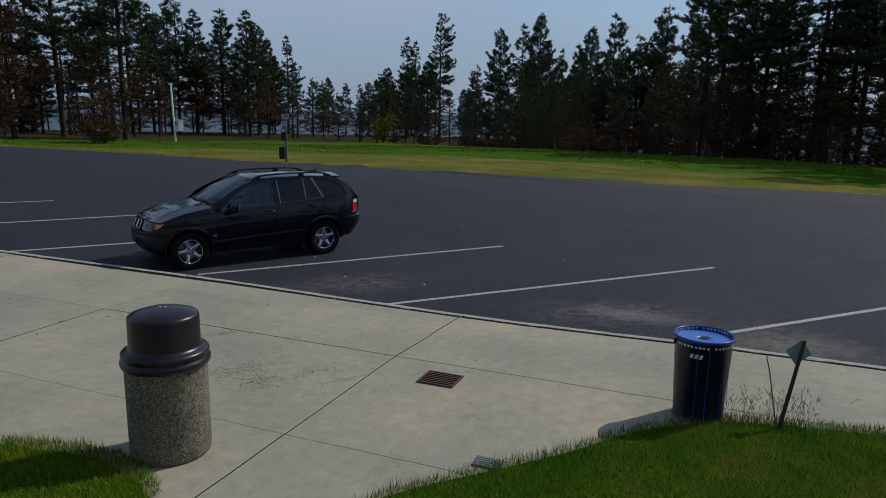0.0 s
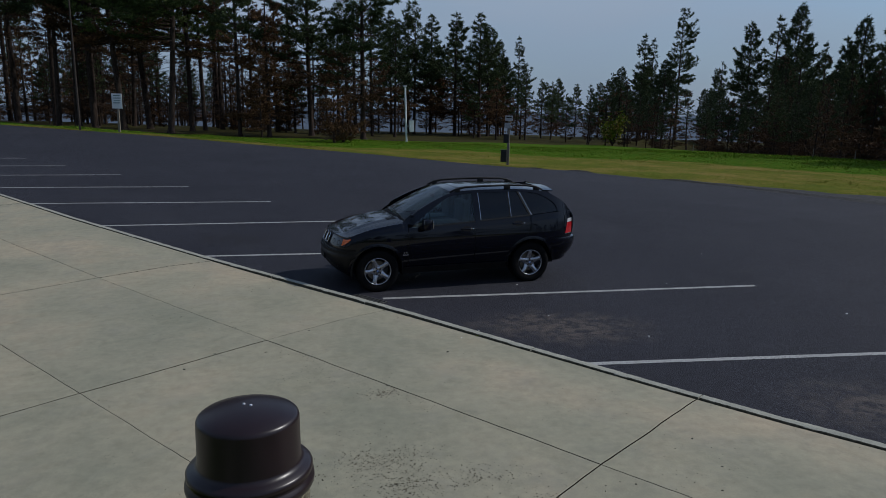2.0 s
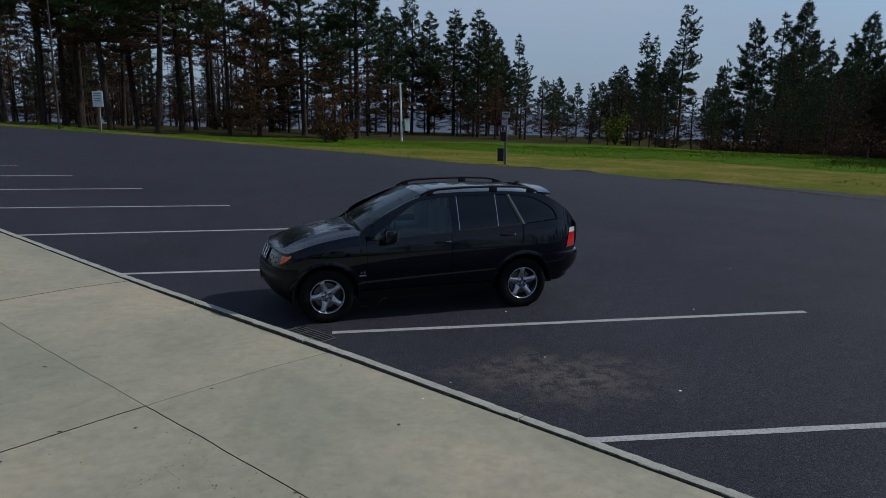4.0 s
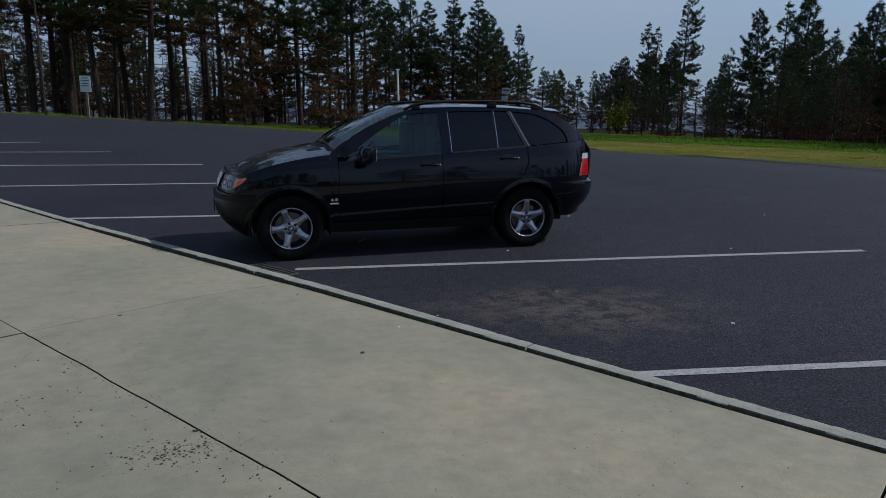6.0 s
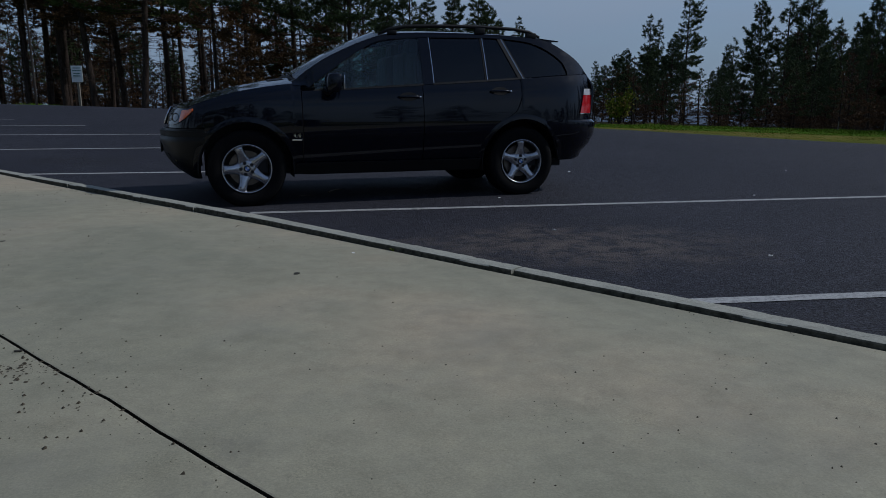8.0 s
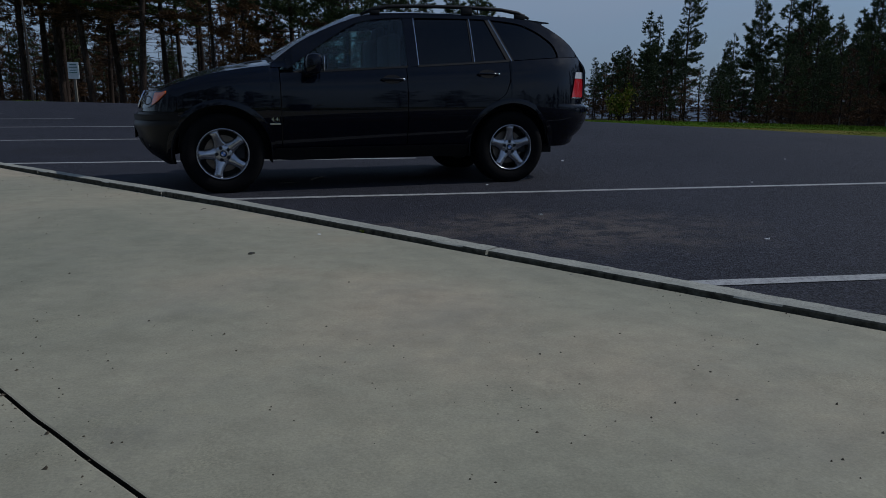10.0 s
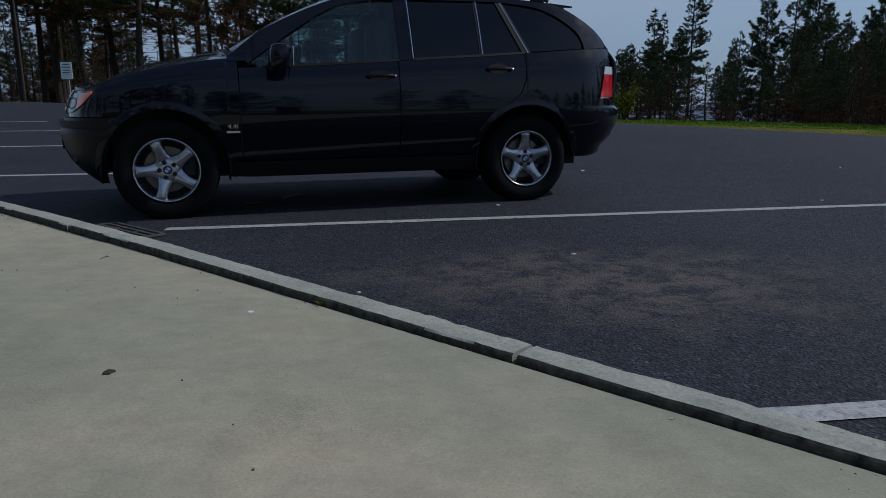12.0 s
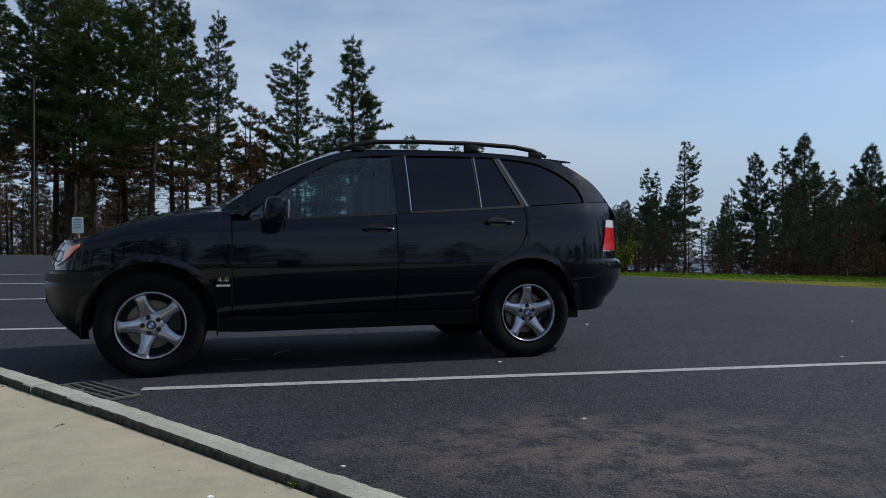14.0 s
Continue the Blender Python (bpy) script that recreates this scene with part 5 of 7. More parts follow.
def grate(name, label, w, d, bars, material, at, turn, cross=1, along=True):
    """An iron grate: a frame, bars over a dark sheet that stands for the shaded pit."""
    root = thing(name, label, "drain grate")
    root.matrix_basis = at @ pose(0, 0, 0, 0, 0, turn)
    # flat dark sheet gives the shade down in the pit
    part("pit", box_bm(w - 0.01, d - 0.01, 0.004, (0, 0, 0.001)), DARK_BOX, root, "dark sheet for the shaded pit")
    for sx, sy, px, py in ((w, 0.022, 0, d / 2), (w, 0.022, 0, -d / 2), (0.022, d - 0.022, w / 2 - 0.011, 0), (0.022, d - 0.022, -w / 2 + 0.011, 0)):
        part("frame_bar", box_bm(sx, sy, 0.014, (px, py, 0.009), 0.002), material, root)
    for k in range(bars):
        if along:
            y = -d / 2 + d * (k + 1) / (bars + 1)
            part("bar", box_bm(w - 0.05, d / (bars + 1) * 0.40, 0.012, (0, y, 0.010), 0.002), material, root)
        else:
            x = -w / 2 + w * (k + 1) / (bars + 1)
            part("bar", box_bm(w / (bars + 1) * 0.36, d - 0.05, 0.012, (x, 0, 0.012), 0.002), material, root)
    for k in range(cross):
        x = -w / 2 + w * (k + 1) / (cross + 1)
        part("cross_bar", box_bm(0.014, d - 0.05, 0.011, (x, 0, 0.0065)) if along else box_bm(w - 0.05, 0.014, 0.011, (0, -d / 2 + d * (k + 1) / (cross + 1), 0.0065)), material, root)


def build_grates():
    turn = math.degrees(math.atan2(KU.y, KU.x))
    x, y = xy(6.63, -3.59)
    grate("floor_drain", "rusty red-brown iron drain grate set in the sidewalk", 0.42, 0.33, 6, RUST_IRON, pose(x, y, walk_z(x, y) + 0.001), turn, 0, True)
    x, y = xy(0.21, -0.60)
    grate("storm_drain", "grey iron storm drain grate in the asphalt by the kerb", 0.70, 0.50, 8, GREY_IRON, pose(x, y, lot_z(x, y) + 0.002), turn, 2, True)
    root = thing("cover_plate", "small grey metal cover plate in the sidewalk", "cover plate")
    x, y = xy(7.71, -5.15)
    root.matrix_basis = pose(x, y, walk_z(x, y), 0, 0, turn)
    part("plate", box_bm(0.24, 0.17, 0.014, (0, 0, 0.007), 0.003), GREY_IRON, root)
    for k in range(5):
        part("rib", box_bm(0.2, 0.008, 0.005, (0, -0.06 + 0.03 * k, 0.0155)), GALV, root)


def build_pole():
    x, y = 17.1, 59.9
    root = thing("white_pole", "white utility pole with a pale meter box on its side", "pole")
    root.matrix_basis = pose(x, y, land_z(x, y) - 0.05, 0, -1.6, 0) @ Matrix.Scale(1.68, 4)
    part("pole", tube_bm([(0, 0, 0), (0, 0, 3.36)], [0.060, 0.050], 12), WHITE_PAINT, root, "", False)
    part("meter_box", box_bm(0.27, 0.20, 0.66, (0.33, -0.05, 0.98), 0.02), WHITE_PAINT, root, "pale meter box")
    part("hood", box_bm(0.30, 0.24, 0.05, (0.33, -0.05, 1.33), 0.01), GALV, root)
    part("bracket", box_bm(0.22, 0.05, 0.06, (0.16, -0.02, 1.0)), GALV, root)
    part("cap", box_bm(0.2, 0.2, 0.06, (0, 0, 3.38), 0.02), WHITE_PAINT, root)


def build_waste_station():
    x, y = 14.3, 27.4
    root = thing("waste_station", "grey post with a dark bin, bag box and small boards", "waste station")
    root.matrix_basis = pose(x, y, land_z(x, y) + 0.02, 0, 0, -30) @ Matrix.Scale(1.42, 4)
    part("post", box_bm(0.10, 0.09, 1.95, (0, 0, 0.975), 0.008), WOOD_GREY, root)
    part("bin", box_bm(0.24, 0.24, 0.46, (-0.17, -0.05, 0.36), 0.03), DARK_BOX, root, "dark bin")
    part("bin_lid", box_bm(0.26, 0.26, 0.05, (-0.17, -0.05, 0.61), 0.015), DARK_BOX, root)
    part("bag_box", box_bm(0.22, 0.14, 0.36, (-0.08, -0.10, 1.10), 0.02), DARK_BOX, root, "dark bag box")
    part("board", box_bm(0.30, 0.02, 0.22, (0.0, -0.07, 1.92), 0.004), GALV, root, "small grey board")
    part("lower_board", box_bm(0.24, 0.02, 0.22, (-0.05, -0.07, 1.62), 0.004), GALV, root)
    part("board_print", box_bm(0.22, 0.004, 0.04, (0.0, -0.084, 1.95)), DARK_BOX, root)


def build_sign():
    x, y = -9.4, 54.3
    root = thing("park_sign", "pale park notice board on a wooden post", "sign")
    root.matrix_basis = pose(x, y, land_z(x, y), 0, 0, -12) @ Matrix.Scale(1.22, 4)
    part("post", box_bm(0.14, 0.14, 1.8, (0, 0.06, 0.9), 0.01), WOOD_GREY, root)
    part("brace", box_bm(0.6, 0.08, 0.08, (0, 0.06, 1.75)), WOOD_GREY, root)
    part("panel", box_bm(0.66, 0.04, 1.0, (0, -0.04, 2.10), 0.01), SIGN_FACE, root, "pale notice panel")
    for z, w in ((2.46, 0.42), (2.30, 0.50), (2.12, 0.38), (1.98, 0.44)):
        part("text_bar", box_bm(w, 0.006, 0.05, (0, -0.0635, z)), SIGN_INK, root)
    part("pictogram", prism_bm([(-0.12, 1.68), (0.10, 1.65), (0.12, 1.76), (0.02, 1.78), (-0.05, 1.86), (-0.08, 1.76)], -0.006, "y"), SIGN_INK, root)
    root.children[-1].location = (0, -0.0615, 0)


def build_lamp():
    x, y = -12.4, 54.6
    root = thing("street_lamp", "tall thin grey lamp post with an arm", "street lamp")
    root.matrix_basis = pose(x, y, land_z(x, y), 0, 0, 0)
    part("pole", tube_bm([(0, 0, 0), (0, 0, 6), (0, 0, 13.4)], [0.09, 0.07, 0.05], 10), WOOD_DARK, root)
    part("arm", tube_bm([(0, 0, 13.3), (-0.5, 0, 13.55), (-1.2, 0, 13.65)], [0.04, 0.035, 0.03], 8), WOOD_DARK, root)
    part("head", box_bm(0.6, 0.22, 0.10, (-1.4, 0, 13.62), 0.03), DARK_BOX, root, "flat lamp head")


def build_stakes():
    for u, n, h in ((-10.2, 71.5, 0.9), (-6.5, 72.0, 1.0), (-22, 70, 0.9), (-2, 70.5, 1.0), (6, 71.0, 1.0), (14, 71, 0.9)):
        x, y = xy(u, n)
        root = thing("fence_stake", "thin grey wooden fence stake in the grass", "stake", "fence stakes")
        root.matrix_basis = pose(x, y, land_z(x, y) - 0.05)
        part("stake", tube_bm([(0, 0, 0), (0.01, 0, h)], [0.045, 0.038], 6), WOOD_GREY, root)


def build_debris():
    """Leaves, chips and litter lying on the slabs and the asphalt."""
    rng = random.Random(15)

    def flake(x, y, z, size, material, label, name):
        bm = bmesh.new()
        n = 7
        a0 = rng.uniform(0, 6.28)
        vs = [bm.verts.new((x + size * rng.uniform(0.5, 1.2) * math.cos(a0 + k * math.tau / n), y + size * rng.uniform(0.35, 0.8) * math.sin(a0 + k * math.tau / n), z + 0.002 + rng.uniform(0, 0.25) * size)) for k in range(n)]
        low = [bm.verts.new((v.co.x, v.co.y, z)) for v in vs]
        bm.faces.new(vs)
        for k in range(n):
            bm.faces.new((vs[k], low[k], low[(k + 1) % n], vs[(k + 1) % n]))
        ob = part(name, bm, material)
        tagged(ob, label, name.replace("_", " "), name + "s on the ground")
    flake(*xy(3.08, -1.83), walk_z(*xy(3.08, -1.83)), 0.019, LEAF_DRY, "small dry dark leaf on the concrete", "leaf")
    for k in range(14):
        u, n = rng.uniform(-1, 10), rng.uniform(-5.2, -1.2)
        x, y = xy(u, n)
        flake(x, y, walk_z(x, y), rng.uniform(0.008, 0.02), LEAF_DRY, "tiny dry leaf scrap on the concrete", "leaf")
    for x, y in ((2.5, -0.16), (5.17, -0.81), (0.9, -2.4), (3.1, -3.3), (7.5, 1.2), (4.4, 1.9), (6.8, -3.2), (2.2, -2.0), (0.4, -3.05)):
        z = lot_z(x, y) if x * KN.x + y * KN.y > -0.95 else walk_z(x, y)
        flake(x, y, z, rng.uniform(0.012, 0.024), LITTER, "small white scrap of litter", "litter_scrap")
    for k in range(14):
        u, n = rng.uniform(-1, 9), -1.01 - abs(rng.gauss(0, 0.03))
        x, y = xy(u, n)
        flake(x, y, walk_z(x, y), rng.uniform(0.008, 0.016), KERB, "crumb of broken kerb concrete", "concrete_chip")
    # fine grit, too small to count
    verts, faces = [], []
    for k in range(38000):
        u = rng.uniform(-2, 10.5)
        n = rng.uniform(-6.2, -1.01) if k % 4 else rng.choice((-1.02, -3.075, -5.38)) + rng.gauss(0, 0.06)
        if n > -1.005:
            continue
        thick = noise2(u, n, 0.8) * 0.6 + noise2(u + 9, n, 2.6) * 0.5
        if thick < 0.23 - 0.5 * rng.random() ** 7 - (0.12 if k % 4 == 0 else 0):
            continue
        x, y = xy(u, n)
        s = 0.0012 + 0.0060 * rng.random() ** 4
        i = len(verts)
        z = walk_z(x, y) - 0.001
        t = rng.uniform(0, math.tau)
        for q in range(4):
            r = s * rng.uniform(0.6, 1.3)
            verts.append((x + r * math.cos(t + q * 1.57), y + r * math.sin(t + q * 1.57), z))
        verts.append((x + 0.3 * s, y, z + s * rng.uniform(0.6, 1.1)))
        faces += [(i, i + 1, i + 4), (i + 1, i + 2, i + 4), (i + 2, i + 3, i + 4), (i + 3, i, i + 4)]
    # a spalled patch beside the litter bin, and one along the long joint
    for x0, y0, rx, ry, count in ((-1.30, -6.45, 0.22, 0.26, 420), (-1.36, -6.02, 0.40, 0.20, 520), (-0.72, -6.50, 0.36, 0.16, 200), (-0.55, -6.95, 0.40, 0.05, 90), (-1.04, -4.66, 0.22, 0.12, 260)):
        for k in range(count):
            x, y = x0 + rng.gauss(0, rx * 0.6), y0 + rng.gauss(0, ry * 0.6)
            s, t = 0.0025 + 0.0065 * rng.random() ** 2, rng.uniform(0, math.tau)
            i, z = len(verts), walk_z(x, y) - 0.001
            for q in range(4):
                r = s * rng.uniform(0.6, 1.4)
                verts.append((x + r * math.cos(t + q * 1.57), y + r * math.sin(t + q * 1.57), z))
            verts.append((x + 0.3 * s, y, z + s * rng.uniform(0.3, 0.7)))
            faces += [(i, i + 1, i + 4), (i + 1, i + 2, i + 4), (i + 2, i + 3, i + 4), (i + 3, i, i + 4)]
    ob = link_mesh("grit", verts, faces, SOIL)
    tagged(ob, "dark grit scattered on the concrete", "grit", kind="stuff")


def build_twigs():
    """Bent dry twigs blown under the car and against the kerb."""
    for x, y, ln, turn, material, label in ((0.99, 0.89, 0.36, 50, WOOD_GREY, "bent pale dry twig lying under the car"), (-0.18, -2.0, 0.10, 70, WOOD_DARK, "small dark twig on the concrete"), (0.62, 0.60, 0.16, -12, WOOD_GREY, "short pale twig lying under the car")):
        z = lot_z(x, y) if x * KN.x + y * KN.y > -0.9 else walk_z(x, y)
        root = thing("twig", label, "twig", "twigs on the ground")
        root.matrix_basis = pose(x, y, z, 0, 0, turn)
        r = ln * 0.022
        part("stem", tube_bm([(-ln / 2, 0, r), (-ln * 0.1, ln * 0.10, r * 1.2), (ln * 0.2, ln * 0.06, r * 1.5), (ln / 2, ln * 0.22, r)], [r, r * 0.9, r * 0.8, r * 0.4], 6), material, root)
        part("side_shoot", tube_bm([(ln * 0.1, ln * 0.08, r), (ln * 0.26, -ln * 0.08, r * 1.4)], [r * 0.6, r * 0.3], 5), material, root)


def build_sprig():
    """A small weed in the joint behind the kerb."""
    rng = np.random.default_rng(3)
    x0, y0 = xy(2.9, -0.993)
    root = thing("weed", "small yellow-green weed growing in the kerb joint", "weed")
    root.matrix_basis = pose(x0, y0, walk_z(x0, y0) - 0.004)
    verts, faces = [], []
    for k in range(16):
        a, h, w = rng.uniform(0, math.tau), rng.uniform(0.012, 0.034), rng.uniform(0.002, 0.0045)
        dx, dy = math.cos(a), math.sin(a)
        i = len(verts)
        verts += [(0, 0, 0), (dx * h * 0.5 - dy * w, dy * h * 0.5 + dx * w, h * 0.7), (dx * h, dy * h, h * 0.8), (dx * h * 0.5 + dy * w, dy * h * 0.5 - dx * w, h * 0.7)]
        faces.append((i, i + 1, i + 2, i + 3))
    leaves = link_mesh("leaves", verts, faces, BLADE)
    leaves.parent = root


build_sprig()
build_twigs()
build_trash_can()
build_drum()
build_leaning_post()
build_grates()
build_pole()
build_waste_station()
build_sign()
build_lamp()
build_stakes()
build_debris()


# ---- the parked car: x from the front hub to the rear, y from its middle, z up ----
HALF = 0.935
HOOD_EDGE = ((-0.50, 0.935), (-0.36, 0.985), (-0.11, 1.062), (0.20, 1.120), (0.44, 1.150), (0.62, 1.160))
BELT = ((0.50, 1.085), (0.95, 1.100), (1.70, 1.146), (2.40, 1.190), (2.76, 1.215), (3.30, 1.255), (3.75, 1.285))
ROOF_EDGE = ((0.46, 1.165), (0.70, 1.345), (0.98, 1.490), (1.20, 1.580), (1.40, 1.640), (1.70, 1.664), (2.10, 1.672), (2.60, 1.666), (3.00, 1.640), (3.20, 1.605), (3.37, 1.520), (3.53, 1.420), (3.63, 1.330), (3.71, 1.225))
WIN_TOP = ((0.60, 1.110), (0.70, 1.185), (0.93, 1.345), (1.14, 1.478), (1.31, 1.565), (1.50, 1.600), (1.80, 1.620), (2.45, 1.630), (2.65, 1.626), (2.95, 1.595), (3.12, 1.535), (3.26, 1.450), (3.34, 1.375), (3.372, 1.300))
REAR_LINE = ((0.78, 3.695), (0.86, 3.725), (1.12, 3.760), (1.21, 3.735), (1.35, 3.615), (1.51, 3.375), (1.60, 3.235))
ARCH_R, ARCH_Z, BASE_X = 0.445, 0.36, 2.82


def hood_edge(x):
    return spline_table(HOOD_EDGE, x)


def belt(x):
    return lerp_table(BELT, x)


def roof_edge(x):
    return spline_table(ROOF_EDGE, x)


def win_top(x):
    return spline_table(WIN_TOP, x)


def side_w(x, z):
    """Half the car's width at (x, z)."""
    b = belt(x)
    zz = min(z, b)
    inset = 0.055 * max(0, (zz - 0.78) / 0.40) ** 2 + 0.085 * max(0, (0.74 - zz) / 0.36) ** 1.7
    inset += 0.16 * max(0, zz - (b - 0.11)) ** 1.2
    if z > b:
        inset += (z - b) * 0.36 + 0.16 * (z - b) ** 2
    if x < 0.3:
        inset += 0.065 * ((0.3 - x) / 0.66) ** 2
    if x > 2.9:
        inset += 0.05 * ((x - 2.9) / 0.6) ** 2
    if x > 3.3:
        inset += 0.10 * ((x - 3.3) / 0.4) ** 2.2
    if x < 0.62:
        e = hood_edge(x)
        inset += 0.055 * min(1.2, max(0, (z - (e - 0.13)) / 0.13)) ** 2.2
    return HALF - inset


def arch(x, c, r=ARCH_R):
    d = r * r - (x - c) ** 2
    return ARCH_Z + math.sqrt(d) if d > 0 else 0.0


def nose_corner(z):
    d = ARCH_R**2 - (z - ARCH_Z) ** 2
    return -max(0.36, math.sqrt(max(d, 0)))


def front_point(eta, z, x_mid, out=0.0, corner=None):
    """A point of the nose: eta from -1 to 1 across, x_mid where it is foremost."""
    c = nose_corner(z) if corner is None else corner
    w = side_w(c, z)
    x = c - (c - x_mid - 0.03 + out) * (1 - abs(eta) ** 2.3) ** 0.5
    return (x, eta * (w + out), z)


def rear_point(eta, z, x_mid, corner, out=0.0):
    w = side_w(min(corner, 3.3), z)
    x = corner + (x_mid - corner + out) * (1 - abs(eta) ** 4.6) ** 0.5
    return (x, eta * (w + out), z)


def etas(n, a=-1.0, b=1.0):
    """Steps across the nose, closer together at the corners."""
    return [math.sin(math.asin(a) + (math.asin(b) - math.asin(a)) * i / (n - 1)) for i in range(n)]


def side_skin(xs, low, high, rows, sgn, out=0.0, thick=0.02, left=None):
    """A panel of the car's flank between two curves."""
    def f(x, v):
        z = low(x) + (high(x) - low(x)) * v
        return (x, sgn * (side_w(x, z) + out), z)
    bm = skin_bm(f, xs, spread(0, 1, rows), lambda x, v: (0, -sgn * thick, 0))
    bmesh.ops.recalc_face_normals(bm, faces=bm.faces)
    return bm


def side_skin_z(zs, x_left, x_right, cols, sgn, out=0.0, thick=0.02):
    def f(s, z):
        x = x_left(z) + (x_right(z) - x_left(z)) * s
        return (x, sgn * (side_w(x, z) + out), z)
    bm = skin_bm(f, spread(0, 1, cols), zs, lambda s, z: (0, -sgn * thick, 0))
    bmesh.ops.recalc_face_normals(bm, faces=bm.faces)
    return bm


def fixed(bm):
    bmesh.ops.recalc_face_normals(bm, faces=bm.faces)
    return bm


DOOR_REAR = ((0.30, 2.350), (0.50, 2.370), (0.70, 2.490), (0.80, 2.610), (0.89, 2.745), (1.03, 2.800), (1.30, 2.800))
SEAM_LOW = ((2.62, 0.80), (2.752, 0.89), (2.800, 1.00), (2.805, 1.03))


def build_wheel(name, root, x, y, spin, sgn):
    """One wheel: tyre, rim, five spokes, hub, cap, dark bolt-hole discs and the brake disc behind."""
    wheel = new(name)
    wheel.parent = root
    wheel.matrix_basis = pose(x, y, 0.362, 0, 0, 0 if sgn < 0 else 180)
    T = []
    for r, h in ((0.229, -0.110), (0.246, -0.122), (0.300, -0.130), (0.335, -0.127), (0.352, -0.116), (0.361, -0.098)):
        T.append((r, h))
    for h in (-0.080, -0.076, -0.066, -0.062, -0.030, -0.026, -0.014, -0.010):
        T.append((0.3655 if len(T) % 4 in (2, 3) else 0.358, h))
    T += [(r, -h) for r, h in T[::-1]]
    tyre = part("tyre", lathe_bm(T + [(0.221, 0.10), (0.221, -0.10)], 72, "y", True), RUBBER, wheel, "", True)
    tread = bmesh.new()
    for k in range(60):
        a = math.tau * k / 60
        for h0, h1, dz in ((-0.106, -0.082, 0), (-0.060, -0.032, 0.5), (-0.008, 0.008, 0), (0.032, 0.060, 0.5), (0.082, 0.106, 0)):
            b = a + dz * math.tau / 60
            ro = 0.3615 if abs(h0 + h1) > 0.17 else 0.3668
            vs = [tread.verts.new((r * math.cos(q), h, r * math.sin(q))) for r in (0.350, ro) for q, h in ((b, h0), (b + 0.062, h0), (b + 0.062, h1), (b, h1))]
            for q in ((4, 5, 6, 7), (0, 1, 5, 4), (1, 2, 6, 5), (2, 3, 7, 6), (3, 0, 4, 7)):
                tread.faces.new([vs[i] for i in q])
    fixed(tread)
    part("tread", tread, RUBBER, tyre)["kind"] = "stuff"
    rim = [(0.222, -0.098), (0.232, -0.112), (0.231, -0.121), (0.225, -0.123), (0.219, -0.116), (0.214, -0.100), (0.208, -0.060), (0.205, 0.0), (0.207, 0.09), (0.218, 0.10), (0.226, 0.098)]
    part("rim", lathe_bm(rim, 72, "y", True), ALLOY, wheel, "silver alloy", True)
    for k in range(5):
        a = math.radians(spin + 72 * k)
        bm = bmesh.new()
        rows = []
        for r, w, y0 in ((0.035, 0.054, -0.074), (0.066, 0.060, -0.081), (0.086, 0.053, -0.087), (0.108, 0.044, -0.094), (0.140, 0.038, -0.102), (0.172, 0.036, -0.109), (0.196, 0.038, -0.112), (0.214, 0.047, -0.111)):
            rows.append([bm.verts.new((r, yy, zz)) for zz, yy in ((-w * 1.18, y0 + 0.040), (-w, y0 + 0.012), (-w * 0.5, y0 + 0.001), (0, y0 - 0.004), (w * 0.5, y0 + 0.001), (w, y0 + 0.012), (w * 1.18, y0 + 0.040))])
        for p, q in zip(rows, rows[1:]):
            for i in range(6):
                bm.faces.new((p[i], p[i + 1], q[i + 1], q[i]))
            bm.faces.new((p[6], p[0], q[0], q[6]))
        bm.faces.new(rows[0])
        bm.faces.new(rows[-1][::-1])
        bmesh.ops.rotate(bm, matrix=Matrix.Rotation(-a, 3, "Y"), verts=bm.verts)
        part("spoke", fixed(bm), ALLOY, wheel, "", True)
    part("hub", lathe_bm([(0.0, -0.088), (0.036, -0.088), (0.060, -0.086), (0.082, -0.080), (0.086, -0.060), (0.086, -0.02), (0.0, -0.02)], 40, "y"), ALLOY, wheel, "", True)
    cap = part("hub_cap", lathe_bm([(0.0, -0.0945), (0.026, -0.0935), (0.031, -0.091), (0.033, -0.085)], 32, "y"), DARK_BOX, wheel, "round cap with a plain blue and white mark", True)
    for q in range(4):
        bm = bmesh.new()
        vs = [bm.verts.new((0, -0.0952, 0))] + [bm.verts.new((0.021 * math.cos(q * math.pi / 2 + t), -0.0946, 0.021 * math.sin(q * math.pi / 2 + t))) for t in spread(0, math.pi / 2, 6)]
        bm.faces.new(vs)
        part("cap_quarter", bm, BLUE_LID if q % 2 else PALE, cap)
    for k in range(5):
        a = math.radians(spin + 72 * k)
        # raised dark disc stands for the shade in a bolt hole
        bm = lathe_bm([(0.0, -0.0905), (0.0120, -0.0905), (0.0145, -0.0915), (0.0165, -0.0895), (0.017, -0.07)], 14, "y")
        bmesh.ops.translate(bm, vec=(0.056 * math.cos(a), 0.0, 0.056 * math.sin(a)), verts=bm.verts)
        part("wheel_bolt", bm, DARK_BOX, wheel)
    part("brake_disc", lathe_bm([(0.07, -0.028), (0.165, -0.028), (0.165, 0.0), (0.07, 0.0)], 48, "y"), ALLOY_DARK, wheel, "tan worn brake disc")
    bm = box_bm(0.09, 0.06, 0.15, (0.15, -0.03, 0.02), 0.015)
    part("brake_caliper", bm, DARK_BOX, wheel)
    part("back_plate", lathe_bm([(0.0, 0.03), (0.214, 0.03)], 40, "y"), DARK_BOX, wheel)
    return wheel


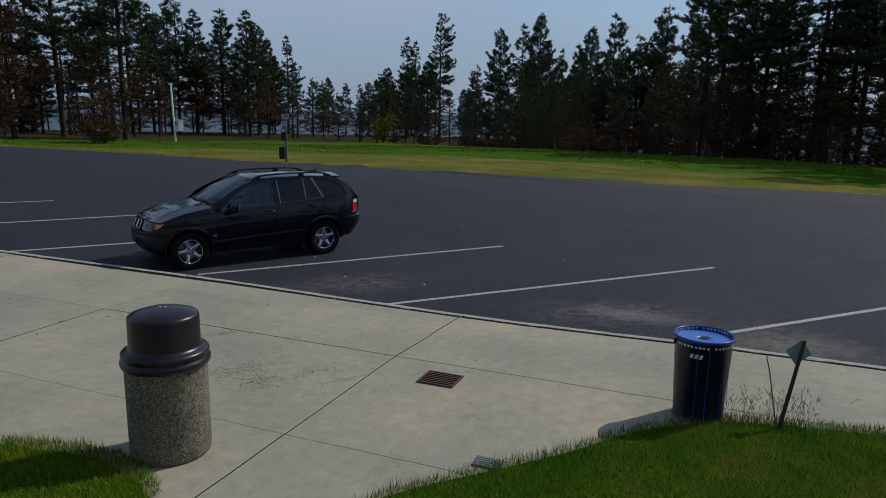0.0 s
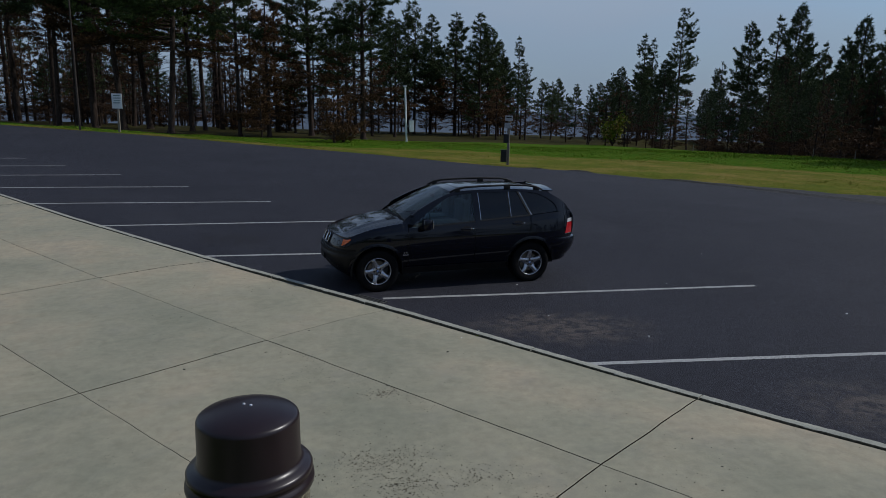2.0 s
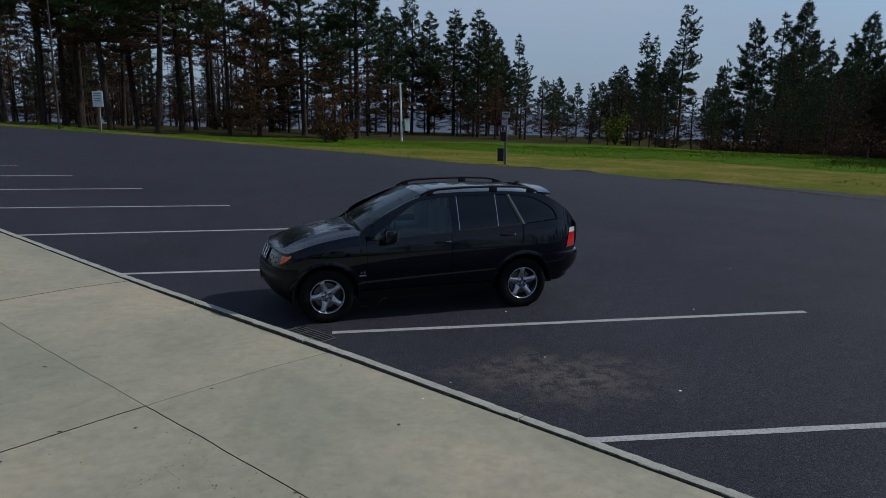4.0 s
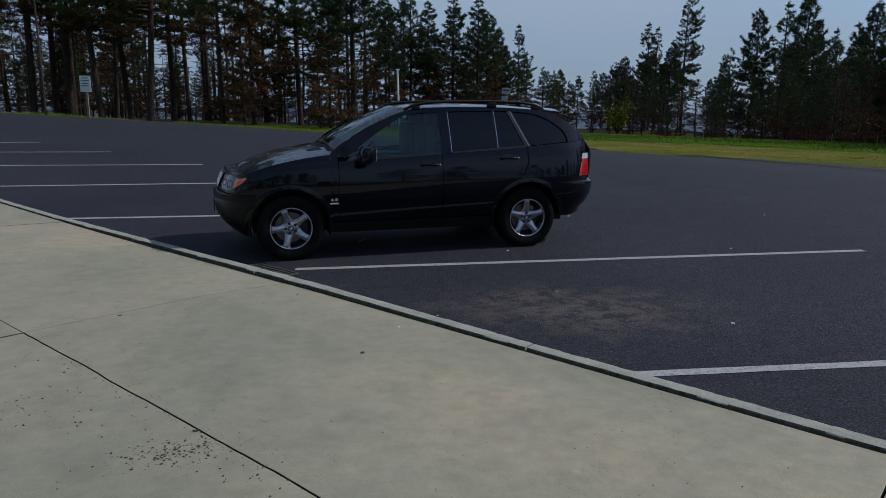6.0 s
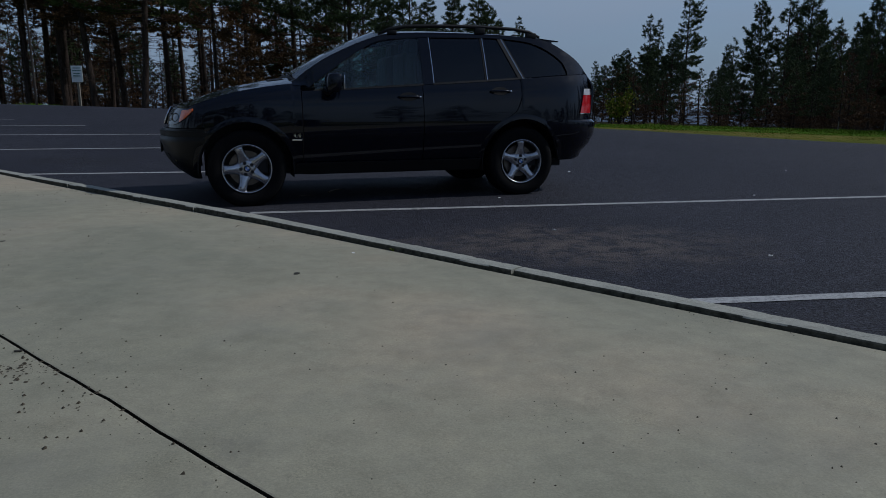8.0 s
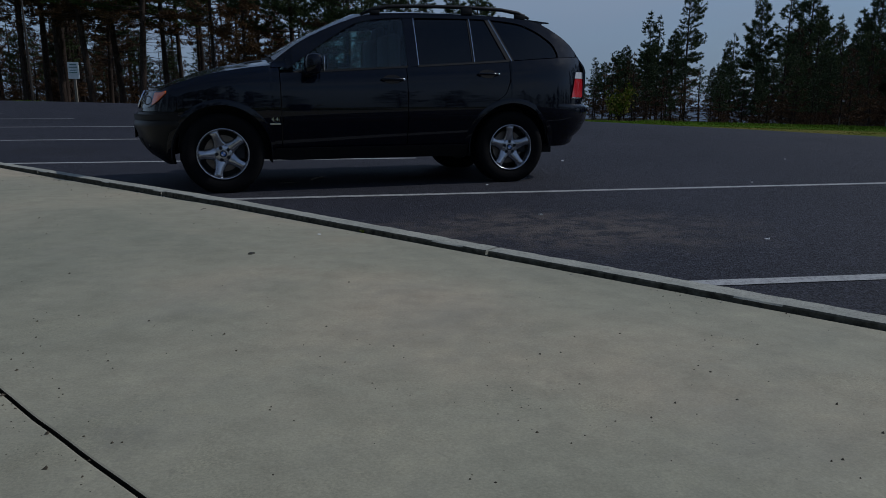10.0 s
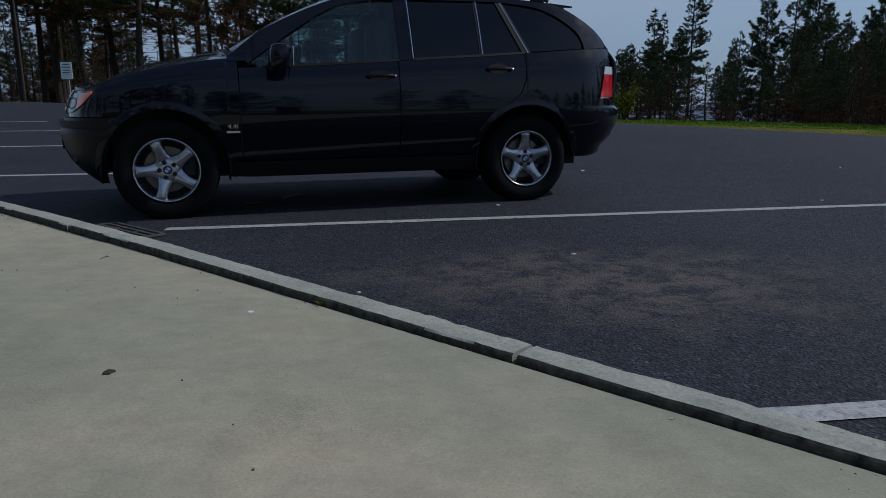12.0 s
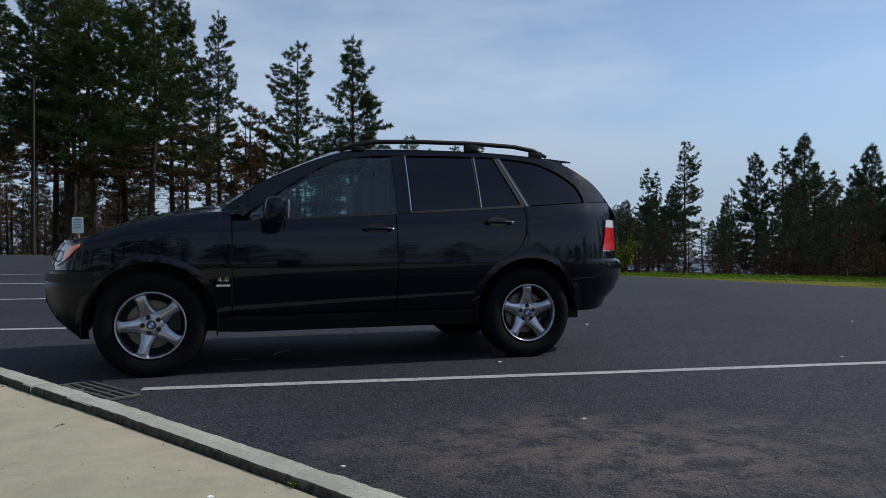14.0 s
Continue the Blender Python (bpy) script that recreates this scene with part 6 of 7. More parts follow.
def build_car():
    car = thing("car", "black-green five-door SUV with silver five-spoke wheels, parked nose to the kerb", "car")
    car.matrix_basis = pose(0, 0.91, 0)
    P = lambda name, bm, mat, parent=car, label="", smooth=True: part(name, bm, mat, parent, label, smooth)
    # dark inner tub
    for sx, sy, sz, at in ((3.80, 1.22, 0.66, (1.52, 0, 0.61)), (1.80, 1.58, 0.66, (1.39, 0, 0.64)), (1.05, 1.56, 0.22, (3.0, 0, 0.98)), (0.76, 1.50, 0.11, (0.095, 0, 0.88)), (0.18, 1.3, 0.28, (-0.52, 0, 0.60)), (0.25, 1.4, 0.33, (3.40, 0, 0.62))):
        P("underbody", box_bm(sx, sy, sz, at), INTERIOR, smooth=False)
    # wheel arch liners
    for cx in (0.0, BASE_X):
        for sgn in (-1, 1):
            bm = skin_bm(lambda a, y: (cx + 0.435 * math.cos(a), sgn * y, ARCH_Z + 0.435 * math.sin(a)), spread(-0.20 if cx == 0 else 0.04, math.pi + 0.18, 24), (0.60, 0.88), lambda a, y: (0.01 * math.cos(a), 0, 0.01 * math.sin(a)))
            P("arch_liner", fixed(bm), TRIM_BLACK)
    for sgn in (-1, 1):
        # front wing
        xs = spread(-0.36, 0.44, 30) + [0.4449, 0.4455, 0.48, 0.528]
        P("front_wing", side_skin(xs, lambda x: max(0.30, arch(x, 0)), hood_edge, 20, sgn), PAINT)
        # doors, with a gap between the panels
        door = P("front_door", side_skin(spread(0.536, 1.727, 30), lambda x: 0.395, lambda x: belt(x) - 0.004, 24, sgn), PAINT)
        zs = spread(0.395, 1.0, 18) + spread(1.03, 1.16, 5)

        def rear_f(s, v):
            z0 = 0.395 + v * (1.0 - 0.395)
            xr = lerp_table(DOOR_REAR, z0 if v < 0.999 else 1.0)
            x = 1.735 + (xr - 1.735) * s
            top = belt(x) - 0.004
            z = 0.395 + (top - 0.395) * v
            xr = lerp_table(DOOR_REAR, z)
            x = 1.735 + (xr - 1.735) * s
            return (x, sgn * side_w(x, z), z)
        rdoor = P("rear_door", fixed(skin_bm(rear_f, spread(0, 1, 26), spread(0, 1, 26), lambda s, v: (0, -sgn * 0.02, 0))), PAINT)

        def q_low(x):
            return max(0.785, arch(x, BASE_X, 0.455))

        def q_high(x):
            return lerp_table(SEAM_LOW, x) if x < 2.806 else belt(x) - 0.002
        xs = spread(2.66, 2.80, 9) + [2.8055, 2.8065] + spread(2.83, 3.28, 14) + spread(3.30, 3.69, 16)
        P("rear_wing", side_skin(xs, q_low, q_high, 16, sgn), PAINT)
        # window frame and roof side
        xs = spread(0.46, 1.5, 36) + spread(1.55, 2.9, 20) + spread(2.95, 3.37, 16) + [3.3725] + spread(3.40, 3.69, 10)
        P("roof_side", side_skin(xs, lambda x: max(belt(x) - 0.002, win_top(x)) if x > 0.60 and x < 3.3722 else (belt(x) + 0.002 if x > 3 else min(hood_edge(x) - 0.02, roof_edge(x) - 0.01)), roof_edge, 5, sgn, 0.004), PAINT)
        # sill and strips
        P("sill", side_skin(spread(0.43, 2.365, 30), lambda x: 0.285 + 0.012 * math.exp(-((x - 0.43) / 0.1) ** 2), lambda x: 0.388, 6, sgn, 0.012, 0.05), TRIM_BLACK)
        P("sill_ledge", side_skin(spread(0.47, 2.36, 24), lambda x: 0.372, lambda x: 0.402, 4, sgn, 0.024, 0.03), TRIM_BLACK)
        for x0, x1, parent in ((0.545, 1.72, door), (1.742, 2.44, rdoor)):
            P("rub_strip", side_skin(spread(x0, x1, 14), lambda x: 0.642 + 0.008 * (x - 0.5), lambda x: 0.672 + 0.008 * (x - 0.5), 4, sgn, 0.011, 0.02), PAINT, parent)
        # arch flares
        for cx, r0, a0, a1 in ((0.0, 0.438, -0.15, math.pi + 0.02), (BASE_X, 0.446, 0.0, math.pi + 0.12)):
            def flare(a, v):
                r = r0 + 0.048 * v
                x, z = cx + r * math.cos(a), ARCH_Z + r * math.sin(a)
                return (x, sgn * (side_w(x, z) + 0.009 * (1 - v) ** 0.6 + 0.004), z)
            P("arch_flare", fixed(skin_bm(flare, spread(a0, a1, 40), spread(0, 1, 6), lambda a, v: (0, -sgn * 0.03, 0))), PAINT)
        # glass
        def pane(name, xl0, xl1, xr0, xr1, mat, parent):
            def f(s, v):
                x = (xl0 + (xl1 - xl0) * v) * (1 - s) + (xr0 + (xr1 - xr0) * v) * s
                lo, hi = belt(x) + 0.006, max(win_top(x) - 0.003, belt(x) + 0.008)
                z = lo + (hi - lo) * v
                return (x, sgn * (side_w(x, z) - 0.012), z)
            ob = P(name, fixed(skin_bm(f, spread(0, 1, 26), spread(0, 1, 12), lambda s, v: (0, -sgn * 0.004, 0))), mat, parent)
            ob.visible_shadow = False
            return ob
        pane("front_window", 0.66, 0.66, 1.748, 1.748, GLASS_CLEAR, door)
        pane("rear_window", 1.872, 1.872, 2.415, 2.415, GLASS_DARK, rdoor)
        pane("quarter_light", 2.440, 2.440, 2.795, 2.610, GLASS_DARK, rdoor)
        pane("side_window", 2.850, 2.655, 3.372, 3.372, GLASS_DARK, car)
        # pillars and bright strips between the panes
        def strip(name, xa0, xa1, xb0, xb1, mat, out, z_lo=0.0, parent=car):
            def f(s, v):
                x = (xa0 + (xa1 - xa0) * v) * (1 - s) + (xb0 + (xb1 - xb0) * v) * s
                lo, hi = belt(x) - z_lo, win_top(x) + 0.002
                z = lo + (hi - lo) * v
                return (x, sgn * (side_w(x, z) + out), z)
            return P(name, fixed(skin_bm(f, (0, 0.5, 1), spread(0, 1, 12), lambda s, v: (0, -sgn * 0.02, 0))), mat, parent)
        strip("pillar", 1.745, 1.745, 1.845, 1.845, PAINT, 0.0)
        strip("pillar", 2.412, 2.412, 2.442, 2.442, TRIM_BLACK, -0.004)
        strip("pillar", 2.785, 2.600, 2.858, 2.665, TRIM_BLACK, 0.0)
        strip("bright_strip", 1.851, 1.851, 1.858, 1.858, CHROME, 0.002)
        strip("bright_strip", 2.431, 2.431, 2.437, 2.437, CHROME, 0.001)
        strip("bright_strip", 2.830, 2.638, 2.838, 2.646, CHROME, 0.003)
        for x0, x1, par in ((0.70, 1.745, door), (1.85, 2.80, rdoor)):
            P("window_seal", side_skin(spread(x0, x1, 16), lambda x: belt(x) - 0.006, lambda x: belt(x) + 0.012, 3, sgn, 0.004, 0.02), TRIM_BLACK, par)
        # handles over flat dark ovals that stand for the shade in their recesses
        for hx, hz, par in ((1.585, 1.028, door), (2.565, 1.086, rdoor)):
            outline = [(hx + 0.085 * math.cos(a) * (1.0 if math.cos(a) > 0 else 1.15), hz + 0.004 + 0.042 * math.sin(a)) for a in spread(0, math.tau * 15 / 16, 16)]
            bm = bmesh.new()
            bm.faces.new([bm.verts.new((x, sgn * (side_w(x, z) + 0.0025), z)) for x, z in outline])
            bmesh.ops.triangulate(bm, faces=bm.faces)
            P("handle_recess", fixed(bm), TRIM_BLACK, par, "", False)
            w = side_w(hx, hz)
            h = P("door_handle", tube_bm([(hx - 0.115, sgn * (w + 0.006), hz - 0.002), (hx - 0.09, sgn * (w + 0.028), hz), (hx, sgn * (w + 0.036), hz + 0.003), (hx + 0.085, sgn * (w + 0.030), hz + 0.002), (hx + 0.105, sgn * (w + 0.006), hz)], [0.010, 0.013, 0.014, 0.013, 0.010], 10), PAINT, par)
            P("lock_cap", lathe_bm([(0.0, 0.0), (0.013, 0.0), (0.012, 0.008), (0.0, 0.010)], 14), CHROME, h, "bright lock").matrix_basis = pose(hx + 0.108, sgn * (w + 0.012), hz, 90 if sgn < 0 else -90)
        # mirror
        bm = box_bm(0.15, 0.22, 0.19, (0, 0, 0), 0.055)
        bmesh.ops.subdivide_edges(bm, edges=bm.edges[:], cuts=1, use_grid_fill=True)
        bmesh.ops.smooth_vert(bm, verts=bm.verts, factor=0.4, use_axis_x=True, use_axis_y=True, use_axis_z=True)
        for v in bm.verts:
            v.co.x += 0.10 * v.co.z - 0.02
        bmesh.ops.translate(bm, vec=(0.835, sgn * 1.03, 1.155), verts=bm.verts)
        mir = P("wing_mirror", bm, PAINT, door)
        P("mirror_foot", tube_bm([(0.78, sgn * 0.88, 1.085), (0.80, sgn * 0.95, 1.095), (0.82, sgn * 1.02, 1.11)], [0.05, 0.042, 0.04], 10), TRIM_BLACK, mir)
        P("mirror_glass", box_bm(0.008, 0.17, 0.13, (0.907, sgn * 1.03, 1.16), 0.003), CHROME, mir)
        # roof rail on two feet
        ry = sgn * 0.655
        rail = P("roof_rail", tube_bm([(1.34, ry, 1.640), (1.46, ry, 1.692), (1.62, ry, 1.722), (1.95, ry, 1.737), (2.42, ry, 1.742), (2.80, ry, 1.730), (2.98, ry, 1.704), (3.10, ry, 1.655)], [0.014, 0.020, 0.019, 0.018, 0.018, 0.018, 0.019, 0.014], 10), TRIM_BLACK)
        P("rail_foot", box_bm(0.12, 0.035, 0.07, (2.42, ry, 1.705), 0.012), TRIM_BLACK, rail)
        P("rail_foot", box_bm(0.10, 0.035, 0.05, (1.48, ry, 1.668), 0.012), TRIM_BLACK, rail)
        P("rail_foot", box_bm(0.12, 0.035, 0.06, (3.0, ry, 1.668), 0.012), TRIM_BLACK, rail)
        # tail light
        tl = P("tail_light", side_skin_z(spread(0.862, 1.052, 8), lambda z: 3.520 + 0.30 * (z - 0.862), lambda z: lerp_table(REAR_LINE, z) - 0.02, 12, sgn, 0.012, 0.04), LAMP_RED, car, "red tail lamp")
        P("reversing_lamp", side_skin_z(spread(1.056, 1.122, 5), lambda z: 3.578 + 0.35 * (z - 1.056), lambda z: lerp_table(REAR_LINE, z) - 0.02, 10, sgn, 0.011, 0.04), LAMP_WHITE, tl, "clear upper lens")
        P("lamp_edge", side_skin_z((0.852, 0.861), lambda z: 3.522, lambda z: lerp_table(REAR_LINE, z) - 0.02, 10, sgn, 0.010, 0.03), CHROME, tl)

        def tail_back(e, v):
            z = 0.866 + 0.25 * v
            x = lerp_table(REAR_LINE, z)
            return (x + 0.075 * (1 - e**3) ** 0.5 - 0.005, sgn * e * side_w(x, z), z)
        P("lens_back", fixed(skin_bm(tail_back, spread(0.72, 0.985, 8), spread(0, 0.74, 6), lambda e, v: (-0.03, 0, 0))), LAMP_RED, tl, "red tail lamp")
        # engine mark on the wing: a number over a bar
        if sgn < 0:
            txt = bpy.data.curves.new("engine_mark", "FONT")
            txt.body, txt.size, txt.extrude, txt.align_x = "4.4i", 0.052, 0.002, "CENTER"
            tmp = new("tmp", txt)
            me = bpy.data.meshes.new_from_object(tmp.evaluated_get(bpy.context.evaluated_depsgraph_get()))
            bpy.data.objects.remove(tmp)
            me.materials.clear()
            me.materials.append(CHROME)
            mark = new("engine_mark", me)
            mark.parent = car
            mark["label"] = "chrome number on the wing"
            mark.matrix_basis = pose(0.473, -side_w(0.47, 0.655) - 0.003, 0.650, 90, 0, 0)
            P("mark_bar", box_bm(0.095, 0.005, 0.016, (0.473, -side_w(0.47, 0.628) - 0.003, 0.626), 0.001), CHROME, car, "chrome bar", False)
        else:
            P("mark_bar", box_bm(0.095, 0.005, 0.016, (0.473, side_w(0.47, 0.628) + 0.003, 0.626), 0.001), CHROME, car, "chrome bar", False)
    # bonnet
    def hood_front(e):
        return -0.36 - 0.292 * (1 - abs(e) ** 2.3) ** 0.5

    def hood_f(e, v):
        x = hood_front(e) + (0.53 - 0.10 * (1 - e * e) - hood_front(e)) * v
        z = hood_edge(x) + (0.052 + 0.022 * v) * (1 - abs(e) ** 2.4) - 0.02 * (1 - v) ** 4 * (1 - abs(e) ** 4)
        ridge = 0.010 * math.exp(-((abs(e) - 0.55) / 0.07) ** 2) * min(1, v * 3)
        return (x, e * side_w(max(x, -0.36), hood_edge(x)), z + ridge)
    hood = P("bonnet", fixed(skin_bm(hood_f, etas(41), spread(0, 1, 26), lambda e, v: (0, 0, -0.02))), PAINT)
    for sgn in (-1, 1):
        bm = fixed(skin_bm(lambda s, v: tuple(Vector(hood_f(sgn * (0.50 + 0.13 * s + 0.02 * v), 0.80 + 0.14 * v)) + Vector((0, 0, 0.004))), spread(0, 1, 6), spread(0, 1, 6), lambda s, v: (0, 0, -0.006)))
        P("air_vent", bm, TRIM_BLACK, hood, "black vent on the bonnet")
    # nose panel between bonnet and bumper
    def fascia_f(e, v):
        top = hood_f(e, 0)
        z = 0.742 + (top[2] - 0.004 - 0.742) * v
        xm = -0.748 + 0.090 * v**1.5
        p = front_point(e, z, xm, 0.0, nose_corner(0.742) * (1 - v) - 0.36 * v)
        return p
    P("nose_panel", fixed(skin_bm(fascia_f, etas(41), spread(0, 1, 10), lambda e, v: (0.02, 0, 0))), PAINT)
    for sgn in (-1, 1):
        # headlamp with its amber corner, set in the nose panel
        def lens(e, v, out):
            s = max(0.0, (e - 0.62) / 0.335)
            lo, hi = 0.14 + 0.62 * s**2.6, 0.80 + 0.06 * s
            q = fascia_f(sgn * e, lo + (hi - lo) * v)
            return (q[0] - out * (1.2 - e), q[1] + sgn * out * e, q[2])
        lamp = P("headlight", fixed(skin_bm(lambda e, v: lens(e, v, 0.010), etas(18, 0.36, 0.80), spread(0, 1, 7), lambda e, v: (0.02, -sgn * 0.01, 0))), LAMP_GLASS, car, "clear headlamp")
        for e, r in ((0.48, 0.040), (0.68, 0.042)):
            q = lens(e, 0.5, 0.012)
            P("headlight_ring", lathe_bm([(r * 0.82, 0.0), (r, 0.0), (r, 0.006), (r * 0.82, 0.006)], 24), ALLOY_DARK, lamp).matrix_basis = pose(q[0], q[1], q[2], 0, -78, sgn * (14 if e < 0.6 else 26))
        P("turn_signal", fixed(skin_bm(lambda e, v: lens(e, v, 0.011), etas(14, 0.802, 0.955), spread(0, 1, 7), lambda e, v: (0.02, -sgn * 0.02, 0))), LAMP_AMBER, lamp, "amber turn signal")
    for sgn in (-1, 1):
        g = P("grille", fixed(skin_bm(lambda s, v: (lambda p: (p[0] - 0.012, sgn * (0.02 + 0.185 * s), p[2]))(fascia_f(0.12, 0.12 + 0.72 * v)), spread(0, 1, 6), spread(0, 1, 6), lambda s, v: (0.01, 0, 0))), DARK_BOX, car, "dark kidney-shaped grille with bright frame")
        ring = []
        for k in range(20):
            a = math.tau * k / 20
            cy = sgn * 0.1125 + 0.098 * math.copysign(abs(math.cos(a)) ** 0.6, math.cos(a))
            v = 0.48 + 0.37 * math.copysign(abs(math.sin(a)) ** 0.6, math.sin(a))
            q = fascia_f(0.12, v)
            ring.append((q[0] - 0.018, cy, q[2]))
        P("grille_frame", tube_bm(ring + ring[:1], 0.010, 6, False), CHROME, g)
        for k in range(7):
            y = sgn * (0.035 + 0.026 * k)
            a, b = fascia_f(0.12, 0.14), fascia_f(0.12, 0.82)
            P("grille_slat", tube_bm([(a[0] - 0.016, y, a[2]), (b[0] - 0.016, y, b[2])], 0.006, 5), TRIM_BLACK, g)
    # bumpers
    XM = ((0.265, -0.56), (0.33, -0.665), (0.42, -0.752), (0.52, -0.798), (0.60, -0.806), (0.64, -0.806), (0.67, -0.798), (0.735, -0.775))
    zs = [0.268, 0.29, 0.33, 0.38, 0.43, 0.50, 0.56, 0.60, 0.64, 0.67, 0.70, 0.735]
    fb = P("front_bumper", fixed(skin_bm(lambda e, z: front_point(e, z, lerp_table(XM, z), 0.012 if 0.59 < z < 0.66 else 0.0), etas(45), zs, lambda e, z: (0.03, 0, 0))), BUMPER, car, "satin dark bumper skin")
    P("bumper_strip", fixed(skin_bm(lambda e, z: front_point(e, z, -0.803, 0.012), etas(41), spread(0.665, 0.715, 4), lambda e, z: (0.03, 0, 0))), TRIM_BLACK, fb)
    P("air_intake", fixed(skin_bm(lambda e, z: front_point(e, z, lerp_table(XM, z), 0.006), etas(21, -0.6, 0.6), spread(0.34, 0.50, 4), lambda e, z: (0.02, 0, 0))), DARK_BOX, fb)
    P("number_plate", box_bm(0.012, 0.32, 0.12, (-0.782, 0, 0.55), 0.004), TRIM_BLACK, fb, "blank dark plate holder", False)
    for sgn in (-1, 1):
        P("fog_lamp", lathe_bm([(0.0, 0.0), (0.045, 0.0), (0.048, 0.02), (0.0, 0.02)], 20), LAMP_GLASS, fb).matrix_basis = pose(-0.600, sgn * 0.58, 0.44, 0, -90, sgn * 28)
    XB = ((0.36, 3.66), (0.385, 3.715), (0.45, 3.735), (0.475, 3.775), (0.50, 3.80), (0.53, 3.835), (0.62, 3.872), (0.74, 3.895), (0.775, 3.88), (0.79, 3.84))

    def rear_corner(z):
        d = 0.452**2 - (z - ARCH_Z) ** 2
        return BASE_X + max(0.30, math.sqrt(max(0, d)))
    rb = P("rear_bumper", fixed(skin_bm(lambda e, z: rear_point(e, z, lerp_table(XB, z), rear_corner(z), 0.010 if z > 0.60 else 0.0), etas(41), [0.36, 0.372, 0.385, 0.42, 0.45, 0.462, 0.475, 0.50, 0.53, 0.57, 0.62, 0.68, 0.74, 0.765, 0.782, 0.79], lambda e, z: (-0.03, 0, 0))), PAINT)
    P("bumper_top", fixed(skin_bm(lambda e, v: rear_point(e, 0.788 - 0.006 * v, 3.62 + 0.20 * v, 3.15 + 0.002 * v, 0.004), etas(31), (0, 1), lambda e, v: (0, 0, -0.02))), PAINT, rb)
    for sgn in (-1, 1):
        P("exhaust_pipe", tube_bm([(3.35, sgn * 0.55, 0.40), (3.66, sgn * 0.55, 0.40)], 0.028, 14), GREY_IRON, car)
    # roof, screens, tailgate
    def roof_f(e, v):
        x0 = 1.385 - 0.07 * (1 - e * e)
        x = x0 + (3.235 + 0.05 * (1 - e * e) - x0) * v
        xe = min(max(x, 1.36), 3.20)
        return (x, e * side_w(xe, roof_edge(xe)), roof_edge(xe) + 0.050 * (1 - abs(e) ** 2.6) * (1 - 0.3 * v) + 0.003)
    roof = P("roof", fixed(skin_bm(roof_f, etas(31), spread(0, 1, 36), lambda e, v: (0, 0, -0.02))), PAINT)
    P("sunroof", fixed(skin_bm(lambda e, v: tuple(Vector(roof_f(e, 0.10 + 0.30 * v)) + Vector((0, 0, 0.004))), spread(-0.62, 0.62, 14), spread(0, 1, 10), lambda e, v: (0, 0, -0.006))), PAINT, roof, "glossy dark sunroof panel")

    def screen_f(e, v):
        a = Vector(hood_f(e, 1.0)) + Vector((-0.01, 0, 0.004))
        a.y = e * (side_w(0.5, 1.15) - 0.035)
        x1 = 1.38 - 0.07 * (1 - e * e)
        b = Vector((x1, e * (side_w(1.38, 1.635) - 0.012), roof_edge(1.38) + 0.048 * (1 - abs(e) ** 2.6)))
        return a.lerp(b, v) + Vector((-0.009, 0, 0.022)) * math.sin(math.pi * v)
    ws = P("windscreen", fixed(skin_bm(screen_f, spread(-1, 1, 31), spread(0, 1, 16), lambda e, v: (0.003, 0, -0.005))), GLASS_CLEAR)
    ws.visible_shadow = False
    P("screen_surround", fixed(skin_bm(lambda e, v: tuple(Vector(screen_f(e, 0.03 * v)) + Vector((0, 0, 0.004))), spread(-1, 1, 25), (0, 1), lambda e, v: (0, 0, -0.01))), TRIM_BLACK, ws)
    for e0, e1 in ((-0.72, -0.05), (0.02, 0.62)):
        pts = [tuple(Vector(screen_f(e0 + (e1 - e0) * t, 0.03 + 0.05 * t)) + Vector((-0.008, 0, 0.014))) for t in spread(0, 1, 8)]
        P("wiper", tube_bm(pts, 0.008, 6), TRIM_BLACK)

    def gate_f(e, v):
        z = 0.785 + (1.615 - 0.785) * v
        x = spline_table(REAR_LINE, z)
        w = side_w(min(x, 3.68), z) - 0.004
        return (x + 0.070 * (1 - abs(e) ** 3.0) ** 0.7 - 0.012, e * w, z)
    gate = P("tailgate", fixed(skin_bm(gate_f, etas(31), spread(0, 1, 28), lambda e, v: (-0.02, 0, 0))), PAINT)
    rw = P("rear_screen", fixed(skin_bm(lambda e, v: tuple(Vector(gate_f(e, 0.60 + 0.34 * v)) + Vector((0.006, 0, 0.003))), spread(-0.86, 0.86, 21), spread(0, 1, 10), lambda e, v: (-0.004, 0, 0))), GLASS_DARK, gate)
    P("spoiler", fixed(skin_bm(lambda e, v: (3.14 + 0.25 * v - 0.05 * e * e * v, e * 0.64, roof_edge(3.14) + 0.045 * (1 - abs(e) ** 2.6) + 0.022 - 0.018 * v), spread(-1, 1, 21), spread(0, 1, 8), lambda e, v: (0, 0, -0.035 + 0.022 * v))), PAINT, gate, "roof spoiler")
    P("antenna", tube_bm([(3.05, 0, 1.70), (3.09, 0, 1.73), (3.13, 0, 1.735)], [0.025, 0.014, 0.006], 8), TRIM_BLACK, roof)
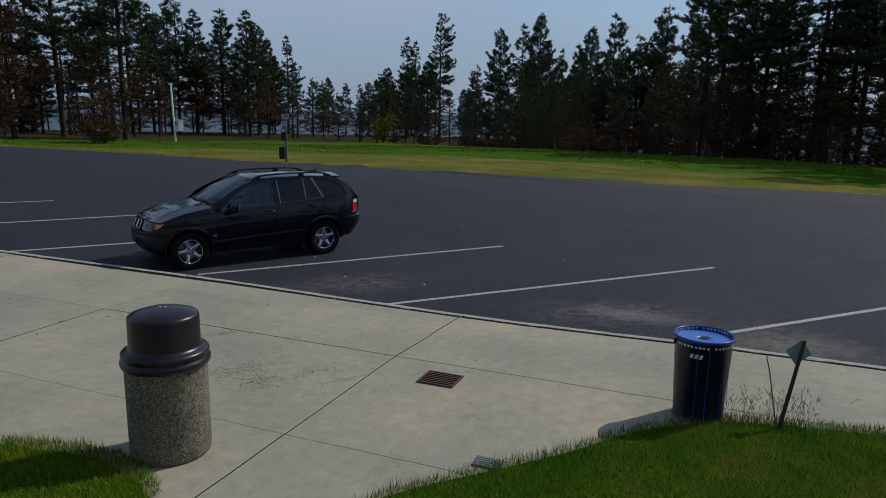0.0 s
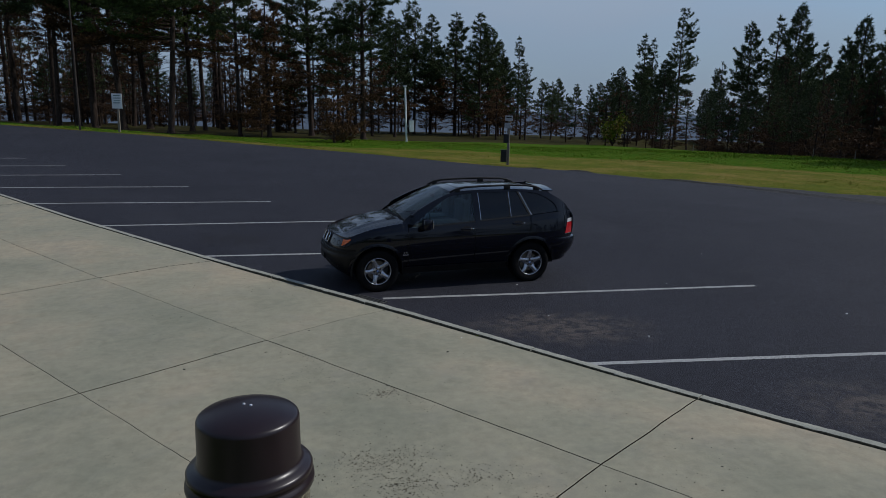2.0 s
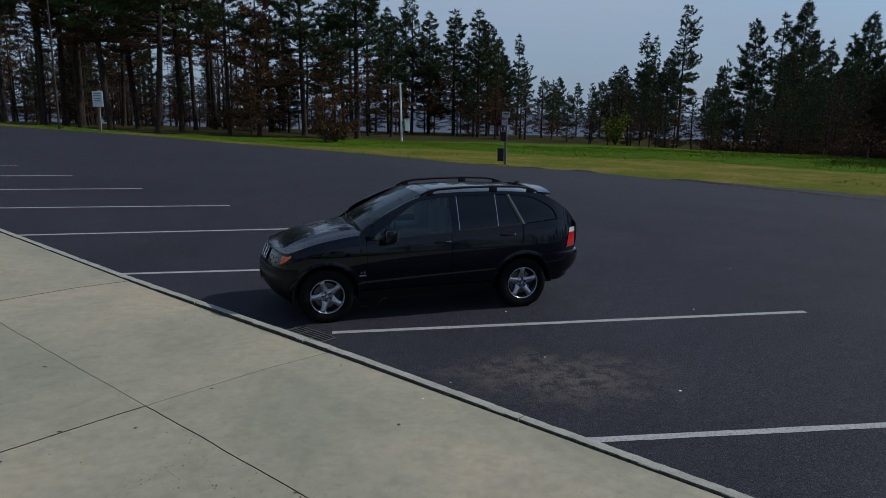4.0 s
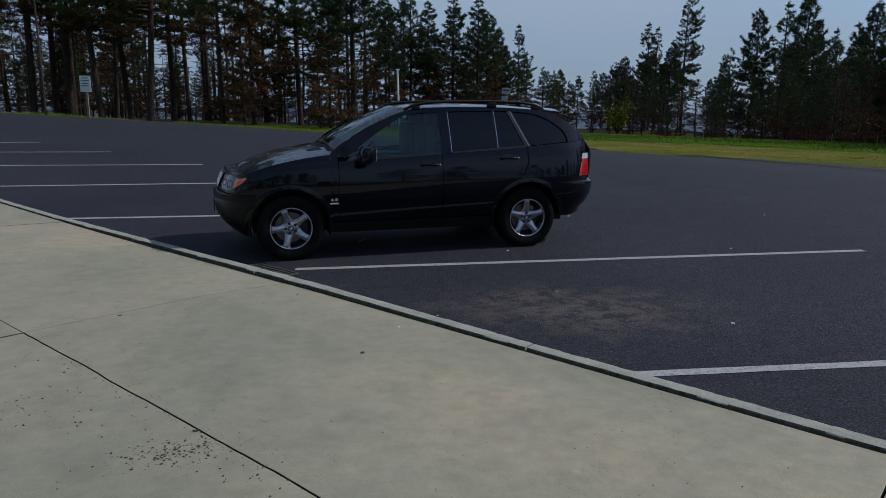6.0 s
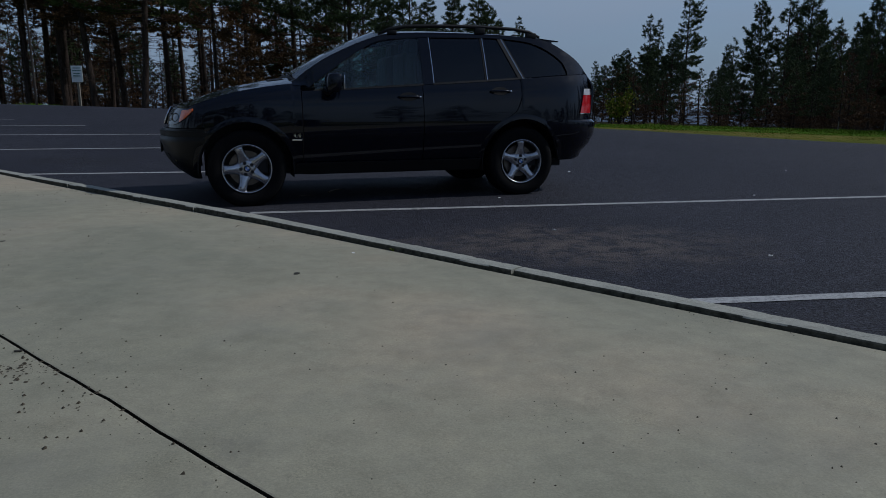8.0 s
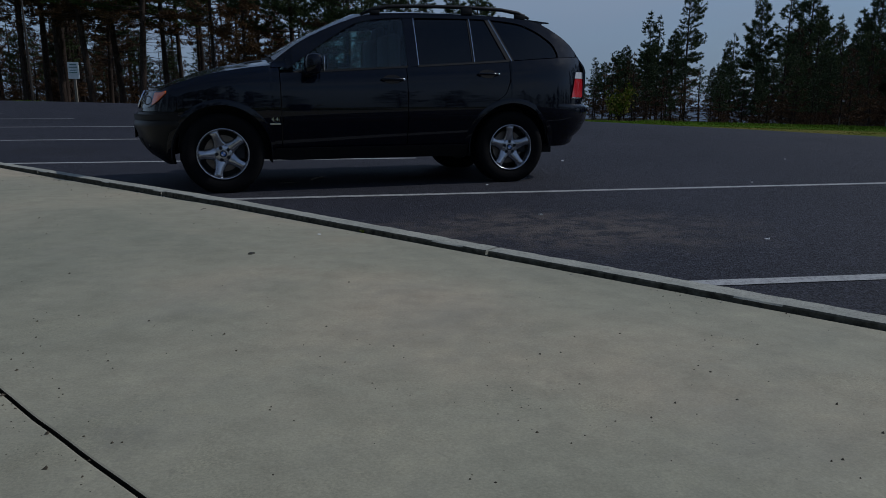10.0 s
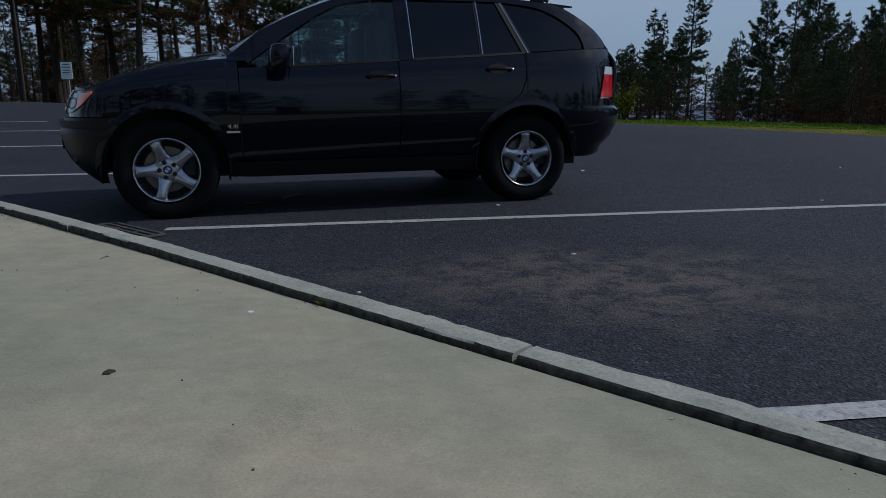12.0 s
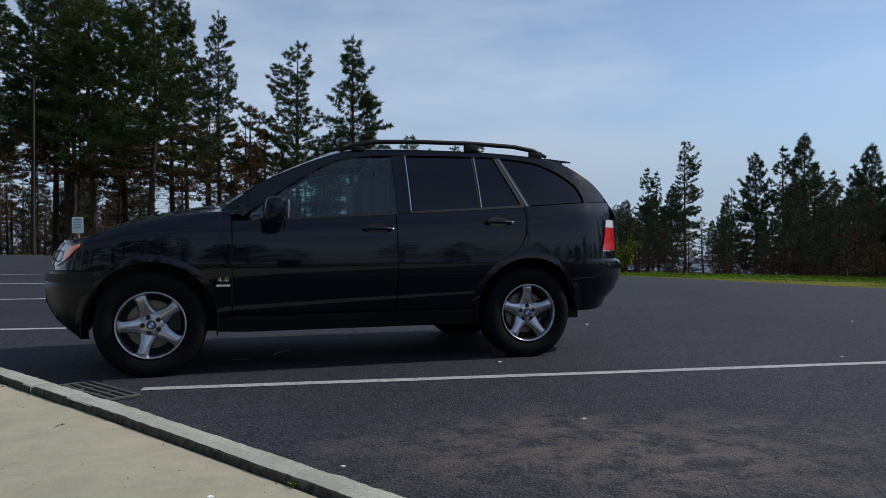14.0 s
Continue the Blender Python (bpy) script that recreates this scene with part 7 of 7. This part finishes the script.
    # inside
    for sgn in (-1, 1):
        seat = P("seat", box_bm(0.50, 0.50, 0.16, (1.40, sgn * 0.37, 1.02), 0.05), SEAT)
        P("seat_back", box_bm(0.14, 0.50, 0.60, (1.68, sgn * 0.37, 1.18), 0.05, None), SEAT, seat)
        P("headrest", box_bm(0.10, 0.26, 0.18, (1.75, sgn * 0.37, 1.53), 0.04), SEAT, seat)
        P("headrest", box_bm(0.10, 0.24, 0.14, (2.62, sgn * 0.37, 1.42), 0.04), SEAT, seat)
    P("rear_bench", box_bm(0.18, 1.30, 0.55, (2.52, 0, 1.12), 0.06), SEAT)
    P("dashboard", box_bm(0.50, 1.50, 0.20, (0.72, 0, 1.02), 0.06), INTERIOR)
    ring = [(0.99 + 0.05 * math.sin(a), -0.37 + 0.18 * math.cos(a), 1.10 + 0.17 * math.sin(a)) for a in spread(0, math.tau, 25)]
    P("steering_wheel", tube_bm(ring, 0.016, 8, False), INTERIOR)
    P("inside_mirror", box_bm(0.03, 0.22, 0.06, (1.22, 0, 1.52), 0.012), INTERIOR)
    # wheels
    build_wheel("wheel", car, 0.0, -0.782, 38, -1)
    build_wheel("wheel", car, BASE_X, -0.782, 18, -1)
    build_wheel("wheel", car, 0.0, 0.782, 10, 1)
    build_wheel("wheel", car, BASE_X, 0.782, 50, 1)


build_car()


def build_far_truck():
    x, y = 21.2, 117.0
    root = thing("pickup_truck", "dark pickup truck parked under the trees with pale headlights", "truck")
    root.matrix_basis = pose(x, y, land_z(x, y), 0, 0, 185)
    body = prism_bm([(-2.4, 0.5), (2.4, 0.5), (2.45, 0.95), (1.3, 1.08), (0.75, 1.62), (-0.55, 1.66), (-0.75, 1.10), (-2.4, 1.08)], 1.6, "y", 0.04)
    bmesh.ops.translate(body, vec=(0, -0.8, 0), verts=body.verts)
    part("body", body, DARK_BOX, root)
    for sy in (-0.82, 0.80):
        part("side_window", box_bm(1.0, 0.03, 0.34, (0.05, sy, 1.36), 0.01), GLASS_DARK, root)
    for wx in (-1.5, 1.5):
        for wy in (-0.72, 0.72):
            w = lathe_bm([(0.0, -0.11), (0.34, -0.11), (0.36, -0.06), (0.36, 0.06), (0.34, 0.11), (0.0, 0.11)], 20, "y")
            bmesh.ops.translate(w, vec=(wx, wy, 0.36), verts=w.verts)
            part("wheel", w, RUBBER, root)
    for wy in (-0.6, 0.6):
        part("headlight", box_bm(0.05, 0.3, 0.16, (2.44, wy, 0.82), 0.02), LAMP_WHITE, root)


build_far_truck()
